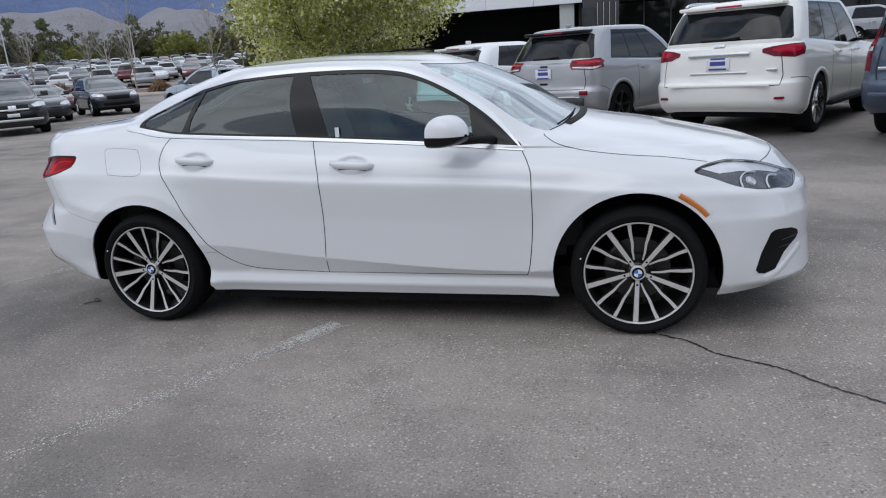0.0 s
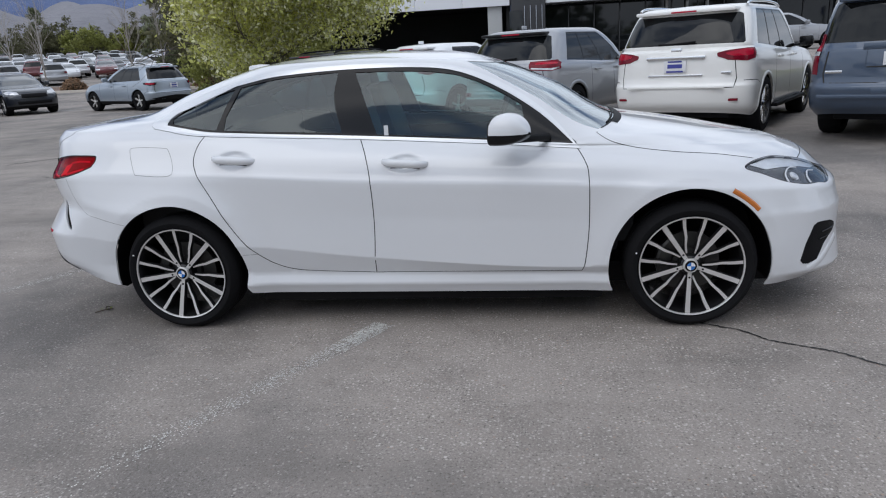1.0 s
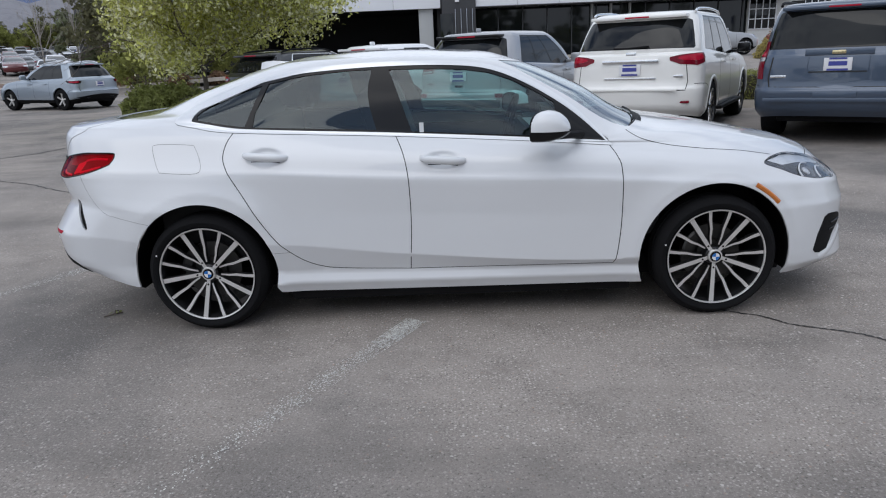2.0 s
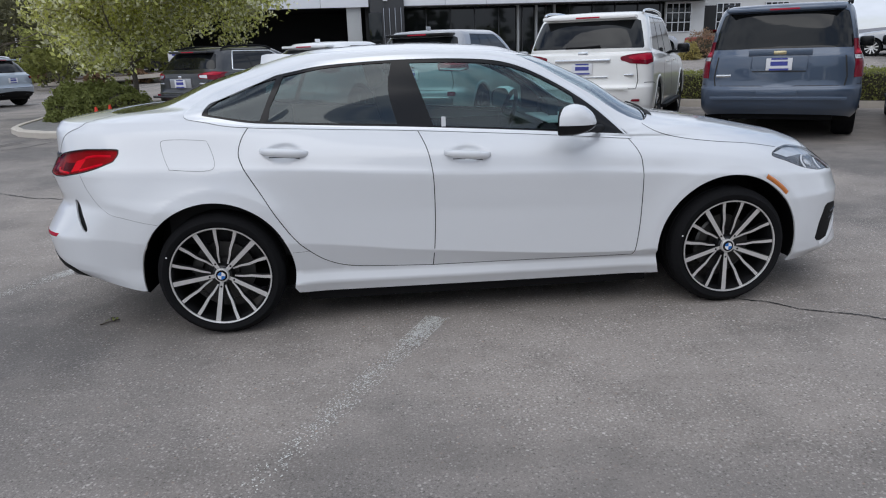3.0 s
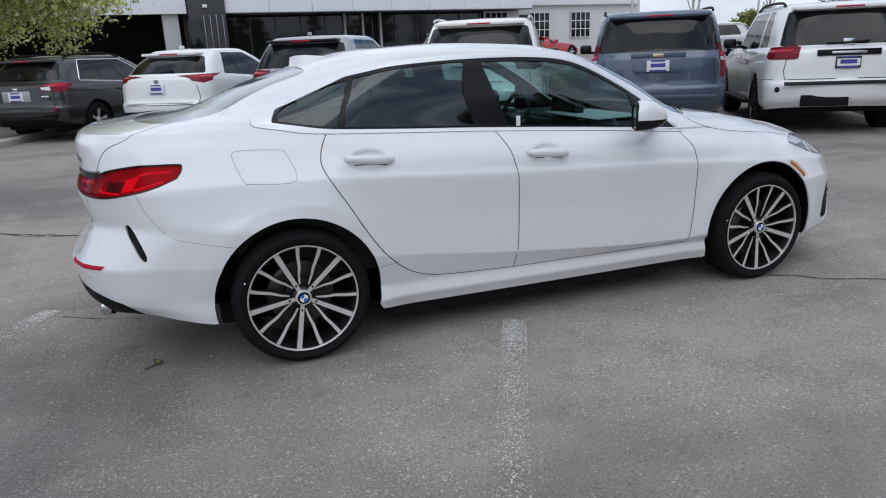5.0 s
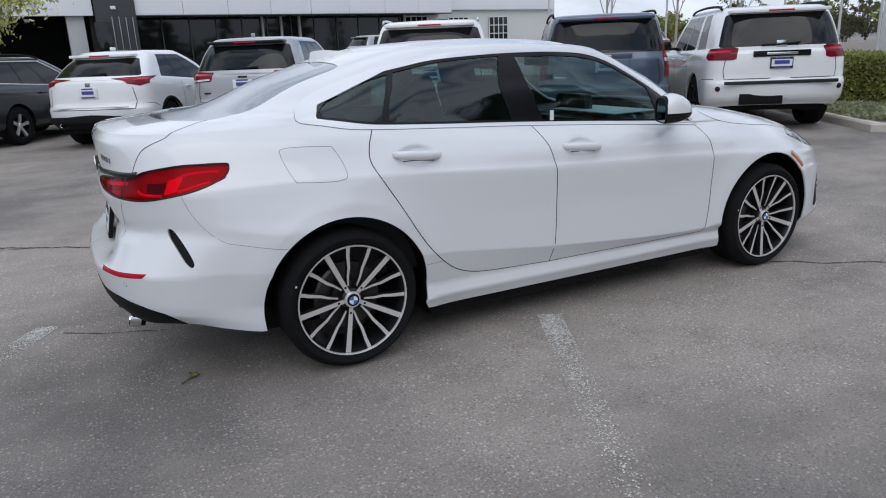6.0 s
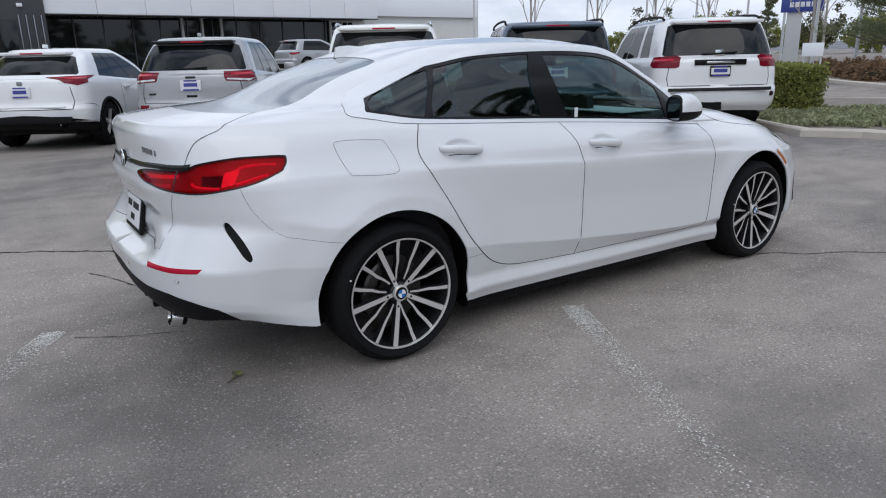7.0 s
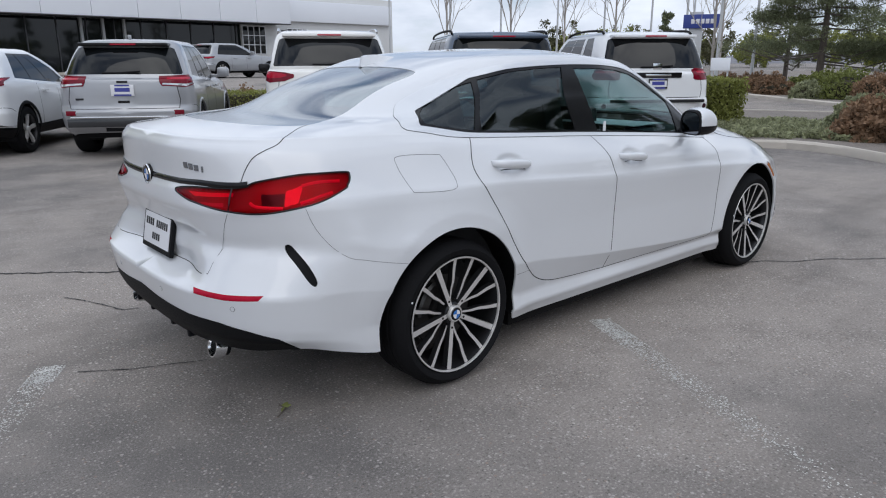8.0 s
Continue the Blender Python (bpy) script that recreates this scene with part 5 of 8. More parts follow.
    tube(bm, [(0.36, 0.22, 0.93), (0.40, 0.38, 0.92), (0.36, 0.54, 0.93)], 0.018, 6)
    part("steering_wheel", bm, M_CABIN, car)
    part("papers", boxes((0.60, -0.22, 0.978, 0.34, 0.62, 0.004)), M_PAPER, car, "white papers on the dashboard")
    part("price_sticker", boxes((-0.17, -0.752, 1.03, 0.022, 0.002, 0.05)), M_PAPER, car)
    bm = bmesh.new()
    box(bm, 0.26, 0, 1.29, 0.03, 0.24, 0.07, 0.015)
    tube(bm, [(0.27, 0, 1.31), (0.34, 0, 1.35)], 0.012)
    part("inner_mirror", bm, M_GLOSS, car)
    # wiper in the cowl
    cw = lambda u_, v_: s.lift(np.array([(W * u_, v_)]), 0.008)[0][0]
    bm = bmesh.new()
    tube(bm, [cw(0.884 + 0.0130 * i, s.k[10] + 0.018 + 0.002 * i) for i in range(9)], 0.005, 6)
    part("wiper", bm, M_BLACK, car)
    strip("screen_seal", s, [(W * (0.858 + 0.05 * i / 8), s.k[10] + 0.012) for i in range(9)], 0.008, 0.001, M_SEAM, car, "", "rl")
    strip("cowl", s, [(W * (0.902 + 0.098 * i / 20), s.k[10] + 0.004) for i in range(21)], 0.045, 0.003, M_BLACK, car, "black cowl strip", "rl")
    return car


def grip(s, door, hx, hz, sd):
    """A bowed pull handle over a shallow cup."""
    sg = -1 if sd == "r" else 1
    y = abs(float(s.lift(s.side([(hx, hz)], 0.2, 0.85, 0, s.k[8]))[0][0][1])) + 0.013
    bm = bmesh.new()
    n = 12
    rows = []
    for i in range(n + 1):
        f = i / n * 2 - 1
        x = hx + f * 0.118
        out = 0.040 * (1 - abs(f) ** 4.5) - 0.004
        h = 0.020 * (1 - 0.42 * abs(f) ** 3.0)
        zc = hz - 0.010 * f
        rows.append([bm.verts.new((x, sg * (y + out + dy * 0.014), zc + dz * h)) for dy, dz in ((-1, -1), (0.3, -1.0), (1, -0.5), (1, 0.5), (0.3, 1), (-1, 1))])
    for p, q in zip(rows, rows[1:]):
        for k in range(6):
            bm.faces.new((p[k], p[(k + 1) % 6], q[(k + 1) % 6], q[k]))
    bm.faces.new(rows[0])
    bm.faces.new(rows[-1][::-1])
    h = part("handle", bm, M_WHITE, door, "body-coloured pull handle", 60)
    strip("handle_gap", s, s.side([(hx - 0.075 + 0.0125 * i, hz - 0.026 - 0.004 * (i / 6 - 1)) for i in range(13)], 0.2, 0.85, 0, s.k[8]), 0.006, 0.0006, M_SEAM, h, "", sd, False, 0.0)


def mirror(car, sd):
    """A door mirror: a white cap that tapers forwards, a black lower shell and foot, and the glass in its black frame."""
    sg = -1 if sd == "r" else 1
    x0, x1, zs = 0.405, 0.562, 1.010
    tops = [(x0, 1.088), (0.42, 1.100), (0.45, 1.107), (0.485, 1.100), (0.52, 1.080), (0.547, 1.052), (x1, 1.018)]
    n = 12

    def ring(x, grow=1.0, half=0):
        """Points round the shell at x; half: 1 the cap above the joint, -1 the shell under it, 0 both."""
        f = (x - x0) / (x1 - x0)
        hw = 0.100 * max(1 - f ** 2.3, 0.01) ** 0.5 * grow
        yc = 0.950 - 0.012 * f
        up = (float(follow(tops, np.array([x]))[0]) - zs) * grow
        down = 0.054 * max(1 - f ** 2.5, 0.02) ** 0.6 * grow
        a = {1: (0, 1), -1: (1, 2), 0: (0, 2)}[half]
        m = n if half else 2 * n
        out = []
        for q in range(m + (1 if half else 0)):
            an = math.pi * (a[0] + (a[1] - a[0]) * q / m)
            c, d = math.cos(an), math.sin(an)
            y = yc + hw * math.copysign(abs(c) ** (0.62 if d > 0 else 0.42), c)
            out.append((x, sg * y, zs + (abs(d) ** 0.72 * up if d > 0 else -abs(d) ** 0.5 * down)))
        return out

    def loft(rings, closed=False, ends=False):
        bm = bmesh.new()
        vs = [[bm.verts.new(q) for q in r] for r in rings]
        for p, q in zip(vs, vs[1:]):
            for k in range(len(p) - (0 if closed else 1)):
                bm.faces.new((p[k], p[(k + 1) % len(p)], q[(k + 1) % len(p)], q[k]))
        if ends:
            bm.faces.new(vs[0])
            bm.faces.new(vs[-1][::-1])
        return bm
    xs = [x0 + (x1 - x0) * k for k in (0, 0.06, 0.16, 0.3, 0.45, 0.6, 0.73, 0.84, 0.92, 0.97, 1.0)]
    cap = part("mirror_cap", loft([ring(x, 1.0, 1) for x in xs]), M_WHITE, car, "white door mirror cap", 60)
    part("mirror_shell", loft([ring(x, 1.0, -1) for x in xs]), M_GLOSS, cap, "black lower mirror shell", 60)
    part("signal_strip", loft([[(x, y + sg * 0.0015 * (1 if abs(y) > 0.95 else -1), z + dz) for x, y, z in ring(x_, 1.006, 1)[:2] for dz in (0.0, -0.007)][:2] for x_ in xs[1:8]]), M_GLOSS, cap, "dark turn signal strip")
    bm = bmesh.new()
    tube(bm, [(0.47, sg * 0.95, 0.982), (0.545, sg * 0.895, 0.978), (0.605, sg * 0.83, 0.972), (0.65, sg * 0.77, 0.966)], 0.019, 10)
    foot = part("mirror_foot", bm, M_BLACK, cap, "black mirror foot")
    back = lambda x, g: [(x, y, z) for _, y, z in ring(x0 + 0.001, g)]
    part("mirror_frame", loft([ring(x0 + 0.012, 0.99), back(x0 - 0.004, 1.0), back(x0 - 0.009, 0.965), back(x0 - 0.009, 0.90), back(x0 - 0.003, 0.885)], True), M_BLACK, cap, "black mirror frame", 50)
    part("mirror_glass", loft([back(x0 + 0.004, 0.89), back(x0 - 0.004, 0.89)], True, True), mirror_glass(), cap)
    turn = Matrix.Translation((0.48, sg * 0.95, 0)) @ Matrix.Rotation(radians(28) * sg, 4, "Z") @ Matrix.Translation((-0.48, -sg * 0.95, 0))
    cap.matrix_local = turn
    foot.matrix_local = turn.inverted()


def mirror_glass():
    m = bpy.data.materials.get("mirror_glass")
    return m or mat("mirror_glass", (0.13, 0.14, 0.16), 0.03, 1.0)


hero = build_hero()


# ---- other vehicles ----
def vehicle_loops(L, W, H, z0, belt_r, belt_f, nose, cowl_x, cowl_z, screen_x, glass_r, roof_r, roof_w, square=3.4, tail_lean=0.05, hood_drop=0.0):
    """Loops of a car body of that length, width and height; x runs from the tail (-L/2) to the nose."""
    t, f, w = -L / 2, L / 2, W / 2
    mid = lambda a, b, k=0.5: a + (b - a) * k
    belt = lambda d: [(t, belt_r + d), (t + 0.6, belt_r + d), (mid(t, f, 0.62), belt_f + d), (f - 0.9, mid(belt_f, nose, 0.3) + d), (f, nose + d)]
    return [
        (t + 0.14, 0.45, f - 0.16, 0.6, w - 0.09, [(t, z0 + 0.1), (t + 0.7, z0), (f - 0.7, z0), (f, z0)], square, 2.8),
        (t + 0.03, 0.45, f - 0.03, 0.66, w - 0.015, [(t, z0 + 0.2), (t + 0.7, z0 + 0.12), (f - 0.7, z0 + 0.12), (f, z0 + 0.12)], square, 2.8),
        (t, 0.45, f, 0.7, w, [(t, mid(z0, belt_r, 0.45)), (0, mid(z0, belt_f, 0.42)), (f, mid(z0, nose, 0.5))], square, 2.8),
        (t + 0.035, 0.45, f - 0.02, 0.72, w - 0.008, [(t, mid(z0, belt_r, 0.52)), (0, mid(z0, belt_f, 0.66)), (f, mid(z0, nose, 0.74))], square, 2.7),
        (t + 0.045, 0.45, f - 0.07, 0.74, w - 0.02, belt(-0.16), square, 2.6),
        (t + 0.06, 0.45, f - 0.2, 0.8, w - 0.05, belt(-0.035), square, 2.5),
        (t + 0.062 + tail_lean * 0.3, 0.44, mid(f - 0.2, cowl_x, 0.5), 0.7, w - 0.07, [(t, belt_r + 0.0), (t + 0.6, belt_r), (mid(t, f, 0.62), belt_f), (cowl_x - 0.2, belt_f + 0.01), (mid(f - 0.2, cowl_x, 0.5), mid(nose, cowl_z, 0.62))], square, 2.6),
        (t + glass_r, 0.42, cowl_x, 0.42, w - 0.085, [(t, belt_r + 0.05), (t + 0.6, belt_r + 0.03), (cowl_x - 0.5, belt_f + 0.03), (cowl_x, cowl_z)], square, 3.0),
        (t + mid(glass_r, roof_r, 0.5), 0.42, mid(cowl_x, screen_x), 0.42, mid(w - 0.085, roof_w, 0.42), [(t, mid(belt_r, H, 0.52)), (0, mid(belt_f, H, 0.5)), (cowl_x, mid(cowl_z, H, 0.5))], square, 3.0),
        (t + roof_r, 0.42, screen_x, 0.42, roof_w, [(t + roof_r, H - 0.10), (t + roof_r + 0.5, H - 0.075), (screen_x - 0.3, H - 0.08), (screen_x, H - 0.105)], square, 3.0),
        (t + roof_r + 0.03, 0.36, screen_x - 0.12, 0.4, roof_w - 0.10, [(t + roof_r, H - 0.05), (t + roof_r + 0.6, H - 0.02), (screen_x - 0.5, H - 0.018), (screen_x - 0.1, H - 0.05)], square, 3.0),
        (t + roof_r + 0.1, 0.3, screen_x - 0.3, 0.3, 0.0, [(t + roof_r, H - 0.03), (t + roof_r + 0.7, H), (screen_x - 0.3, H - 0.02)], square, 3.0),
    ]


def up_to(s, u, z, lo=0, hi=None):
    """The domain point at a share u of the way round (or, above 0.3 and below the nose, at y = -u on the tail) and at height z."""
    if 0.3 < u < 0.78:
        g = np.linspace(0, 0.25, 120)
        y = -s.at(g, np.full_like(g, mid_x(s.k[3], s.k[5])))[:, 1]
        u = float(g[np.argmin(np.abs(y - u))])
    v = np.linspace(s.k[lo], s.k[hi if hi is not None else -1], 400)
    zz = s.at(np.full_like(v, u), v)[:, 2]
    return (u * s.per, float(v[np.argmin(np.abs(zz - z))]))


def simple_wheel(parent, R, rim_r, w, spokes, bright):
    rim = part("wheel", lathe([(rim_r, -w / 2 - 0.004), (rim_r * 0.97, -w / 2 - 0.006), (rim_r * 0.93, -w / 2 + 0.03), (rim_r * 0.9, 0.02), (0.001, 0.03)], 32), M_DARK_ALLOY, parent, "alloy wheel")
    part("tyre", lathe([(rim_r * 0.99, -w / 2 + 0.002), (rim_r + 0.015, -w / 2 - 0.012), (R - 0.03, -w / 2 - 0.008), (R - 0.008, -w / 2 + 0.015), (R, -w / 2 + 0.05), (R, w / 2 - 0.05), (R - 0.03, w / 2), (rim_r, w / 2)], 40), M_RUBBER, rim, "black tyre")
    for i in range(spokes):
        a = math.tau * i / spokes + 0.2
        bm = bmesh.new()
        d, t = Vector((math.cos(a), 0, math.sin(a))), Vector((-math.sin(a), 0, math.cos(a)))
        rows = []
        for r, hw, y in ((0.04, 0.022, -w / 2 + 0.025), (rim_r * 0.5, 0.02, -w / 2 + 0.008), (rim_r * 0.97, 0.028, -w / 2 + 0.002)):
            c = d * r
            rows.append([bm.verts.new(c - t * hw * 1.2 + Vector((0, y + 0.035, 0))), bm.verts.new(c - t * hw + Vector((0, y, 0))), bm.verts.new(c + t * hw + Vector((0, y, 0))), bm.verts.new(c + t * hw * 1.2 + Vector((0, y + 0.035, 0)))])
        for p, q in zip(rows, rows[1:]):
            for k in range(3):
                bm.faces.new((p[k], p[k + 1], q[k + 1], q[k]))
        part("spoke", bm, bright, rim)
    part("hub_cap", lathe([(0.001, -w / 2 + 0.006), (0.04, -w / 2 + 0.01), (0.06, -w / 2 + 0.03)], 20), bright, rim)
    return rim


def vehicle(name, label, category, at, paint_mat, dims, wheels, lamp, opts):
    """A parked car. dims: arguments of vehicle_loops; wheels: (rear axle x, front axle x, tyre r, rim r, width, spokes, bright);
    lamp: tail lamp outline in (way round, height); opts: the details that tell it apart."""
    L, W, H = dims["L"], dims["W"], dims["H"]
    t, f, w = -L / 2, L / 2, W / 2
    s = Shell(vehicle_loops(**dims), 300)
    k = s.k
    reg = []
    ax_r, ax_f, R, rim_r, tw, spk, bright = wheels
    outline = np.array(spline(dense([up_to(s, u, z, 1, 8) for u, z in lamp], 0.05), 2, True))
    mid_l = outline.mean(0)
    reg.append(("core", mid_l + (outline - mid_l) * [0.72, 0.5]))
    reg.append(("lamp", outline))
    if opts.get("lamp_white"):
        reg.insert(0, ("lamp_white", np.array(dense([up_to(s, u, z, 1, 8) for u, z in opts["lamp_white"]], 0.04))))
    if opts.get("head"):
        reg.append(("head", np.array(dense([up_to(s, u, z, 1, 7) for u, z in opts["head"]], 0.04))))
    arcs = []
    for hx in (ax_r, ax_f):
        r = R + 0.055
        a = s.side([(hx + r * math.cos(q), R + r * math.sin(q)) for q in np.linspace(math.radians(-12), math.radians(192), 30)], 0.08, 0.95, 0, k[6])
        arcs.append(a)
        reg.append(("arch", np.concatenate([a, [(a[-1][0], -0.05), (a[0][0], -0.05)]])))
    P = s.per
    uw = opts.get("rear_u", 0.165)
    lo = k[7] + 0.02
    hi = k[9] - opts.get("rear_top", 0.05)
    reg.append(("rear_window", np.array(dense([(-0.05, lo), (P * uw, lo), (P * (uw + 0.012), lo + 0.06), (P * uw, hi - 0.04), (P * (uw - 0.02), hi), (-0.05, hi)], 0.06))))
    reg.append(("windscreen", np.array(dense([(P * 0.845, k[7] + 0.02), (P * 1.03, k[7] + 0.02), (P * 1.03, k[9] - 0.03), (P * 0.855, k[9] - 0.05)], 0.08))))
    panes = opts.get("panes", [(0.285, 0.42), (0.43, 0.575), (0.585, 0.765)])
    for i, (a, b) in enumerate(panes):
        la, lb = k[7] + 0.015, k[9] - 0.06
        za = 0.05 if i == 0 else 0.0
        zb = 0.02
        poly = [(P * a, la), (P * b, la), (P * (b + (0.012 if i == len(panes) - 1 else 0)), la + 0.05), (P * (b - zb * (i == len(panes) - 1)), lb), (P * (a + 0.006), lb), (P * a, lb - za)]
        reg.append(("pane%d" % i, np.array(dense(poly, 0.06))))
    la, lb, a0, b0 = k[7] - 0.004, k[9] - 0.035, panes[0][0] - 0.006, panes[-1][1] + 0.008
    ring = np.array(dense([(P * a0, la), (P * b0, la), (P * (b0 + 0.006), la + 0.05), (P * (b0 - 0.026), lb), (P * (a0 + 0.01), lb), (P * a0, lb - 0.09)], 0.06))
    reg.append(("surround", ring))
    if opts.get("cladding"):
        zc = opts["cladding"]
        pts = [up_to(s, u, zc + 0.12 * max(0, 1 - u / 0.22) * opts.get("clad_rise", 1), 0, 4) for u in np.linspace(0, 1, 40)]
        pts[0], pts[-1] = (-0.05, pts[0][1]), (P + 0.05, pts[-1][1])
        reg.append(("cladding", np.concatenate([pts, [(P + 0.05, -0.05), (-0.05, -0.05)]])))
    uv, piece = cut(s, reg, 0.1, 0.07)
    car = thing(name, label, category, opts.get("group", ""), at)
    panel("body", s, uv, piece["body"], paint_mat, car, "", "rl", 0.04)
    panel("windscreen", s, uv, piece["windscreen"], M_WINDSCREEN, car, "", "rl", 0.0, -0.004)
    rw = panel("rear_window", s, uv, piece["rear_window"], M_PRIVACY, car, "dark rear window", "rl", 0.0, -0.004)
    if "cladding" in piece and len(piece["cladding"]):
        panel("lower_cladding", s, uv, piece["cladding"], opts.get("clad_mat", M_BLACK), car, opts.get("clad_label", "dark lower cladding"), "rl", 0.03, 0.004)
    for sd in "rl":
        sg = -1 if sd == "r" else 1
        for i in range(len(panes)):
            panel("side_window", s, uv, piece["pane%d" % i], M_PRIVACY, car, "dark side window", sd, 0.0, -0.004)
        panel("window_surround", s, uv, piece["surround"], opts.get("surround_mat", M_GLOSS), car, opts.get("surround_label", "black window surround"), sd, 0.0, -0.001)
        if opts.get("trim"):
            strip("window_trim", s, ring, 0.026, 0.008, opts["trim"], car, "bright window trim", sd, True, 0.001)
        zb = opts.get("bumper", 0.5 * (dims["z0"] + dims["belt_r"]) + 0.02)
        bg = s.side(spline([(ax_r - R - 0.05, zb - 0.06), (ax_r - R - 0.16, zb - 0.01), (t + 0.32, zb + 0.01), (t + 0.2, zb + 0.012)], 5), 0.06, 0.4, 0, k[7])
        strip("bumper_gap", s, bg, 0.010, 0.001, M_SEAM, car, "", sd, False, 0.0005)
        tl = panel("tail_lamp", s, uv, piece["lamp"], opts.get("lamp_mat", M_TAIL), car, "red tail lamp", sd, 0.008, 0.006)
        panel("lamp_core", s, uv, piece["core"], M_TAIL_HOT, tl, "bright red lamp core", sd, 0.0, 0.008)
        if "lamp_white" in piece:
            panel("clear_band", s, uv, piece["lamp_white"], M_LAMP_WHITE, tl, "clear lamp band", sd, 0.0, 0.009)
        if "head" in piece:
            panel("headlamp", s, uv, piece["head"], M_LAMP_WHITE, car, "clear headlamp", sd, 0.008, 0.004)
        for hx in (ax_r, ax_f):
            wh = simple_wheel(car, R, rim_r, tw, spk, bright)
            wh.matrix_local = pose(hx, sg * (w - 0.02 - tw / 2), R, 0, 0, 0 if sd == "r" else 180)
            bm = bmesh.new()
            rows = [[bm.verts.new((hx + (R + 0.075) * math.cos(a), y * -sg, R + (R + 0.075) * math.sin(a))) for a in np.linspace(math.radians(-20), math.radians(200), 24)] for y in (-w + 0.05, -w + 0.45)]
            for i in range(23):
                bm.faces.new((rows[0][i], rows[0][i + 1], rows[1][i + 1], rows[1][i]))
            bm.faces.new(rows[1])
            part("arch_liner", bm, M_BLACK, car)
        if opts.get("arch_trim"):
            for a in arcs:
                strip("arch_trim", s, a, 0.06, 0.01, opts["arch_trim"], car, "", sd)
        # door gaps and handles
        for x in opts.get("doors", (ax_r + 0.55, mid_x(ax_r, ax_f), ax_f - 0.5)):
            zl = dims["z0"] + 0.16
            zh = dims["belt_r"] - 0.02
            g = s.side(dense([(x, zl), (x, zh - 0.05)], 0.08, False), 0.1, 0.9, 0, k[7])
            strip("door_gap", s, g, 0.008, 0.001, M_SEAM, car, "", sd, False, 0.0005)
        for x in opts.get("handles", (ax_r + 0.75, mid_x(ax_r, ax_f) + 0.18)):
            z = (dims["belt_r"] + dims["belt_f"]) / 2 - 0.13
            bm = bmesh.new()
            box(bm, x, sg * (w + 0.004), z, 0.2, 0.04, 0.035, 0.012)
            part("handle", bm, opts.get("handle_mat", paint_mat), car)
        # mirror
        bm = bmesh.new()
        mx = dims["cowl_x"] - 0.62
        box(bm, mx, sg * (w + 0.12), dims["belt_f"] + 0.13, 0.12, 0.22, 0.17, 0.05)
        box(bm, mx + 0.03, sg * (w - 0.0), dims["belt_f"] + 0.07, 0.08, 0.2, 0.05, 0.015)
        part("door_mirror", bm, opts.get("mirror_mat", paint_mat), car)
        if opts.get("rails"):
            bm = bmesh.new()
            y, zt = sg * (dims["roof_w"] - 0.02), H - 0.02
            x0, x1 = t + dims["roof_r"] + 0.25, dims["screen_x"] - 0.35
            tube(bm, spline([(x0, y, zt - 0.03), (x0 + 0.2, y, zt + 0.018), ((x0 + x1) / 2, y, zt + 0.04), (x1 - 0.25, y, zt + 0.018), (x1, y, zt - 0.03)], 5), 0.019, 8)
            part("roof_rail", bm, opts["rails"], car)
        if opts.get("step"):
            part("side_step", boxes((mid_x(ax_r, ax_f), sg * (w - 0.04), dims["z0"] + 0.06, (ax_f - ax_r) - 2 * R - 0.1, 0.2, 0.06), bevel=0.02), M_BLACK, car)
        if opts.get("exhaust"):
            ep = part("exhaust_tip", lathe([(0.04, 0), (0.048, -0.01), (0.048, 0.12), (0.04, 0.12), (0.038, 0)], 16), M_CHROME, car)
            ep.matrix_local = pose(t + 0.10, sg * w * 0.62, dims["z0"] + 0.14, 0, 0, -90) @ Matrix.Diagonal((1.5, 1, 0.8, 1))
        for (y, z, r) in opts.get("round_reflectors", ()):
            rp = part("round_reflector", lathe([(0.001, -0.012), (r * 0.8, -0.01), (r, 0.0), (r, 0.02)], 18), M_LAMP_DARK, car)
            q = s.lift(s.tail([(-y, z)], 0, k[6], 0.22))[0][0]
            rp.matrix_local = pose(float(q[0]) - 0.004, sg * y, z, 0, 0, -90)
        for (y, z, bw, bh) in opts.get("reflectors", ()):
            q = s.lift(s.tail([(-y, z)], 0, k[6], 0.22))[0][0]
            part("reflector", boxes((float(q[0]) + 0.01, sg * y, z, 0.05, bw, bh), bevel=0.008), M_TAIL, car)
    # nose details
    for (nm, y0, y1, z0_, z1_, m_) in opts.get("nose", ()):
        for sd in "rl":
            n_ = 8
            g = [s.find([(None, -(y0 + (y1 - y0) * i / n_), (z0_ + z1_) / 2) for i in range(n_ + 1)], 0.78, 1.0, 0, k[7])]
            strip(nm, s, g[0], z1_ - z0_, 0.012, m_, car, "", sd, False, 0.010 if "bar" in nm else 0.0)
    # tail details
    if opts.get("plate_z"):
        z = opts["plate_z"]
        px = float(s.lift(s.tail([(0.0, z)], k[1], k[8], 0.05))[0][0][0])
        pl = part("plate", boxes((px - 0.012, 0, z, 0.02, 0.32, 0.16), bevel=0.004), opts.get("frame_mat", M_PLATE), car, "dealer plate in a frame")
        part("plate_bar", boxes((px - 0.0235, 0, z, 0.003, 0.29, 0.10)), M_PLATE, pl)
        part("plate_bar", boxes((px - 0.026, 0.0, z + 0.008, 0.003, 0.21, 0.055)), M_PRINT_BLUE, pl)
        part("plate_bar", boxes((px - 0.026, 0, z - 0.068, 0.003, 0.24, 0.022)), M_PRINT_BLUE, pl)
        part("plate_bar", boxes((px - 0.026, 0, z + 0.07, 0.003, 0.2, 0.02)), M_PRINT_BLUE, pl)
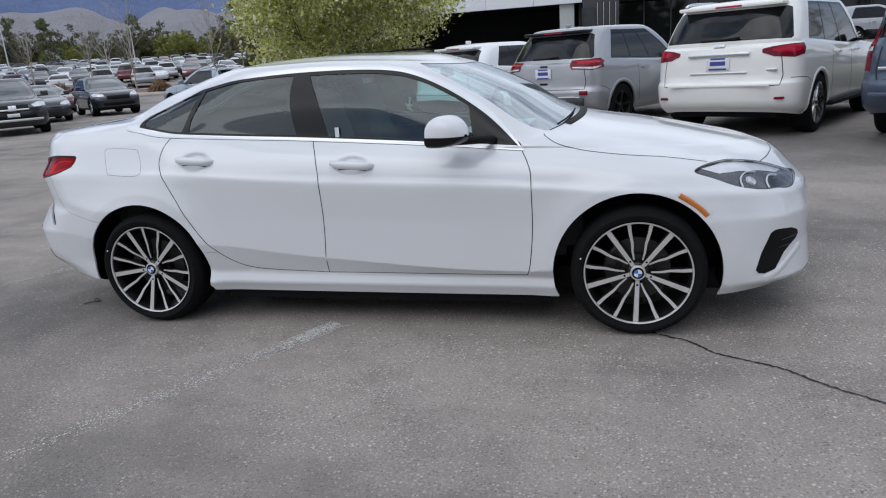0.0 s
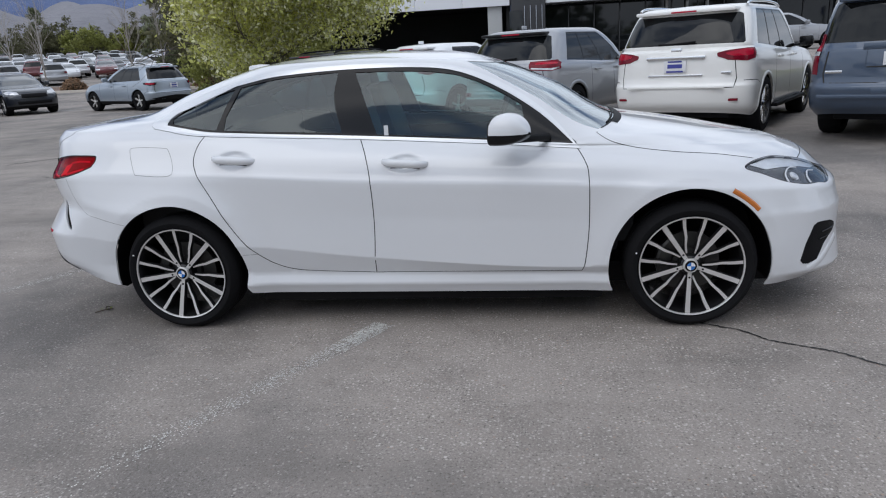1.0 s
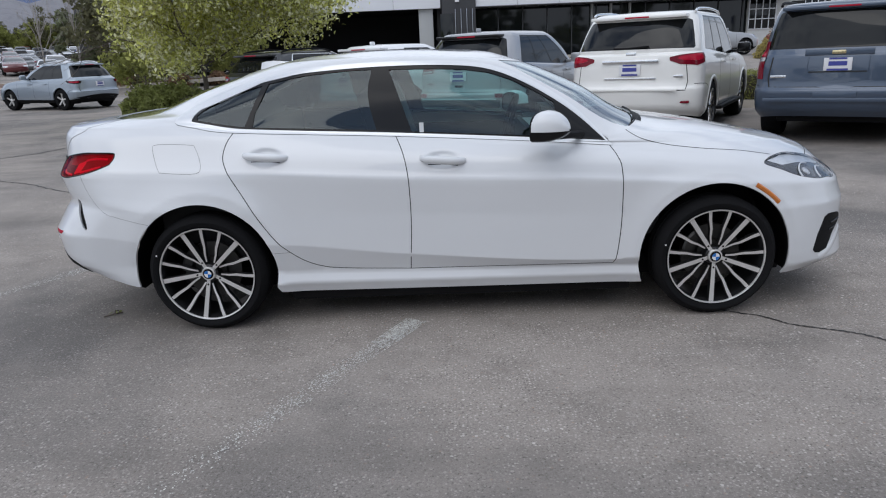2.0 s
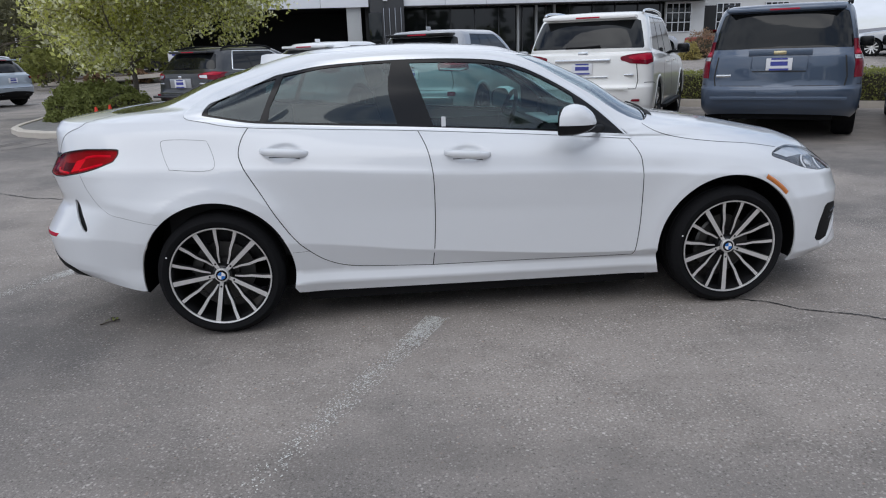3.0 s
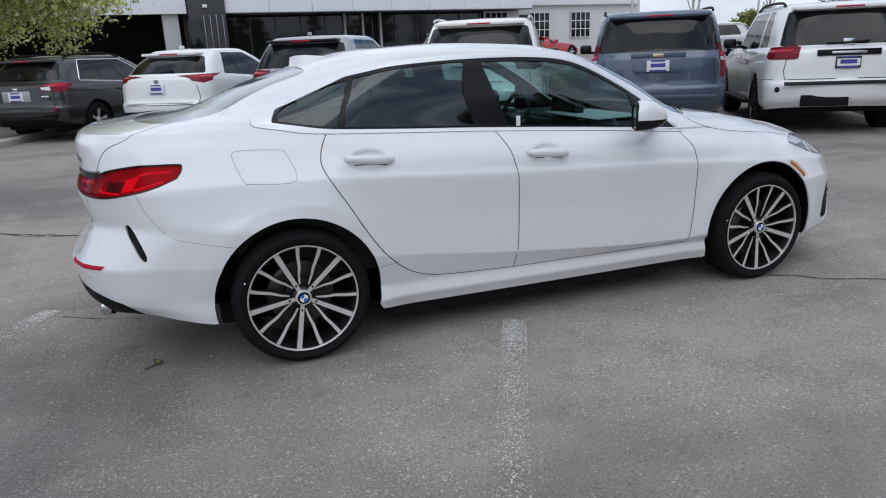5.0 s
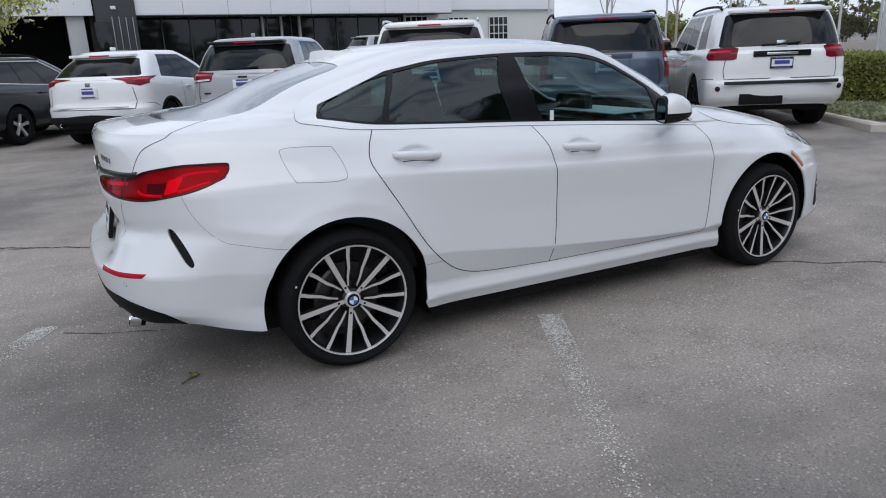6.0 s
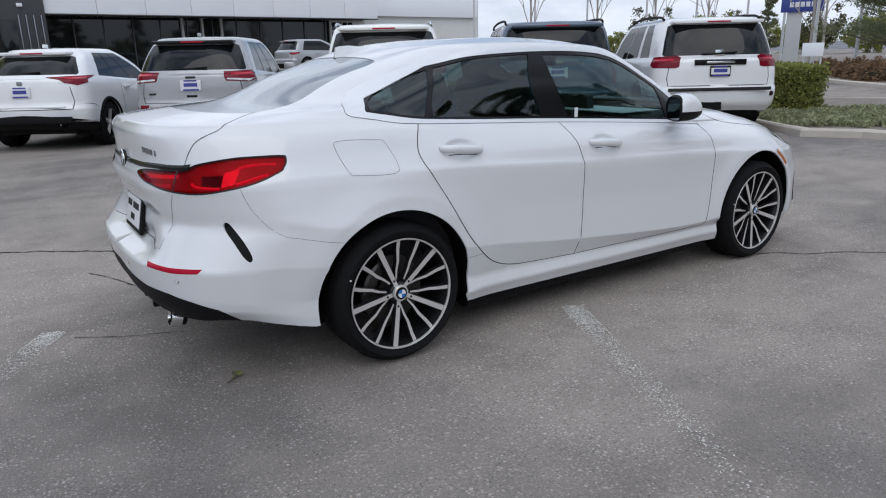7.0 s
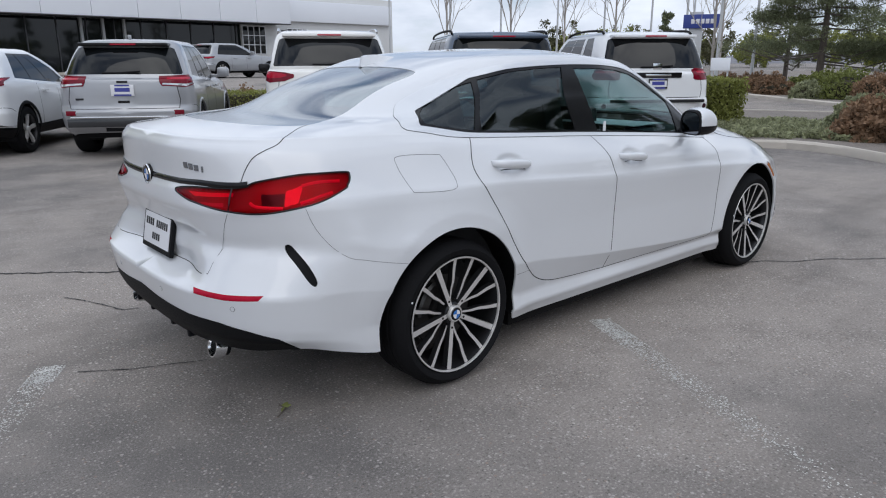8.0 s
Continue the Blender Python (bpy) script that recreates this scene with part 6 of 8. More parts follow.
    for (nm, y, z, bw, bh, bd, m_) in opts.get("tail_boxes", ()):
        px = float(s.lift(s.tail([(-abs(y), z)], k[0], k[9], 0.2))[0][0][0])
        part(nm, boxes((px - bd / 2 + 0.012, y, z, bd + 0.02, bw, bh), bevel=min(bh, bd) * 0.3), m_, car)
    # gate outline
    gz0, gz1, gy = opts.get("gate", (0.62, dims["belt_r"] - 0.06, w * 0.78))
    g = s.tail(dense([(0.0, gz0), (-gy, gz0), (-gy - 0.02, gz0 + 0.12), (-gy + 0.02, gz1)], 0.08, False), k[1], k[8], 0.22)
    for sd in "rl":
        strip("gate_gap", s, g, opts.get("gate_w", 0.012), 0.001, M_SEAM, car, "", sd, False, 0.0005)
    if opts.get("spoiler"):
        bm = bmesh.new()
        rx = t + dims["roof_r"]
        box(bm, rx + 0.03, 0, H - 0.1, 0.26, dims["roof_w"] * 1.8, 0.05, 0.02)
        sp = part("roof_spoiler", bm, opts["spoiler"], car)
        part("high_brake_lamp", boxes((rx - 0.1, 0, H - 0.1, 0.02, 0.36, 0.022), bevel=0.005), M_TAIL_HOT, sp)
    if opts.get("wiper"):
        q = s.lift(s.tail([(0.0, dims["belt_r"] + 0.12)], k[6], k[9], 0.05))[0][0]
        bm = bmesh.new()
        z = dims["belt_r"] + 0.07
        tube(bm, [(float(q[0]) - 0.05, -0.25, z + 0.02), (float(q[0]) - 0.03, 0.05, z), (float(q[0]) - 0.03, 0.28, z)], 0.014, 6)
        part("wiper", bm, M_BLACK, car)
    if opts.get("fin"):
        bm = bmesh.new()
        x = t + dims["roof_r"] + 0.35
        box(bm, x, 0, H + 0.02, 0.14, 0.03, 0.06, 0.012)
        part("roof_fin", bm, paint_mat, car)
    part("underbody", boxes((0, 0, dims["z0"] + 0.06, L - 0.7, W - 0.62, 0.16), (mid_x(ax_r, ax_f), 0, dims["z0"] + 0.06, ax_f - ax_r - 2 * R - 0.2, W - 0.3, 0.14), bevel=0.03), M_BLACK, car)
    return car


def mid_x(a, b):
    return (a + b) / 2


HEAD = math.degrees(math.atan2(0.835, 0.55))


def parked(rear, L, heading=HEAD):
    """The pose of a car of length L whose tail's middle stands at rear."""
    a = radians(heading)
    x, y = rear[0] + math.cos(a) * L / 2, rear[1] + math.sin(a) * L / 2
    return pose(x, y, float(ground_z(x, y)), 0, 0, heading)


def row_of_cars():
    d = dict(L=5.70, W=2.04, H=1.86, z0=0.30, belt_r=1.20, belt_f=1.17, nose=1.05, cowl_x=1.05, cowl_z=1.24, screen_x=0.35, glass_r=0.10, roof_r=0.22, roof_w=0.80)
    vehicle("large_suv", "slate blue full-size SUV with black roof rails parked in a bay", "car", parked((4.90, 4.80), 5.70), M_BLUE, d, (-1.62, 1.68, 0.40, 0.27, 0.27, 6, M_ALLOY),
            [(0.148, 0.87), (0.222, 0.87), (0.222, 1.36), (0.165, 1.36), (0.150, 1.1)],
            dict(group="cars in the row", mirror_mat=M_GLOSS, plate_z=1.05, rails=M_BLACK, spoiler=M_BLUE, lamp_white=[(0.150, 1.10), (0.222, 1.10), (0.222, 1.15), (0.150, 1.15)], rear_u=0.155, rear_top=0.07, step=True,
                 tail_boxes=[("pull_bar", 0, 1.20, 0.78, 0.075, 0.03, M_BLUE), ("badge", 0, 1.2, 0.16, 0.05, 0.04, mat("gold_badge", (0.66, 0.56, 0.34), 0.22, 0.95)), ("gate_recess", 0, 0.955, 0.66, 0.015, 0.01, M_SEAM), ("recess_side", 0.345, 1.06, 0.012, 0.2, 0.008, M_BLUE), ("recess_side", -0.345, 1.06, 0.012, 0.2, 0.008, M_BLUE), ("model_mark", 0.66, 0.90, 0.26, 0.035, 0.012, M_CHROME), ("bumper_step", 0, 0.66, 0.5, 0.09, 0.02, M_BLUE), ("bumper_step", 0, 0.60, 1.7, 0.05, 0.03, M_BLUE)],
                 gate=(0.76, 1.15, 0.80), gate_w=0.022))
    d = dict(L=5.30, W=2.03, H=1.88, z0=0.30, belt_r=1.27, belt_f=1.15, nose=1.02, cowl_x=1.1, cowl_z=1.22, screen_x=0.30, glass_r=0.12, roof_r=0.42, roof_w=0.79, square=2.9, tail_lean=0.2)
    vehicle("luxury_suv", "pearl white full-size SUV with chrome wheels parked in a bay", "car", parked((2.60, 6.22), 5.30, HEAD + 3.5), M_PEARL, d, (-1.52, 1.55, 0.41, 0.29, 0.27, 9, M_CHROME),
            [(0.57, 1.15), (0.70, 1.10), (0.17, 1.075), (0.222, 1.11), (0.236, 1.18), (0.228, 1.245), (0.18, 1.245), (0.70, 1.225), (0.58, 1.195)],
            dict(group="cars in the row", mirror_mat=M_GLOSS, plate_z=1.03, rails=M_CHROME, spoiler=M_PEARL, rear_u=0.165, rear_top=0.10, step=True, arch_trim=M_PEARL,
                 tail_boxes=[("chrome_bar", 0, 1.15, 0.84, 0.05, 0.03, M_CHROME), ("lower_bar", 0, 0.905, 0.78, 0.025, 0.015, M_CHROME), ("badge", 0, 1.25, 0.15, 0.07, 0.02, M_CHROME), ("model_mark", -0.66, 0.93, 0.2, 0.035, 0.01, M_CHROME), ("gate_step", 0, 0.74, 1.4, 0.03, 0.02, M_PEARL)],
                 reflectors=[(0.78, 0.56, 0.16, 0.035)], gate=(0.73, 1.18, 0.80), wiper=True))
    d = dict(L=4.82, W=1.94, H=1.74, z0=0.29, belt_r=1.16, belt_f=1.08, nose=0.95, cowl_x=0.95, cowl_z=1.13, screen_x=0.15, glass_r=0.13, roof_r=0.44, roof_w=0.70, square=3.1, tail_lean=0.15)
    vehicle("mid_suv", "silver mid-size SUV with dark wheels parked in a bay", "car", parked((0.05, 7.88), 4.82, HEAD + 2), M_SILVER, d, (-1.44, 1.47, 0.38, 0.255, 0.26, 5, M_DARK_ALLOY),
            [(0.53, 1.10), (0.55, 1.045), (0.16, 1.02), (0.228, 1.06), (0.236, 1.15), (0.215, 1.20), (0.54, 1.185)],
            dict(group="cars in the row", plate_z=0.985, spoiler=M_GLOSS, lamp_white=[(0.56, 1.062), (0.16, 1.035), (0.215, 1.065), (0.215, 1.085), (0.16, 1.065), (0.57, 1.085)], rear_u=0.16, rear_top=0.09, arch_trim=M_SILVER, fin=True, wiper=True,
                 tail_boxes=[("maker_mark", 0, 1.105, 0.15, 0.032, 0.012, M_PRINT), ("gate_grip", 0, 0.82, 0.16, 0.035, 0.012, M_GLOSS), ("model_mark", 0.60, 0.86, 0.14, 0.028, 0.01, M_PRINT), ("bumper_bar", 0, 0.60, 1.5, 0.022, 0.02, M_CHROME), ("bumper_pad", 0, 0.52, 1.6, 0.12, 0.02, M_GRAPHITE), ("hitch_cover", 0.0, 0.43, 0.6, 0.08, 0.01, M_BLACK)],
                 reflectors=[(0.74, 0.66, 0.17, 0.07)], gate=(0.72, 1.08, 0.76)))
    d = dict(L=4.64, W=1.87, H=1.62, z0=0.27, belt_r=1.14, belt_f=1.03, nose=0.90, cowl_x=0.95, cowl_z=1.07, screen_x=0.10, glass_r=0.20, roof_r=0.62, roof_w=0.62, square=2.7, tail_lean=0.25)
    vehicle("crossover", "white compact crossover with black lower bumper parked in a bay", "car", parked((-2.18, 9.34), 4.64), M_FLEET, d, (-1.33, 1.33, 0.365, 0.245, 0.24, 5, M_ALLOY),
            [(0.38, 1.15), (0.66, 1.06), (0.16, 1.02), (0.222, 1.06), (0.268, 1.17), (0.2, 1.165), (0.66, 1.16)],
            dict(group="cars in the row", plate_z=0.93, spoiler=M_FLEET, cladding=0.46, arch_trim=M_BLACK, rear_u=0.155, rear_top=0.12, fin=True, wiper=True, exhaust=True,
                 panes=[(0.315, 0.45), (0.46, 0.60), (0.61, 0.77)], tail_boxes=[("badge", 0, 1.065, 0.08, 0.06, 0.015, M_BADGE), ("gate_step", 0, 0.70, 1.35, 0.02, 0.02, M_FLEET), ("bumper_bar", 0, 0.50, 1.5, 0.10, 0.03, M_BLACK)], gate=(0.66, 1.0, 0.74)))
    d = dict(L=4.82, W=1.84, H=1.60, z0=0.27, belt_r=1.10, belt_f=1.0, nose=0.88, cowl_x=0.98, cowl_z=1.05, screen_x=0.15, glass_r=0.15, roof_r=0.42, roof_w=0.64, square=3.0, tail_lean=0.15)
    vehicle("estate_car", "graphite grey estate car with roof rails parked in a bay", "car", parked((-4.66, 10.97), 4.82), M_GRAPHITE, d, (-1.37, 1.38, 0.35, 0.225, 0.23, 5, M_ALLOY),
            [(0.50, 1.04), (0.53, 0.97), (0.165, 0.93), (0.225, 0.97), (0.25, 1.08), (0.15, 1.11)],
            dict(group="cars in the row", trim=M_CHROME, plate_z=0.865, rails=M_BLACK, spoiler=M_GRAPHITE, cladding=0.36, lamp_white=[(0.53, 1.03), (0.55, 0.985), (0.70, 0.97), (0.70, 1.04)], rear_u=0.155, rear_top=0.09, wiper=True,
                 tail_boxes=[("badge", 0, 1.0, 0.1, 0.055, 0.015, M_CHROME), ("gate_recess", 0, 0.875, 0.62, 0.19, 0.008, M_SILVER), ("model_mark", -0.56, 0.865, 0.24, 0.03, 0.01, M_CHROME), ("maker_mark", 0.58, 0.87, 0.16, 0.025, 0.01, M_CHROME), ("bumper_bar", 0, 0.60, 1.66, 0.05, 0.03, M_GRAPHITE), ("bumper_lip", 0, 0.47, 1.6, 0.06, 0.03, M_BLACK)],
                 reflectors=[(0.74, 0.62, 0.13, 0.08)], gate=(0.66, 1.0, 0.72)))
    d = dict(L=5.20, W=2.03, H=1.87, z0=0.33, belt_r=1.21, belt_f=1.18, nose=1.06, cowl_x=1.05, cowl_z=1.26, screen_x=0.25, glass_r=0.10, roof_r=0.34, roof_w=0.78, square=3.1, tail_lean=0.1)
    vehicle("family_suv", "white full-size SUV with black wheels parked in a bay", "car", parked((6.97, 3.34), 5.20, HEAD - 1), M_FLEET, d, (-1.45, 1.63, 0.41, 0.26, 0.28, 6, M_DARK_ALLOY),
            [(0.64, 1.09), (0.70, 1.075), (0.205, 1.08), (0.23, 1.12), (0.23, 1.24), (0.70, 1.265), (0.64, 1.24)],
            dict(group="cars in the row", mirror_mat=M_GLOSS, plate_z=1.02, frame_mat=M_PRINT, surround_mat=M_FLEET, surround_label="white window frame", panes=[(0.285, 0.392), (0.430, 0.577), (0.583, 0.765)], rails=M_BLACK, spoiler=M_FLEET, rear_u=0.155, rear_top=0.07, step=True, wiper=True,
                 tail_boxes=[("name_bar", 0, 1.155, 0.80, 0.085, 0.02, M_GLOSS), ("name_mark", 0, 1.155, 0.44, 0.035, 0.032, M_CHROME), ("badge", 0, 1.29, 0.15, 0.10, 0.015, M_CHROME), ("bumper_pad", 0, 0.745, 1.6, 0.05, 0.03, M_PRINT), ("hitch_cover", 0.25, 0.50, 0.62, 0.16, 0.02, M_BLACK)],
                 round_reflectors=[(0.86, 0.66, 0.04)], gate=(0.80, 1.18, 0.78)))


SEDAN = dict(L=4.7, W=1.84, H=1.44, z0=0.22, belt_r=0.98, belt_f=0.93, nose=0.76, cowl_x=0.95, cowl_z=0.97, screen_x=0.15, glass_r=0.55, roof_r=1.35, roof_w=0.58, square=2.6, tail_lean=0.6)
SUV = dict(L=4.68, W=1.89, H=1.62, z0=0.26, belt_r=1.06, belt_f=1.03, nose=0.92, cowl_x=0.9, cowl_z=1.08, screen_x=0.05, glass_r=0.18, roof_r=0.5, roof_w=0.64, square=2.8, tail_lean=0.2)
LOW_LAMP = [(0.12, 0.93), (0.12, 0.82), (0.17, 0.80), (0.235, 0.84), (0.24, 0.93)]
MID_LAMP = [(0.10, 0.98), (0.11, 0.90), (0.17, 0.88), (0.24, 0.93), (0.25, 1.0)]
HEADLAMP = [(0.80, 0.74), (0.82, 0.68), (0.90, 0.64), (0.93, 0.66), (0.92, 0.74), (0.86, 0.80)]


def at_ground(x, y, heading):
    return pose(x, y, float(ground_z(x, y)), 0, 0, heading)


def scattered_cars():
    wh = (-1.4, 1.42, 0.36, 0.24, 0.24, 5, M_ALLOY)
    hl = [(u, z + 0.14) for u, z in HEADLAMP]
    vehicle("compact_suv", "pale blue-grey compact SUV standing on the lane", "car", at_ground(-14.6, 21.2, 155), M_ICE, SUV, wh, MID_LAMP,
            dict(cladding=0.40, rails=M_CHROME, spoiler=M_ICE, wiper=True, lamp_mat=M_LAMP_DARK, plate_z=0.86, head=hl))
    vehicle("sport_crossover", "silver sporty crossover on the pad by the showroom", "car", at_ground(12.2, 30.2, 12), M_SILVER, SUV, (-1.4, 1.42, 0.37, 0.27, 0.26, 10, M_ALLOY), MID_LAMP,
            dict(cladding=0.36, spoiler=M_SILVER, head=hl))
    vehicle("silver_crossover", "silver crossover parked at the edge of the pad", "car", at_ground(22.1, 23.95, 143), M_SILVER, SUV, (-1.4, 1.42, 0.37, 0.27, 0.26, 10, M_ALLOY), MID_LAMP,
            dict(cladding=0.34, rails=M_CHROME, head=hl))
    conv = dict(SEDAN, L=4.4, W=1.9, H=1.28, belt_r=0.90, belt_f=0.86, nose=0.68, cowl_x=0.55, cowl_z=0.9, screen_x=-0.15, glass_r=1.1, roof_r=1.7, roof_w=0.52)
    vehicle("red_roadster", "red low two-seat roadster with a black soft top on the pad", "car", at_ground(18.6, 33.4, 15), M_RED, conv, (-1.28, 1.35, 0.34, 0.25, 0.26, 5, M_ALLOY), LOW_LAMP, dict(panes=[(0.42, 0.74)], head=HEADLAMP, doors=(-0.5, 0.6), handles=(-0.35,), mirror_mat=M_RED))
    vehicle("parked_suv", "dark grey SUV with a chrome grille, nose to the lane", "car", at_ground(-17.5, 14.2, -42), M_GRAPHITE, dict(SUV, H=1.70, nose=1.0), (-1.4, 1.42, 0.37, 0.25, 0.25, 5, M_ALLOY), MID_LAMP,
            dict(cladding=0.42, rails=M_CHROME, head=[(0.80, 0.93), (0.84, 0.82), (0.92, 0.80), (0.93, 0.88), (0.88, 0.95)], clad_mat=M_GRAPHITE, nose=[("grille", 0, 0.42, 0.70, 0.90, M_GLOSS), ("grille_bar", 0, 0.42, 0.82, 0.87, M_LAMP_SILVER), ("grille_bar", 0, 0.42, 0.73, 0.78, M_LAMP_SILVER), ("badge_bar", 0, 0.10, 0.72, 0.88, M_LAMP_SILVER), ("bumper_trim", 0, 0.75, 0.42, 0.49, M_LAMP_SILVER), ("plate_bar", 0, 0.16, 0.55, 0.65, M_PLATE), ("bumper_mouth", 0, 0.6, 0.5, 0.6, M_BLACK)]))
    vehicle("parked_saloon", "dark navy saloon parked beside the lane", "car", at_ground(-21.3, 19.4, -40), M_NAVY, SEDAN, (-1.4, 1.42, 0.34, 0.23, 0.23, 5, M_ALLOY), LOW_LAMP, dict(head=HEADLAMP))
    vehicle("black_suv", "black mid-size SUV parked beside the lane", "car", at_ground(-20.5, 22.3, -38), M_NAVY, SUV, (-1.4, 1.42, 0.38, 0.27, 0.26, 5, M_ALLOY), MID_LAMP, dict(head=hl, cladding=0.36, nose=[("grille", 0, 0.45, 0.66, 0.82, M_BLACK), ("bumper_mouth", 0, 0.6, 0.42, 0.54, M_BLACK)]))
    vehicle("maroon_saloon", "maroon saloon parked beside the lane", "car", at_ground(-27.0, 26.0, -30), paint("maroon_paint", (0.12, 0.015, 0.02), 0.3), SEDAN, (-1.4, 1.42, 0.34, 0.23, 0.23, 5, M_ALLOY), LOW_LAMP, dict(head=HEADLAMP))


def lot_car(name, paint_mat, dims, label):
    """A plainer parked car for the far lot."""
    s = Shell(vehicle_loops(**dims), 120)
    k, P = s.k, s.per
    reg = [("glass", np.array(dense([(P * 0.28, k[7] + 0.02), (P * 0.77, k[7] + 0.02), (P * 0.755, k[9] - 0.06), (P * 0.29, k[9] - 0.06)], 0.2))),
           ("rear", np.array(dense([(-0.05, k[7] + 0.02), (P * 0.165, k[7] + 0.02), (P * 0.15, k[9] - 0.06), (-0.05, k[9] - 0.06)], 0.2))),
           ("front", np.array(dense([(P * 0.845, k[7] + 0.02), (P * 1.03, k[7] + 0.02), (P * 1.03, k[9] - 0.04), (P * 0.86, k[9] - 0.04)], 0.2)))]
    for u0, u1, z0, z1, nm in ((0.12, 0.235, 0.84, 0.96, "lamp"), (0.81, 0.92, 0.66, 0.78, "head")):
        reg.append((nm, np.array(dense([up_to(s, u, z, 1, 7) for u, z in ((u0, z0), (u1, z0), (u1, z1), (u0, z1))], 0.2))))
    uv, piece = cut(s, reg, 0.22, 0.14)
    car = thing(name, label, "car", "cars in the far lot")
    panel("body", s, uv, piece["body"], paint_mat, car, "", "rl", 0.0)
    for nm, n2 in (("glass", "side_windows"), ("rear", "rear_window"), ("front", "windscreen")):
        panel(n2, s, uv, piece[nm], M_WINDSCREEN if nm == "front" else M_PRIVACY, car, "", "rl", 0.0)
    for sd in "rl":
        panel("tail_lamp", s, uv, piece["lamp"], M_TAIL, car, "", sd, 0.0)
        panel("headlamp", s, uv, piece["head"], M_LAMP_WHITE, car, "", sd, 0.0)
    for sg in (-1, 1):
        for hx in (-1.4, 1.4):
            wh = part("wheel", lathe([(0.001, -0.11), (0.2, -0.12), (0.22, -0.09), (0.23, -0.12), (0.33, -0.11), (0.34, 0.1)], 14), M_RUBBER, car)
            wh.matrix_local = pose(hx, sg * (dims["W"] / 2 - 0.1), 0.34, 0, 0, 0 if sg < 0 else 180)
    return car


def far_lot():
    rnd = random.Random(5)
    kinds = []
    for nm, m_, col in (("white", M_WHITE, "white"), ("silver", M_SILVER, "silver"), ("graphite", M_GRAPHITE, "dark grey"), ("navy", M_NAVY, "dark blue"), ("red", paint("dull_red_paint", (0.12, 0.012, 0.016)), "red")):
        kinds.append(lot_car("lot_saloon", m_, SEDAN, col + " saloon parked in the far lot"))
        kinds.append(lot_car("lot_suv", m_, SUV, col + " SUV parked in the far lot"))
    pick = [0, 1, 1, 0, 2, 3, 4, 5, 5, 6, 3, 1, 9, 2, 0, 5]
    used = set()
    for r in range(2, 15):
        for i in range(17):
            if rnd.random() < 0.13:
                continue
            s_, p = 49 + r * (5.0 + 0.12 * r) + (r % 2) * 1.6, (i - 8) * 2.7 + (r % 3) * 0.8
            if r < 3 and abs(p) > 18:
                continue
            # rows run across the line of sight from the coupe to the hill
            x, y = -0.60 * s_ + 0.80 * p * (1 + 0.06 * r), 0.80 * s_ + 0.60 * p * (1 + 0.06 * r)
            if x > -14:
                continue
            j = pick[rnd.randrange(len(pick))]
            m = at_ground(x, y, (-53 if r % 2 else 127) + rnd.uniform(-3, 3))
            if j not in used:
                kinds[j].matrix_world = m
                used.add(j)
            else:
                copy_thing(kinds[j], m)
    for j, c in enumerate(kinds):
        if j not in used:
            c.matrix_world = at_ground(-40 - 3 * j, 52, 127)


row_of_cars()
scattered_cars()
far_lot()


# ---- ground ----
def build_ground():
    g = lambda a: np.unique(np.concatenate([np.linspace(-a, -60, 30), np.linspace(-60, 60, 121), np.linspace(60, a, 30)]))
    xs = g(2500)
    ys = g(2500)
    gx, gy = np.meshgrid(xs, ys, indexing="ij")
    gz = ground_z(gx, gy)
    v = np.stack([gx, gy, gz], -1).reshape(-1, 3)
    n = len(ys)
    f = [(i * n + j, (i + 1) * n + j, (i + 1) * n + j + 1, i * n + j + 1) for i in range(len(xs) - 1) for j in range(n - 1)]
    tagged(new("ground", mesh_of("ground", v, f, M_ASPHALT)), "worn grey asphalt car park with stains", "ground", kind="structure")


build_ground()


# ---- plants ----
def leaf_mat(name, color, spread=0.35):
    m = mat(name, color, 0.55, island=spread, grain=(1.2, 0.2), spec=0.25)
    nt = m.node_tree
    b, out = nt.nodes["Principled BSDF"], nt.nodes["Material Output"]
    tl, mx = nt.nodes.new("ShaderNodeBsdfTranslucent"), nt.nodes.new("ShaderNodeMixShader")
    mx.inputs[0].default_value = 0.42
    nt.links.new(b.inputs["Base Color"].links[0].from_socket, tl.inputs["Color"])
    nt.links.new(b.outputs[0], mx.inputs[1])
    nt.links.new(tl.outputs[0], mx.inputs[2])
    nt.links.new(mx.outputs[0], out.inputs["Surface"])
    return m


M_LEAF = leaf_mat("spring_leaf", (0.56, 0.57, 0.19), 0.55)
M_LEAF2 = leaf_mat("pale_leaf", (0.80, 0.79, 0.55), 0.45)
M_PINE = leaf_mat("pine_needle", (0.19, 0.21, 0.12))
M_SHRUB = leaf_mat("shrub_leaf", (0.22, 0.245, 0.078))
M_OCHRE = leaf_mat("ochre_leaf", (0.42, 0.35, 0.13))
M_FAR = leaf_mat("far_leaf", (0.125, 0.122, 0.065))
M_HEDGE = leaf_mat("hedge_leaf", (0.27, 0.285, 0.085))
M_RUSSET = leaf_mat("russet_leaf", (0.31, 0.20, 0.125))
M_COVER = leaf_mat("ground_cover_leaf", (0.32, 0.335, 0.20))
M_BARK = mat("bark", (0.12, 0.1, 0.085), 0.9, grain=(9, 0.35), bump=(40, 0.01))
M_PALE_BARK = mat("pale_bark", (0.36, 0.33, 0.3), 0.9, grain=(9, 0.25), bump=(40, 0.01))
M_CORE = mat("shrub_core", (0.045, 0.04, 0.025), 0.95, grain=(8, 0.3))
M_SOIL = mat("mulch", (0.24, 0.21, 0.185), 0.95, grain=(14, 0.45), bump=(45, 0.03))
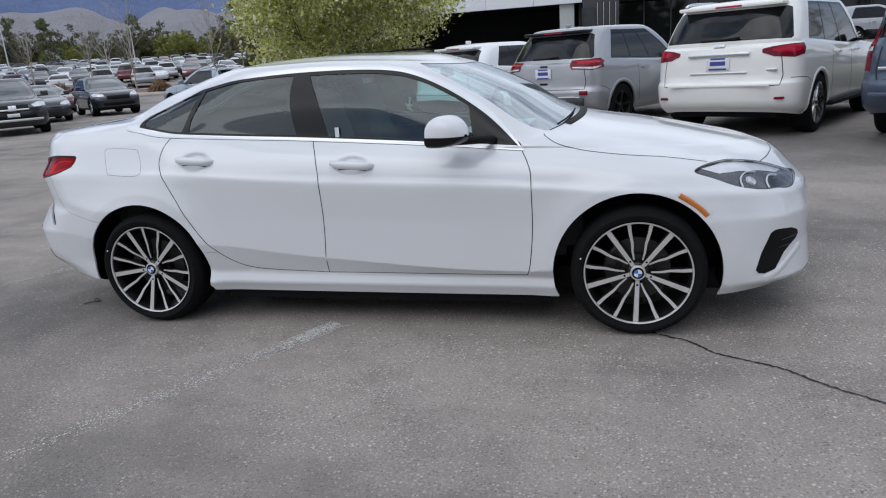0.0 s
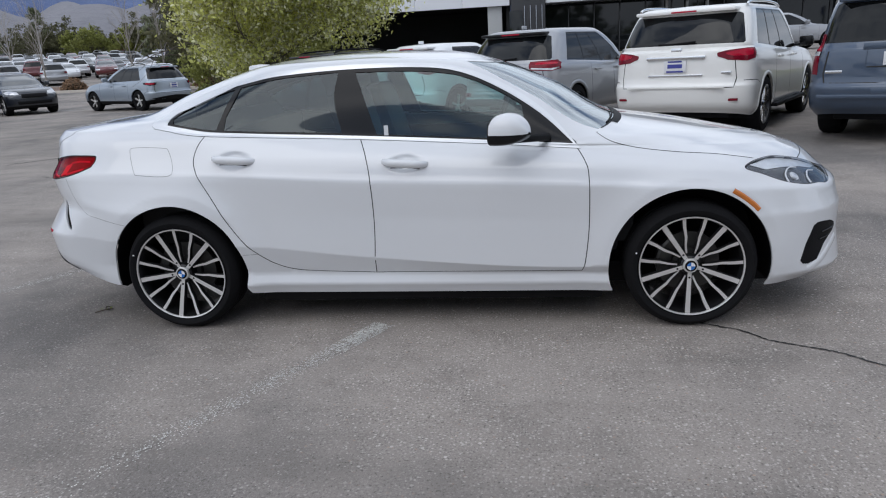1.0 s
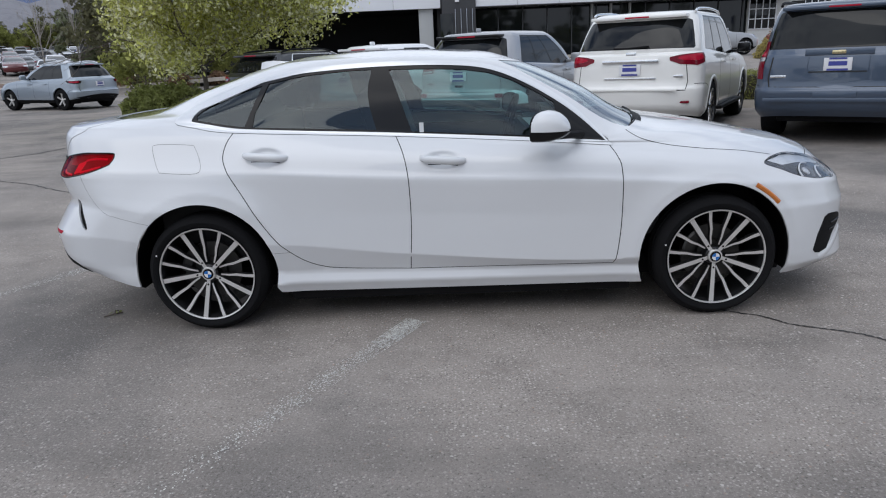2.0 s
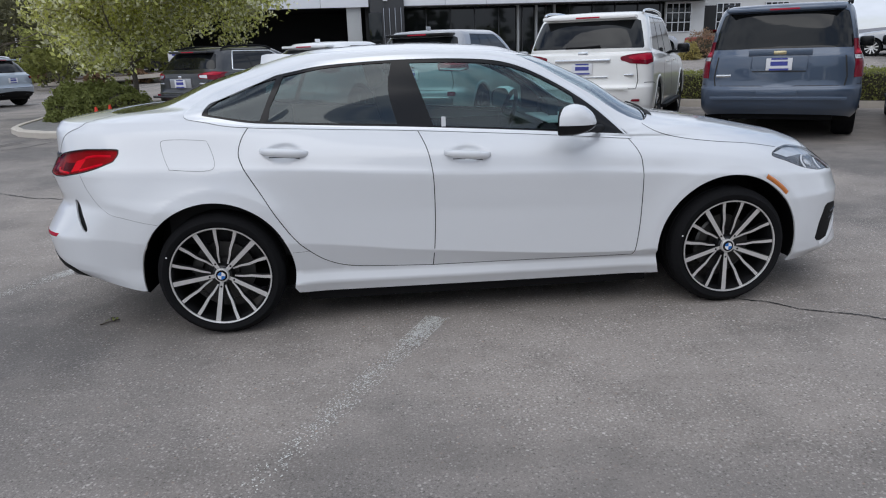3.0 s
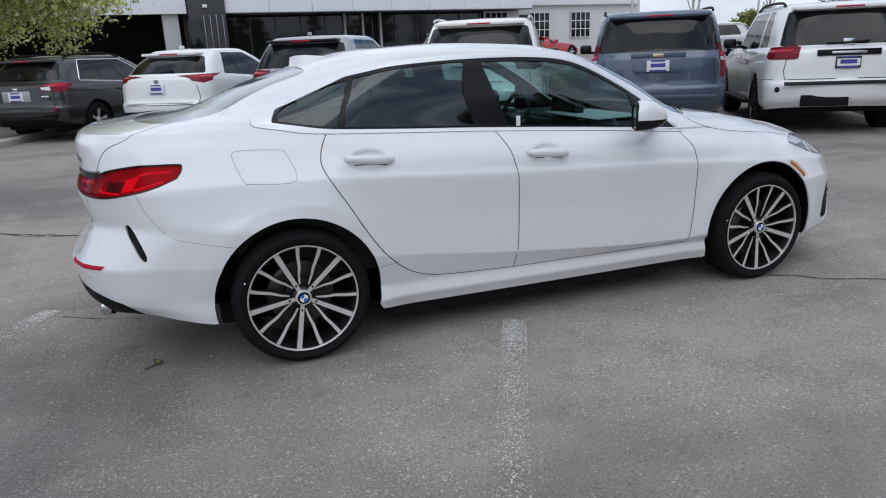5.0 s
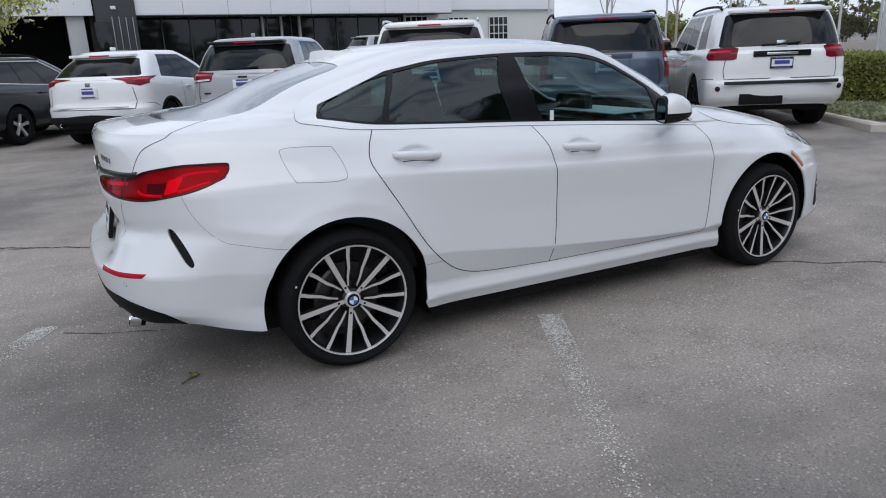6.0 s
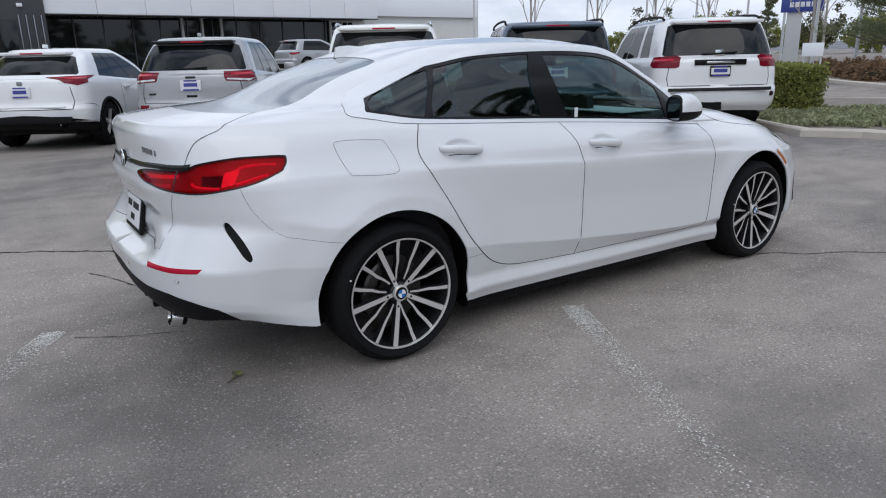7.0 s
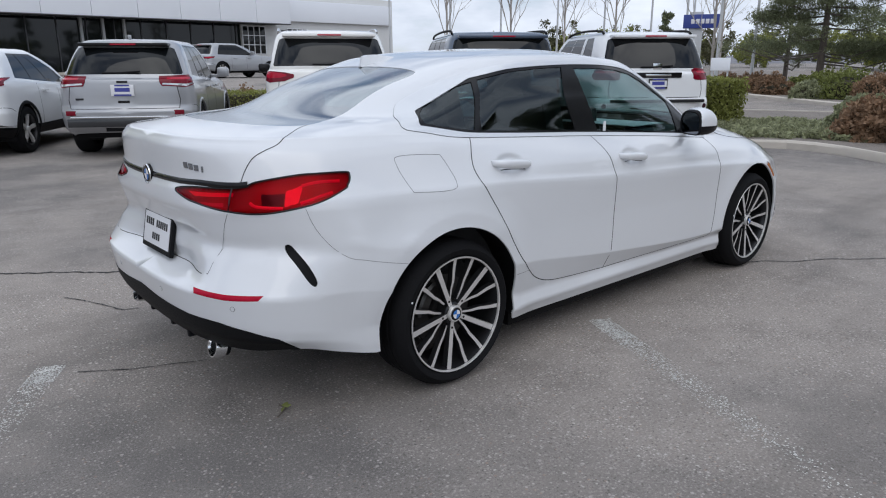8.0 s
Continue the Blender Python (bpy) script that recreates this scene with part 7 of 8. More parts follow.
M_GRAVEL = mat("grey_gravel", (0.27, 0.26, 0.25), 0.95, grain=(28, 0.5), bump=(60, 0.03))
M_BANK = mat("brown_bank", (0.20, 0.135, 0.105), 0.95, grain=(5, 0.4), bump=(30, 0.04))


def leaves(name, centres, size, material, parent=None, label="", rng=None, long=1.7, up=0.0):
    """Many small bent leaves, one at each centre, as one mesh."""
    c = np.asarray(centres, float)
    n = len(c)
    rng = rng or np.random.default_rng(3)
    d = rng.normal(size=(n, 3))
    d[:, 2] += up
    d /= np.linalg.norm(d, axis=1, keepdims=True)
    e = np.cross(d, rng.normal(size=(n, 3)))
    e /= np.maximum(np.linalg.norm(e, axis=1, keepdims=True), 1e-6)
    nn = np.cross(d, e)
    sz = size * rng.uniform(0.6, 1.35, (n, 1))
    v = np.stack([c - d * sz * long * 0.5, c + e * sz * 0.45 + nn * sz * 0.15, c + d * sz * long * 0.5, c - e * sz * 0.45 + nn * sz * 0.15], 1).reshape(-1, 3)
    b = np.arange(n)[:, None] * 4
    f = np.concatenate([b + [0, 1, 2], b + [0, 2, 3]], 0)
    me = mesh_of(name, v, f, material, smooth=False)
    return mpart(name, me, parent, label)


def limbs(bm, base, direction, length, radius, depth, rng, tips, spread=0.6, sides=6, kids=3):
    p, d = Vector(base), Vector(direction).normalized()
    pts = [p.copy()]
    for i in range(4):
        d = (d + Vector(rng.normal(size=3)) * 0.12 + Vector((0, 0, 0.05))).normalized()
        p = p + d * length / 4
        pts.append(p.copy())
    tube(bm, pts, radius, sides, 0.6)
    if depth == 0:
        tips.append(p.copy())
        return
    for i in range(kids):
        a = Vector(rng.normal(size=3))
        a = (a - d * a.dot(d)).normalized()
        q = pts[2 + (i % 3)]
        limbs(bm, q, d + a * spread * rng.uniform(0.7, 1.5), length * rng.uniform(0.55, 0.8), radius * 0.52, depth - 1, rng, tips, spread, max(4, sides - 1), kids)


def broad_tree(name, label, at, height, crown, stem, n, size, seed, leaf, leaf2=None, squash=0.8, low=0.0, trim=None):
    """A tree: tapered trunk with limbs and a ragged crown of small leaves in clumps."""
    rng = np.random.default_rng(seed)
    t = thing(name, label, "tree", at=at)
    bm = bmesh.new()
    tips = []
    tube(bm, [(0, 0, 0), (0.04, 0.02, stem * 0.5), (0.0, 0.05, stem), (0.1, 0, stem + (height - stem) * 0.45)], 0.035 * height ** 0.75 * 0.55, 10, 0.45)
    for i in range(7):
        a = i * 2.4 + rng.uniform(0, 1)
        limbs(bm, (0.0, 0.03, stem * (0.8 + 0.12 * i)), (math.cos(a), math.sin(a), 0.55), crown * 0.62, 0.0055 * height ** 0.8, 2, rng, tips)
    part("trunk", bm, M_BARK, t, "brown trunk and limbs")
    cz = (height + low) / 2
    k = max(30, min(n // 110, 330))
    q = rng.normal(size=(k, 3))
    q /= np.linalg.norm(q, axis=1, keepdims=True)
    q *= rng.uniform(0.35, 1.0, (k, 1)) ** 0.6
    q *= 1 + 0.22 * np.sin(3 * np.arctan2(q[:, 1], q[:, 0]) + seed)[:, None]
    cl = q * [crown, crown, (height - low) / 2] + [0, 0, cz]
    cl = np.concatenate([cl, [tuple(p) for p in tips if p.z > low]])
    if trim:
        cl = cl[cl[:, 0] * trim[0] + cl[:, 1] * trim[1] < trim[2] + rng.normal(size=len(cl)) * 0.12]
    c = cl[rng.integers(0, len(cl), n)] + rng.normal(size=(n, 3)) * [0.25, 0.25, 0.19] * (crown / 3.2)
    m = int(n * 0.66) if leaf2 else n
    leaves("crown", c[:m], size, leaf, t, "spring green leaves", rng)
    if leaf2:
        leaves("blossom", c[m:], size, leaf2, t, "paler young leaves", rng)
    return t


def conifer(name, label, at, height, radius, n, seed, leaf=None, fine=0.0032):
    rng = np.random.default_rng(seed)
    t = thing(name, label, "tree", at=at)
    bm = bmesh.new()
    tube(bm, [(0, 0, 0), (0.05, 0, height * 0.5), (0, 0.03, height * 0.95)], 0.02 * height, 8, 0.2)
    k = 46
    hs = rng.uniform(0.14, 0.97, k)
    an = rng.uniform(0, math.tau, k)
    ends = []
    for h, a in zip(hs, an):
        r = radius * (1.12 - h) * rng.uniform(0.75, 1.1)
        e = (math.cos(a) * r, math.sin(a) * r, height * h + 0.1 * r)
        tube(bm, [(0, 0, height * h), (e[0] * 0.5, e[1] * 0.5, height * h - 0.05 * r), e], 0.006 * height, 4, 0.3)
        ends.append(e)
    part("trunk", bm, M_BARK, t, "brown trunk and boughs")
    ends = np.array(ends)
    k2 = max(40, n // 60)
    i = rng.integers(0, k, k2)
    fr = rng.uniform(0.25, 1.05, (k2, 1))
    tuft = ends[i] * [1, 1, 0] * fr + np.stack([np.zeros(k2), np.zeros(k2), ends[i][:, 2]], 1) + rng.normal(size=(k2, 3)) * [0.035, 0.035, 0.02] * height * 0.6
    c = tuft[rng.integers(0, k2, n)] + rng.normal(size=(n, 3)) * [0.022, 0.022, 0.012] * height
    leaves("needles", c, fine * height, leaf or M_PINE, t, "green needles", rng, 5.0 if fine < 0.01 else 2.6, 0.5)
    return t


def bare_tree(name, label, at, height, seed, tight=0.35):
    rng = np.random.default_rng(seed)
    t = thing(name, label, "tree", at=at)
    bm = bmesh.new()
    tips = []
    tube(bm, [(0, 0, 0), (0.03, 0, height * 0.3), (0, 0.04, height * 0.7)], 0.011 * height, 7, 0.5)
    for i in range(9):
        a = i * 2.4
        limbs(bm, (0, 0.02, height * (0.2 + 0.06 * i)), (math.cos(a) * tight, math.sin(a) * tight, 1.0), height * 0.3, 0.0042 * height, 3, rng, tips, 0.42, 4)
    part("trunk", bm, M_PALE_BARK, t)
    return t


def clump(name, label, category, at, sx, sy, sz, n, size, leaf, seed, boxy=0.0, kind=""):
    """A shrub or clipped hedge: a dark core set with leaves."""
    rng = np.random.default_rng(seed)
    t = thing(name, label, category, at=at, kind=kind)
    bm = bmesh.new()
    if boxy:
        box(bm, 0, 0, sz * 0.47, sx * 0.93, sy * 0.93, sz * 0.9, 0.08)
    else:
        bmesh.ops.create_icosphere(bm, subdivisions=3, radius=0.5)
        for v in bm.verts:
            k = 0.74 + 0.14 * noise.noise(v.co * 4 + Vector((seed, 0, 0)))
            v.co = Vector((v.co.x * sx * k, v.co.y * sy * k, max(v.co.z + 0.32, 0.0) * sz * 1.12 * k))
    part("core", bm, M_CORE, t, "solid dark core inside")
    if boxy:
        q = rng.uniform(-0.5, 0.5, (n, 3))
        ax = rng.integers(0, 5, n)
        for a in range(5):
            m = ax == a
            q[m, a // 2 if a < 4 else 2] = (0.5 if a % 2 or a == 4 else -0.5)
        q = q * [sx, sy, sz] + [0, 0, sz / 2] + rng.normal(size=(n, 3)) * 0.03
    else:
        q = rng.normal(size=(n, 3))
        q[:, 2] = np.abs(q[:, 2])
        q /= np.linalg.norm(q, axis=1, keepdims=True)
        lump = np.array([0.9 + 0.28 * noise.noise(Vector(p) * 3.2 + Vector((seed, 5, 0))) for p in q])[:, None]
        q = q * lump * rng.uniform(0.85, 1.06, (n, 1)) * [sx / 2, sy / 2, sz]
    leaves("foliage", q, size, leaf, t, "dense small leaves", rng, 1.6, 0.3)
    return t


def gz(x, y):
    return float(ground_z(x, y))


# ---- islands, kerbs and paint ----
def island(name, pts, material, label, top=0.13, kerb=0.16):
    """A planted island: a raised bed with a concrete kerb round it."""
    p = [Vector((x, y, gz(x, y))) for x, y in pts]
    c = sum(p, Vector()) / len(p)
    t = thing(name, label, "planting island", kind="structure")
    bm = bmesh.new()
    inner = []
    for i, a in enumerate(p):
        d = (c - a)
        d.z = 0
        inner.append(a + d.normalized() * kerb)
    rows = [[v + Vector((0, 0, -0.05)) for v in p], [v + Vector((0, 0, top - 0.03)) for v in p], [a.lerp(b, 0.2) + Vector((0, 0, top)) for a, b in zip(p, inner)], [b + Vector((0, 0, top)) for b in inner], [b + Vector((0, 0, top - 0.05)) for b in inner]]
    vs = [[bm.verts.new(v) for v in r] for r in rows]
    n = len(p)
    for a, b in zip(vs, vs[1:]):
        for i in range(n):
            bm.faces.new((a[i], a[(i + 1) % n], b[(i + 1) % n], b[i]))
    part("kerb", bm, M_CONCRETE, t, "pale concrete kerb", 30)
    bm = bmesh.new()
    bm.faces.new([bm.verts.new(b + Vector((0, 0, top - 0.02))) for b in inner])
    bmesh.ops.triangulate(bm, faces=bm.faces)
    bed = part("bed", bm, material, t)
    return t


def ribbon(name, pts, width, material, label, category, jag=0.0, seed=1, gaps=0.0, lift=0.004, kind=""):
    """A flat stripe on the ground along points, with ragged edges; gaps: share worn away."""
    rng = np.random.default_rng(seed)
    p = np.array(dense([np.array(q, float) for q in pts], 0.016 if jag else 0.03, False))
    t = np.gradient(p, axis=0)
    t /= np.linalg.norm(t, axis=1, keepdims=True)
    s = np.stack([-t[:, 1], t[:, 0]], 1)
    w = width * 0.5 * np.clip(1 + jag * rng.normal(size=(len(p), 2)), 0.15, 2.2)
    off = np.zeros(len(p))
    for i in range(1, len(p) if jag else 1):
        off[i] = 0.86 * off[i - 1] + jag * 0.5 * width * rng.normal()
    a, b = p + s * (w[:, :1] + off[:, None]), p - s * (w[:, 1:] - off[:, None])
    v, f = [], []
    for i in range(len(p) - 1):
        if gaps and rng.random() < gaps:
            continue
        k = len(v)
        for q in (a[i], b[i], b[i + 1], a[i + 1]):
            v.append((q[0], q[1], gz(q[0], q[1]) + lift))
        f.append((k, k + 1, k + 2, k + 3))
    me = mesh_of(name, v, f, material, smooth=False)
    return tagged(new(name, me), label, category, kind=kind or "structure")


def flecks(name, a, b, width, n, seed, label, fade=0.5):
    """The worn remains of a painted line: many small chips of paint, thinner along its way."""
    rng = np.random.default_rng(seed)
    a, b = np.array(a, float), np.array(b, float)
    d = b - a
    L = np.linalg.norm(d)
    d /= L
    s = np.array([-d[1], d[0]])
    v, f = [], []
    for i in range(n):
        u = rng.random()
        if rng.random() > (0.62 if u < 0.13 else (1 - u) ** 1.4 * fade * 0.62):
            continue
        q = a + d * (u * L) + s * width * np.clip(rng.normal() * 0.36, -0.62, 0.62)
        r = rng.uniform(0.0018, 0.0058 if u < 0.2 else 0.0044)
        k = len(v)
        m = 5
        ph = rng.uniform(0, 6)
        for j in range(m):
            an = ph + j * math.tau / m
            rr = r * rng.uniform(0.6, 1.2)
            x, y = q[0] + rr * math.cos(an), q[1] + rr * math.sin(an)
            v.append((x, y, gz(x, y) + 0.0015 + 0.0012 * i / n))
        f.append(tuple(range(k, k + m)))
    return tagged(new(name, mesh_of(name, v, f, M_LINE, smooth=False)), label, "road marking", kind="stuff")


def ground_marks():
    flecks("worn_line", (-0.245, -0.84), (-1.2, -2.75), 0.095, 15000, 4, "worn white bay line on asphalt", 0.5)
    flecks("worn_line", (-2.62, 0.48), (-3.3, -0.7), 0.095, 8000, 6, "worn white bay line on asphalt", 0.5)
    flecks("worn_line", (1.6, 8.0), (-0.9, 4.2), 0.11, 1500, 8, "worn white bay line on asphalt", 0.9)

    def crack(pts, w, seed):
        ribbon("crack", pts, w, M_CRACK, "dark crack in the asphalt", "crack", 0.55, seed)
    crack([(1.25, -0.78), (1.545, -0.928), (1.676, -1.076), (1.80, -1.14), (1.923, -1.223), (2.056, -1.371), (2.204, -1.499), (2.6, -1.86), (3.1, -2.2)], 0.0105, 1)
    crack([(-1.6, 1.62), (-1.965, 1.873), (-2.235, 2.115), (-2.53, 2.311), (-2.95, 2.6), (-3.6, 3.0), (-4.28, 3.293), (-4.788, 3.659), (-5.39, 4.14), (-6.5, 4.8)], 0.016, 2)
    crack([(-2.33, 1.50), (-2.30, 1.444), (-2.237, 1.307), (-2.18, 1.179), (-2.143, 1.045), (-2.059, 1.019)], 0.008, 11)
    crack([(-3.6, 3.05), (-3.408, 2.929), (-3.16, 2.654), (-2.903, 2.515), (-2.75, 2.46)], 0.009, 12)
    crack([(-2.55, 0.33), (-2.45, 0.26), (-2.348, 0.197), (-2.21, 0.136), (-2.05, 0.06)], 0.005, 13)
    crack([(-6.95, 8.75), (-7.18, 8.12), (-7.29, 7.45), (-8.2, 6.2)], 0.04, 5)
    crack([(-7.2, 8.5), (-7.05, 9.16), (-6.69, 9.38)], 0.03, 6)
    crack([(-6.82, 7.72), (-6.56, 8.13), (-6.39, 8.77)], 0.03, 7)
    ribbon("lane_line", [(-30.0, 24.6), (-19.0, 22.6), (-12.0, 21.5)], 0.12, M_LINE, "faded white lane line on the asphalt", "road marking", 0.1, 9)
    # a twig and torn leaf behind the wheel
    t = thing("twig", "dry twig with a torn leaf on the asphalt", "twig", at=pose(-2.02, -0.62, gz(-2.02, -0.62)))
    bm = bmesh.new()
    tube(bm, [(-0.05, -0.03, 0.006), (0, 0, 0.012), (0.03, 0.035, 0.006)], 0.004, 5)
    tube(bm, [(0, 0, 0.012), (-0.01, 0.03, 0.02), (0.0, 0.05, 0.012)], 0.003, 5)
    part("stem", bm, M_BARK, t)
    leaves("torn_leaf", [(0.01, 0.01, 0.02), (-0.015, -0.01, 0.02), (0.02, 0.03, 0.015)], 0.025, M_SHRUB, t)


def cone(x, y, seed):
    t = thing("traffic_cone", "orange traffic cone on the planted island", "traffic cone", "cones on the island", pose(x, y, gz(x, y) + 0.09, 0, 0, seed * 31) @ Matrix.Scale(0.82, 4))
    m = bpy.data.materials.get("cone_orange") or mat("cone_orange", (0.70, 0.045, 0.018), 0.55, grain=(5, 0.15))
    bm = boxes((0, 0, 0.015, 0.3, 0.3, 0.03), bevel=0.01)
    part("base", bm, m, t)
    bm = bmesh.new()
    tube(bm, [(0, 0, 0.03), (0, 0, 0.2), (0, 0, 0.46)], 0.12, 20, 0.22)
    part("body", bm, m, t)


def planting():
    island("island_west", [(-4.35, 12.6), (-4.75, 11.3), (-5.4, 9.6), (-6.0, 9.25), (-6.9, 9.45), (-7.6, 10.0), (-8.1, 10.75), (-8.35, 11.6), (-8.6, 13.1), (-9.0, 15.5), (-8.3, 17.2), (-6.5, 17.7), (-3.2, 17.2)], M_GRAVEL, "planted island with gravel and a concrete kerb")
    for i, (x, y, sx, sz) in enumerate([(-6.5, 12.5, 1.5, 0.84), (-7.15, 12.9, 1.5, 0.88), (-7.75, 13.3, 1.3, 0.84), (-6.95, 11.9, 1.15, 0.74), (-7.5, 12.3, 1.2, 0.78)]):
        clump("shrub", "dense dark green clipped shrub on the island", "shrub", pose(x, y, 0.1, 0, 0, i * 40), sx, sx * 0.95, sz, 5200, 0.05, M_SHRUB, 20 + i)
    clump("shrub", "dark green low shrub beside the tree", "shrub", pose(-5.2, 15.6, 0.1), 2.6, 1.4, 0.85, 4200, 0.055, M_SHRUB, 31)
    cone(-6.38, 10.85, 1)
    cone(-6.32, 11.45, 2)
    broad_tree("broad_tree", "young tree with pale spring-green leaves on the island", pose(-6.75, 14.5, 0.1), 6.6, 3.4, 1.5, 90000, 0.066, 7, M_LEAF, M_LEAF2, low=1.35, trim=(-0.93, -0.37, 1.75))
    # strip along the noses of the row
    d, n = Vector((0.835, -0.55)), Vector((0.55, 0.835))
    o = Vector((0.02, 7.9))
    c = lambda s, h: tuple(o + d * s + n * h)
    island("island_row", [c(-9.5, 5.7), c(8.0, 5.7), c(8.6, 6.0), c(8.6, 7.6), c(8.0, 7.9), c(-9.5, 7.9)], M_SOIL, "planted strip along the parking row with a concrete kerb")
    for i, s_ in enumerate((-7.5, -4.6, -1.6, 1.5, 4.4, 7.0)):
        x, y = c(s_, 6.6)
        clump("hedge", "clipped green hedge along the parking row", "hedge", pose(x, y, gz(x, y) + 0.08, 0, 0, HEAD - 90), 2.5, 0.9, 0.62, 10000, 0.030, M_HEDGE, 50 + i, 1.0)
    for i, (s_, h, r, m_) in enumerate([(2.9, 8.6, 0.9, M_COVER), (4.6, 9.2, 0.75, M_HEDGE), (0.6, 9.0, 1.0, M_RUSSET), (5.6, 8.5, 1.0, M_RUSSET), (-3, 9.2, 0.9, M_COVER)]):
        x, y = c(s_, h)
        clump("shrub", "rounded shrub on the bank by the showroom pad", "shrub", pose(x, y, gz(x, y)), r, r, r * 0.8, 1500, 0.05, m_, 70 + i)
    for i, (x, y, r, h, m_) in enumerate([(12.9, 25.2, 1.0, 0.75, M_OCHRE), (14.0, 26.3, 1.7, 1.25, M_RUSSET), (13.5, 23.2, 0.85, 0.75, M_OCHRE)]):
        clump("shrub", "ochre rounded shrub at the edge of the pad" if m_ is M_OCHRE else "russet rounded shrub at the edge of the pad", "shrub", pose(x, y, gz(x, y)), r, r, h, 2600, 0.05, m_, 170 + i)
    # eastern island
    island("island_east", [(7.86, 2.46), (8.08, 2.1), (8.28, 1.75), (8.26, 1.35), (8.05, 0.8), (7.6, 0.15), (7.1, -0.9), (6.9, -2.5), (9.5, -4.5), (14.0, -3.0), (17.0, 2.0), (15.2, 6.6), (11.5, 7.6), (9.8, 5.4)], M_SOIL, "planted island with ground cover and a concrete kerb")
    clump("hedge", "clipped boxy green hedge beside the white SUV", "hedge", pose(11.34, 5.33, 0.1, 0, 0, HEAD - 90), 1.05, 3.0, 0.9, 9000, 0.05, M_HEDGE, 80, 1.0)
    rng = np.random.default_rng(12)
    q = []
    while len(q) < 15000:
        x, y = rng.uniform(7.6, 12.5), rng.uniform(0.8, 5.8)
        if y > 2.95 - 0.88 * (x - 7.5) + (0.35 if x < 8.7 else -2.0 + 0.9 * (x - 8.7)) and y < 5.9 and x + 0.2 * y < 12.7 and not (x < 9.0 and y < 1.9) and 0.835 * (x - 0.02) - 0.55 * (y - 7.9) > 9.65:
            q.append((x, y, 0.1 + 0.11 * rng.random() * (1 + 0.5 * math.sin(5 * x) * math.cos(4 * y))))
    ob = leaves("ground_cover", q, 0.055, M_COVER, None, "", rng, 2.0, 0.6)
    tagged(ob, "low grey-green ground cover on the island", "ground cover", kind="stuff")
    for i, (x, y, r, z) in enumerate([(9.75, 0.9, 1.5, 0.72), (10.6, 0.2, 1.7, 0.8), (9.2, -0.1, 1.3, 0.65), (10.9, 1.5, 1.3, 0.7), (9.0, -1.4, 1.6, 0.8), (12.0, 0.6, 1.6, 0.8)]):
        clump("shrub", "russet-brown spreading shrub on the island", "shrub", pose(x, y, 0.1, 0, 0, i * 50), r, r, z, 9500, 0.05, M_RUSSET if i != 3 else M_COVER, 90 + i)
    # far side of the street
    island("verge_east", [(30.0, 15.5), (24.6, 10.2), (20.6, 5.56), (19.3, 2.8), (19.0, -6.0), (60.0, -20.0), (75.0, 10.0), (70.0, 40.0), (40.0, 30.0)], M_SOIL, "landscaped verge across the street with a concrete kerb", 0.14, 0.3)
    spots = [(25.2, 9.4, 1.5, M_RUSSET), (22.7, 7.1, 1.2, M_COVER), (23.2, 6.0, 2.0, M_SHRUB), (24.6, 7.3, 1.8, M_SHRUB), (22.5, 4.9, 1.7, M_RUSSET), (24.5, 4.4, 2.2, M_SHRUB), (23.0, 3.2, 1.7, M_RUSSET), (25.5, 2.4, 2.2, M_SHRUB), (22.5, 1.5, 1.8, M_HEDGE), (27.0, 10.8, 1.5, M_RUSSET), (28.5, 12.0, 1.4, M_RUSSET), (30.0, 13.8, 1.5, M_RUSSET), (26.5, 8.8, 1.4, M_SHRUB), (27.5, 5.0, 2.4, M_SHRUB), (23.5, -0.5, 2.0, M_RUSSET)]
    for i, (x, y, r, m_) in enumerate(spots):
        clump("shrub", {M_RUSSET: "russet-brown shrub on the verge", M_COVER: "grey-green shrub on the verge", M_SHRUB: "dark green shrub on the verge", M_HEDGE: "bright green shrub on the verge"}[m_], "shrub", pose(x, y, 0.1, 0, 0, i * 37), r, r, r * 0.55, 2600, 0.07, m_, 120 + i)
    rng = np.random.default_rng(5)
    for i in range(26):
        x, y = 20.4 + rng.uniform(0, 7), 4.6 + rng.uniform(-2.5, 5.0)
        if y > 5.2 + (x - 20.4) * 1.05:
            continue
        r = rng.uniform(0.12, 0.35)
        bm = bmesh.new()
        bmesh.ops.create_icosphere(bm, subdivisions=2, radius=r)
        for v in bm.verts:
            v.co *= 0.8 + 0.35 * noise.noise(v.co * 3 / r + Vector((i, 0, 0)))
            v.co.z *= 0.7
        b = part("boulder", bm, M_GRAVEL, None, "", 40)
        b.matrix_world = pose(x, y, 0.15, 0, 0, i * 40)
        tagged(b, "grey landscaping boulder on the verge", "rock", "boulders on the verge")
    pine = conifer("pine_tree", "broad green pine tree across the street", pose(28.5, 9.0, 0.1), 8.5, 4.0, 55000, 5, None, 0.004)
    conifer("pine_tree", "broad green pine tree across the street", pose(29.0, 4.6, 0.1), 9.5, 4.2, 55000, 6, None, 0.004)
    conifer("pine_tree", "young green pine tree across the street", pose(33.0, 12.3, 0.1), 6.5, 2.6, 14000, 8)
    for i, (x, y, h) in enumerate([(31.0, 15.2, 8.0), (40.0, 27.5, 9.0), (46.0, 37.0, 10.0), (36.0, 34.0, 9.5), (30.5, 35.0, 9.0), (43.0, 21.0, 9.0)]):
        bare_tree("bare_tree", "bare pale-barked tree without leaves", pose(x, y, gz(x, y)), h, 200 + i)
    far = random.Random(9)
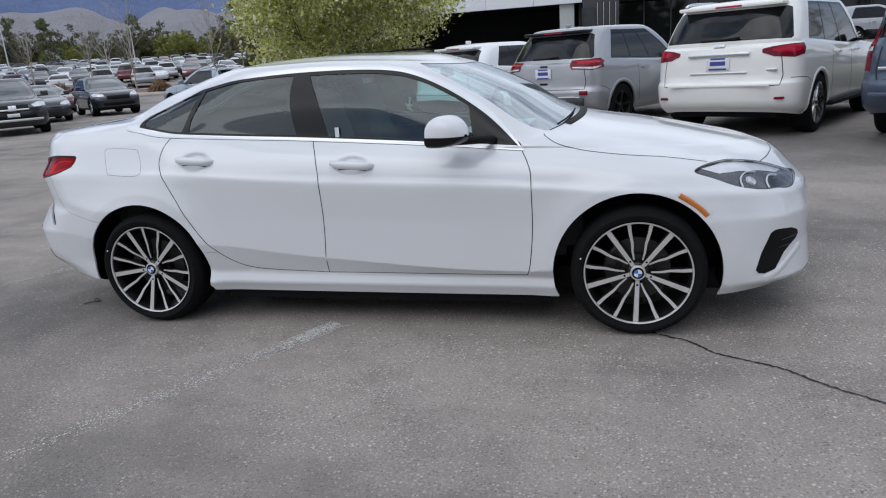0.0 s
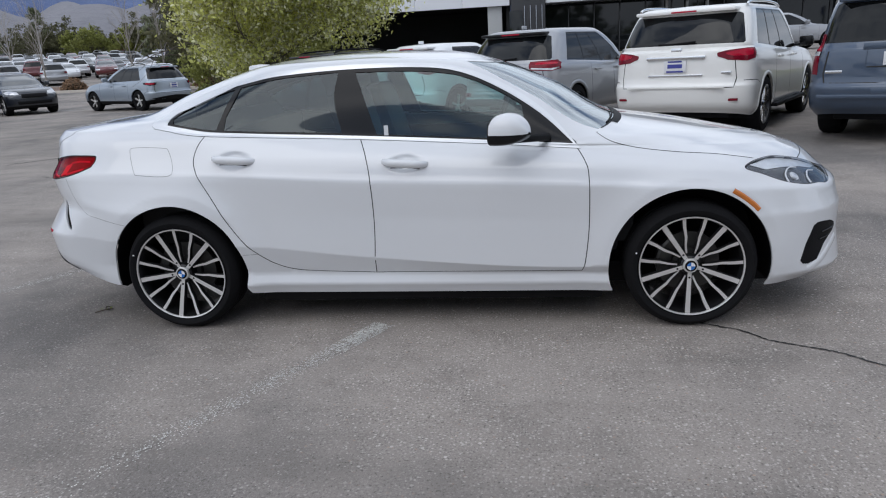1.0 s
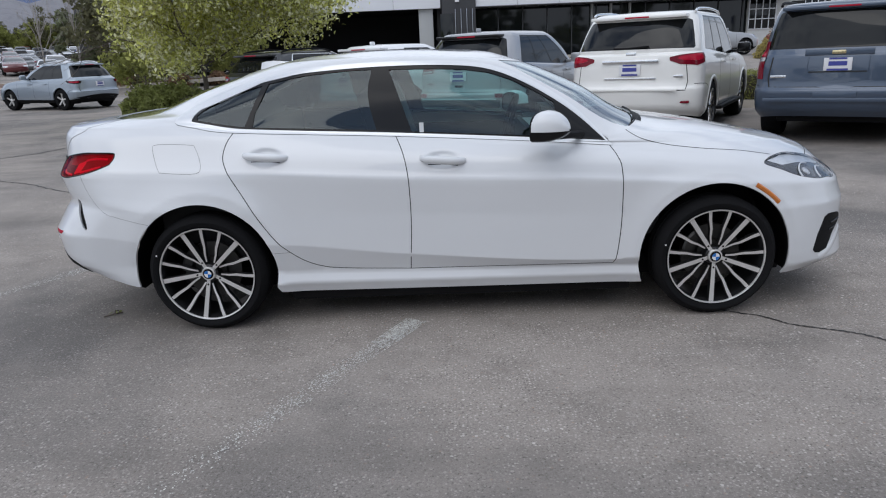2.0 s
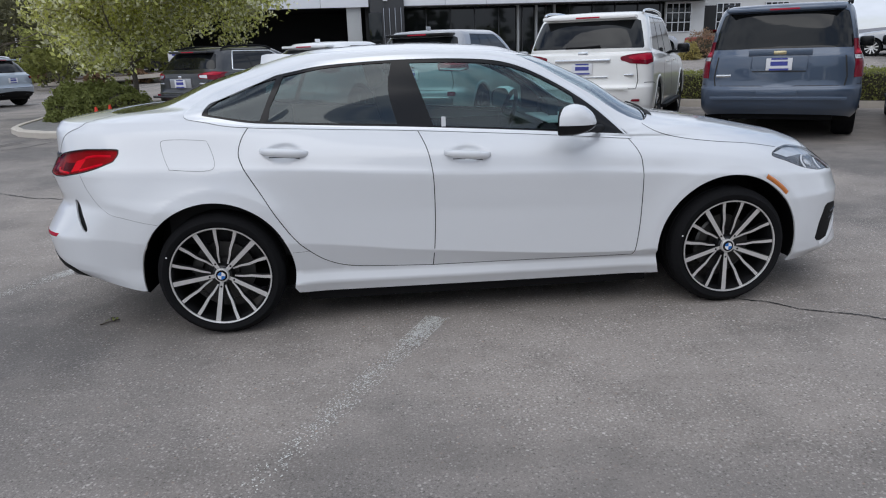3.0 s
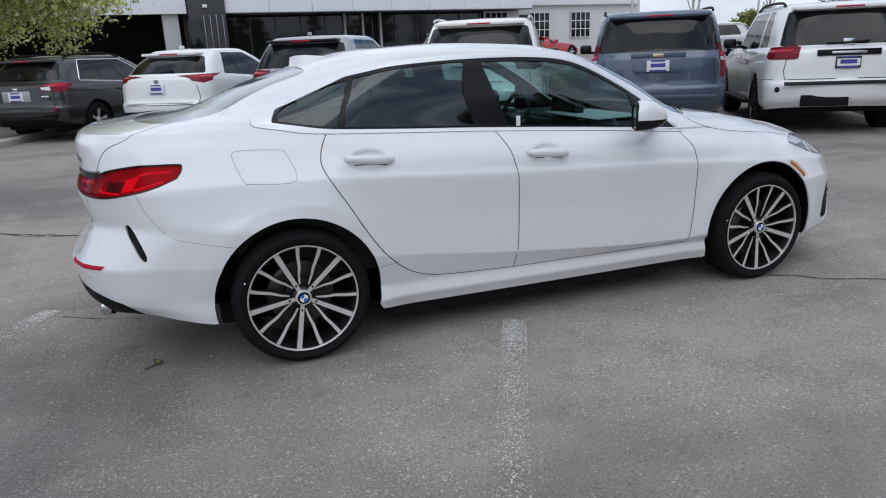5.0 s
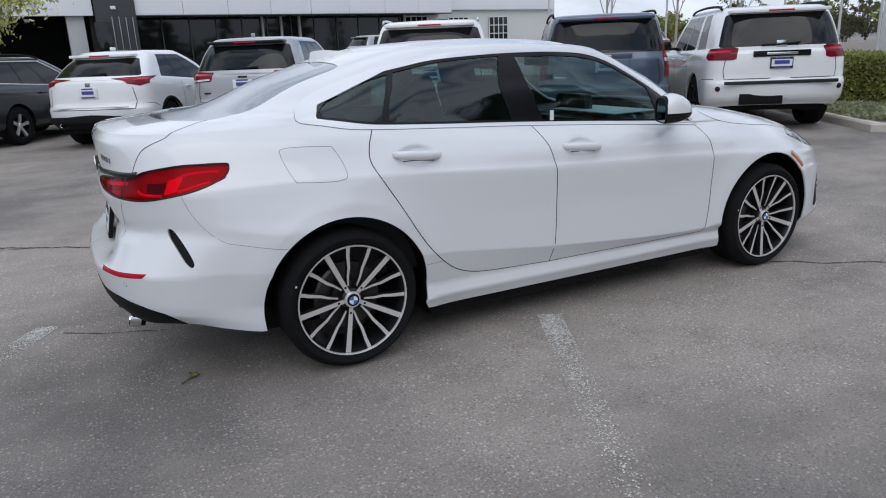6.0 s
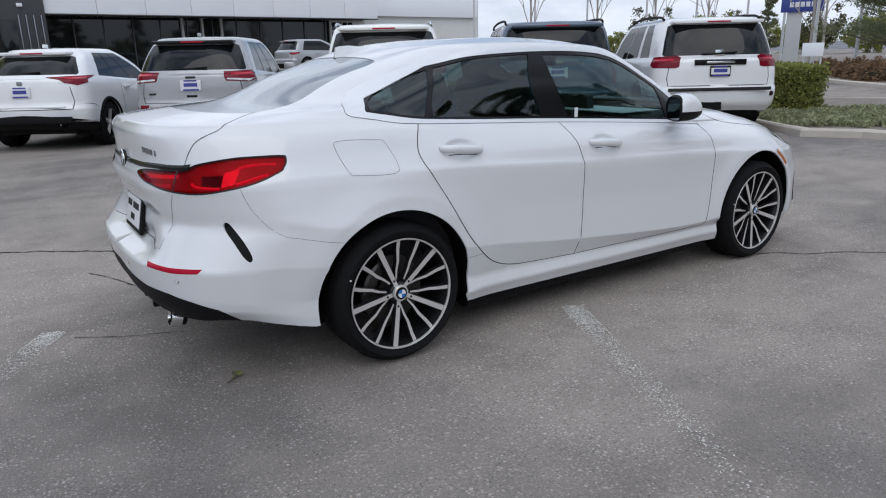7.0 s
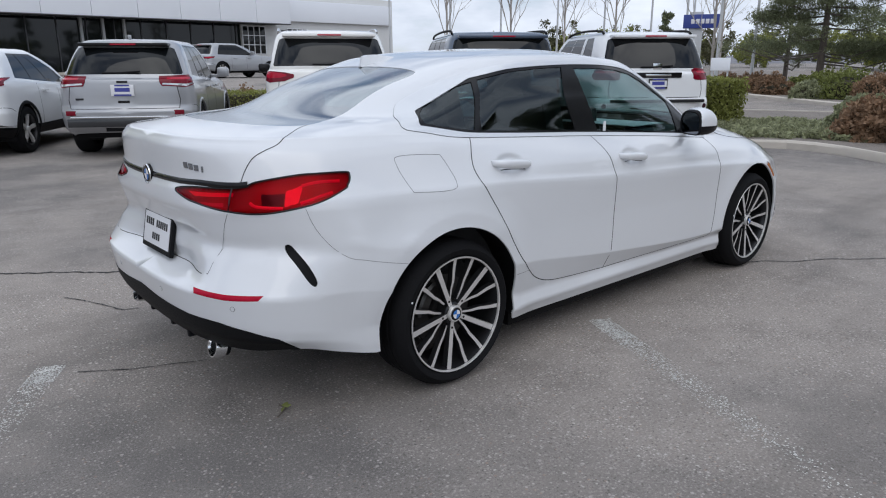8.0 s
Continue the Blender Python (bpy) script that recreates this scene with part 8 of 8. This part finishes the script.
    # woods and rows of trees in the distance
    protos = [conifer("far_conifer", "dark conifer in the distance", pose(-90, 118, gz(-90, 118)), 9.5, 3.3, 3000, 300, None, 0.026), broad_tree("far_tree", "olive-green tree in the distance", pose(-70, 120, gz(-70, 120)), 8.0, 4.0, 1.2, 3200, 0.27, 301, M_FAR, squash=0.7, low=0.3), broad_tree("far_tree", "yellow-green tree in the distance", pose(-80, 116, gz(-80, 116)), 7.0, 3.8, 1.0, 3200, 0.27, 302, M_HEDGE, low=0.3)]
    for i in range(120):
        p = protos[far.choice((0, 1, 1, 1, 2))]
        s_, q_ = 136 + far.uniform(0, 22), (i - 66) * 1.75 + far.uniform(-1.5, 1.5)
        x, y = -0.60 * s_ + 0.8 * q_, 0.80 * s_ + 0.6 * q_
        copy_thing(p, pose(x, y, gz(x, y) - 0.2, 0, 0, far.uniform(0, 360)) @ Matrix.Scale(far.uniform(0.6, 1.1), 4))
    for i in range(30):
        p = protos[far.choice((1, 2, 2, 0))]
        x, y = 75 + far.uniform(0, 30), 8 + i * 2.6 + far.uniform(-2, 2)
        copy_thing(p, pose(x, y, gz(x, y) - 0.2, 0, 0, far.uniform(0, 360)) @ Matrix.Scale(far.uniform(0.6, 1.0), 4))
    for i in range(20):
        x, y = -46 + i * 4.6 + far.uniform(-1.5, 1.5), -44 + far.uniform(-4, 4)
        copy_thing(protos[far.choice((0, 1, 1, 2))], pose(x, y, gz(x, y) - 0.1, 0, 0, far.uniform(0, 360)) @ Matrix.Scale(far.uniform(0.6, 1.05), 4))
    # pines across the lane behind, which the coupe's windows mirror
    for i, (x, y, sc) in enumerate([(5.0, -17.2, 0.92), (7.3, -16.4, 1.08), (9.4, -14.6, 0.95), (11.0, -13.4, 1.05), (12.6, -12.0, 0.86), (14.4, -11.0, 0.98), (16.2, -9.4, 0.8), (10.6, -18.0, 1.2)]):
        copy_thing(pine, pose(x, y, gz(x, y), 0, 0, i * 67) @ Matrix.Scale(sc, 4))
    for i, (x, y, k, sc) in enumerate([(-19, 40, 1, 0.95), (-15.5, 44, 2, 0.8), (-23, 46, 1, 1.0), (-28, 50, 0, 0.9), (-17, 34, 2, 0.6)]):
        copy_thing(protos[k], pose(x, y, gz(x, y) - 0.1, 0, 0, i * 77) @ Matrix.Scale(sc, 4))
    bt = bare_tree("bare_tree", "bare pale tree in the far lot", pose(-33, 41, gz(-33, 41)), 5.6, 400, 0.28)
    for x, y, sc in ((-37.5, 42, 0.9), (-26, 44.5, 1.15), (-41, 40, 0.9), (-30, 47, 1.0), (-52, 62, 1.1)):
        copy_thing(bt, pose(x, y, gz(x, y), 0, 0, x * 9) @ Matrix.Scale(sc, 4))
    for i in range(11):
        x, y = -45 + i * 3.1 + far.uniform(-1, 1), 39.4 + far.uniform(-0.8, 0.8)
        clump("shrub", "low russet shrub on the bank below the far lot", "shrub", pose(x, y, gz(x, y) + 0.1, 0, 0, i * 50), 1.8, 1.4, 0.8, 700, 0.11, M_RUSSET, 500 + i)
    # bank below the far lot
    vs = [(-60, 36), (-44, 37), (-30, 38), (-20, 39), (-9, 39)]
    island("verge_north", vs + [(-9, 41.5), (-20, 42.5), (-30, 42.2), (-44, 41.5), (-60, 40)], M_BANK, "brown mulch bank with a concrete kerb along the far lane", 0.16, 0.35)


# ---- showroom, signs, poles ----
M_FASCIA = mat("fascia_panel", (0.82, 0.84, 0.88), 0.4, 0.05, grain=(0.6, 0.05))
M_RENDER = mat("pale_render", (0.66, 0.66, 0.65), 0.85, grain=(3, 0.08), bump=(90, 0.003))
M_CLAD = mat("dark_cladding", (0.045, 0.046, 0.05), 0.45, grain=(2, 0.15))
M_SHOPGLASS = mat("showroom_glass", (0.008, 0.010, 0.011), 0.04, spec=0.42, grain=(0.8, 0.3))
# near-black colour that stands in for the shade under and inside the showroom
M_RECESS_SHADE = mat("recess_shade", (0.018, 0.018, 0.019), 0.8, grain=(2, 0.2))
M_FRAME = mat("pale_frame", (0.42, 0.43, 0.43), 0.5)
M_SIGN = mat("blue_sign", (0.035, 0.06, 0.27), 0.35)
M_POLE = mat("pale_pole", (0.52, 0.53, 0.54), 0.45, grain=(3, 0.08))


def showroom():
    t = thing("showroom_building", "car showroom with pale grey fascia and dark glazing", "building", at=pose(0, 46.4, 0.70, 0, 0, 2.86))
    b = lambda nm, m_, *rows, bev=0.02, lab="": part(nm, boxes(*rows, bevel=bev), m_, t, lab)
    # right wing: fascia panels over a glazed front
    x0, x1 = 1.6, 25.2
    n = 8
    w = (x1 - x0) / n
    for i in range(n):
        b("fascia_panel", M_FASCIA, (x0 + (i + 0.5) * w, 0.0, 5.9, w - 0.02, 0.3, 4.36))
    b("fascia_edge", M_CLAD, ((x0 + x1) / 2, -0.02, 3.68, x1 - x0, 0.36, 0.07))
    b("soffit", M_RECESS_SHADE, ((x0 + x1) / 2, 1.2, 3.78, x1 - x0, 2.2, 0.1))
    b("wall", M_RENDER, ((x0 + x1) / 2, 8.2, 4.0, x1 - x0, 12.0, 8.0))
    k = 13
    pw = (x1 - x0) / k
    for i in range(k):
        b("window_pane", M_SHOPGLASS, (x0 + (i + 0.5) * pw, 2.1, 1.85, pw - 0.08, 0.06, 3.66), bev=0.0)
        b("mullion", M_CLAD, (x0 + i * pw, 2.05, 1.85, 0.08, 0.16, 3.7))
    for x in (10.3, 11.7, 13.1):
        b("pale_post", M_FRAME, (x, 1.9, 1.85, 0.16, 0.3, 3.7))
    b("plinth", M_CONCRETE, ((x0 + x1) / 2, 2.0, 0.06, x1 - x0, 0.4, 0.24))
    for x in (3.5, 6.2, 8.5):
        b("soffit_lamp", M_PLATE, (x, 0.6, 3.72, 0.16, 0.16, 0.03), bev=0.005)
    # dark tower
    b("tower", M_CLAD, (0.4, 0.35, 4.4, 2.36, 1.4, 8.8))
    for x in (0.15, 0.55, 0.95, 1.35):
        b("tower_fin", M_BADGE, (x, -0.42, 1.9, 0.06, 0.1, 3.4))
    b("tower_door", M_SHOPGLASS, (-0.45, -0.38, 1.7, 0.9, 0.06, 3.2))
    b("tower_lamp", M_PLATE, (0.3, -0.42, 4.15, 0.3, 0.16, 0.2))
    # left wing: a deep drive-in under a pale fascia
    for i in range(4):
        b("fascia_panel", M_FASCIA, (-0.85 - (i + 0.5) * 3.3, -0.1, 5.8, 3.28, 0.3, 4.2))
    # soffit, walls and floor of the drive-in carry its shade as colour
    b("soffit", M_RECESS_SHADE, (-7.4, 4.5, 3.85, 13.2, 9.0, 0.12))
    b("wall", M_RECESS_SHADE, (-7.4, 9.3, 2.9, 13.2, 0.4, 6.2), (-14.2, 4.5, 2.9, 0.4, 9.6, 6.2), (-0.95, 4.9, 2.9, 0.3, 9.0, 6.2))
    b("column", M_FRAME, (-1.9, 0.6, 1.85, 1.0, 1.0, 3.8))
    b("drive_floor", M_RECESS_SHADE, (-7.4, 4.6, 0.01, 13.0, 9.0, 0.06))
    b("roof", M_CLAD, (-7.4, 4.8, 7.6, 13.4, 9.6, 0.3), (13.4, 8.2, 8.1, 23.8, 12.4, 0.3))
    # pale rendered wing at the far end
    b("wall", M_RENDER, (32.0, 6.0, 3.2, 13.4, 5.0, 6.4))
    b("fascia_panel", M_FASCIA, (31.8, 3.3, 5.0, 13.0, 0.3, 1.7))
    # dark slab painted as the shaded opening of the entrance
    b("entrance", M_RECESS_SHADE, (26.3, 3.44, 1.7, 1.3, 0.2, 3.4))
    b("wall", M_RENDER, (23.5, 1.90, 1.86, 3.2, 0.24, 3.62))
    for wx, wy in ((22.95, 1.80), (28.0, 3.46), (32.2, 3.46)):
        wd = b("window", M_SHOPGLASS, (wx, wy, 2.5, 2.0, 0.12, 2.1))
        for dx in (-1.0, -0.5, 0.0, 0.5, 1.0):
            part("window_bar", boxes((wx + dx, wy - 0.08, 2.5, 0.06, 0.06, 2.14)), M_PLATE, wd)
        for dz in (-1.05, -0.35, 0.35, 1.05):
            part("window_bar", boxes((wx, wy - 0.09, 2.5 + dz, 2.06, 0.06, 0.06)), M_PLATE, wd)
    # low block to the west, behind the tree
    b("wall", M_CLAD, (-22.0, 10.0, 2.6, 15.0, 6.0, 5.2))


def signs_and_poles():
    yaw = math.degrees(math.atan2(0.489, 0.871)) - 90
    t = thing("pylon_sign", "blue roadside sign panel on a pale pylon", "sign", at=pose(36.3, 18.8, gz(36.3, 18.8), 0, 0, yaw))
    part("pylon", boxes((-0.35, 0.16, 2.1, 0.78, 0.3, 4.2), bevel=0.03), M_POLE, t, "pale blue-grey pylon")
    pn = part("panel", boxes((0, 0, 3.66, 2.15, 0.22, 0.78), bevel=0.02), M_SIGN, t, "blue panel")
    for i in range(5):
        part("letter_bar", boxes((-0.54 + i * 0.27, -0.118, 3.66, 0.2, 0.02, 0.26), bevel=0.004), M_PLATE, pn)
    t = thing("board_sign", "small grey board on two pale posts", "sign", at=pose(19.9, 9.1, gz(19.9, 9.1), 0, 0, yaw - 4))
    part("board", boxes((0.1, 0, 1.3, 0.62, 0.06, 0.42), bevel=0.01), M_FASCIA, t)
    for x in (-0.15, 0.35):
        part("post", boxes((x, 0.06, 0.7, 0.06, 0.06, 1.4), bevel=0.01), M_POLE, t)
    t = thing("plant_sign", "small white sign board on the grass by the tree", "sign", at=pose(-12.35, 40.2, gz(-12.35, 40.2), 0, 0, 16))
    part("board", boxes((0, 0, 1.25, 1.45, 0.06, 0.85), bevel=0.01), M_PLATE, t)
    for z, w in ((1.45, 1.0), (1.26, 0.75), (1.08, 0.9)):
        part("sign_bar", boxes((0, -0.034, z, w, 0.006, 0.09)), M_PRINT_BLUE, t)
    part("post", boxes((0, 0.06, 0.5, 0.12, 0.08, 1.2)), M_POLE, t)
    base = None
    for i, (x, y, h) in enumerate([(30.0, 41.0, 11), (33.5, 38.0, 11), (36.5, 35.5, 10), (39.0, 32.0, 11), (41.0, 29.2, 10), (43.0, 26.5, 11), (44.5, 24.0, 10), (38.0, 20.8, 9), (26.2, 12.4, 5.5), (33.0, 14.0, 8), (-47.0, 60.0, 5.2), (-63.0, 60.0, 6.2), (-23.0, 43.0, 6)]):
        if base is None:
            t = thing("lamp_pole", "tall pale pole beside the street", "pole", "poles beside the street", pose(x, y, gz(x, y)))
            bm = bmesh.new()
            tube(bm, [(0, 0, 0), (0, 0, 5), (0, 0, 11)], 0.085, 10, 0.6)
            part("shaft", bm, M_POLE, t)
            part("foot", boxes((0, 0, 0.2, 0.4, 0.4, 0.4), bevel=0.03), M_CONCRETE, t)
            base = t
        else:
            copy_thing(base, pose(x, y, gz(x, y)) @ Matrix.Diagonal((1, 1, h / 11, 1)))


def hills():
    def ridge(name, radius, height, material, label, seed, rough):
        n = 900
        v, f = [], []
        for i in range(n + 1):
            a = i / n * math.tau
            h = height(a) * (0.72 + rough * noise.fractal(Vector((math.cos(a) * 3 + seed, math.sin(a) * 3, seed)), 0.8, 2.2, 6))
            for r, z in ((radius, -3.0), (radius * 1.12, h * 0.45), (radius * 1.3, h * 0.85), (radius * 1.42, h), (radius * 1.7, 0.0)):
                k = 1 + 0.06 * noise.noise(Vector((math.cos(a) * 9, math.sin(a) * 9, r * 0.003 + seed)))
                v.append((math.cos(a) * r * k, math.sin(a) * r * k, z * (0.9 + 0.25 * noise.noise(Vector((math.cos(a) * 14, math.sin(a) * 14, r * 0.01))))))
        for i in range(n):
            for j in range(4):
                q = i * 5 + j
                f.append((q, q + 5, q + 6, q + 1))
        tagged(new(name, mesh_of(name, v, f, material)), label, "hills", kind="structure")

    def towards(a, centre, width):
        d = abs((math.degrees(a) - centre + 180) % 360 - 180)
        return max(0.0, 1 - d / width) ** 0.7
    ridge("backdrop_foothills", 620, lambda a: 14 + 100 * towards(a, 134, 66), mat("hill_scrub", (0.20, 0.197, 0.215), 0.95, grain=(0.012, 0.3), bump=(0.05, 8)), "bare grey-brown foothills in the distance", 3.0, 0.11)
    # the blue of distance haze is put into the far range's base colour
    ridge("backdrop_mountains", 1500, lambda a: 20 + 640 * towards(a, 132, 62), mat("mountain_haze_blue", (0.105, 0.145, 0.27), 0.95, grain=(0.004, 0.35), bump=(0.02, 20)), "distant mountain range with blue haze in its colour", 8.0, 0.25)


ground_marks()
planting()
showroom()
signs_and_poles()
hills()
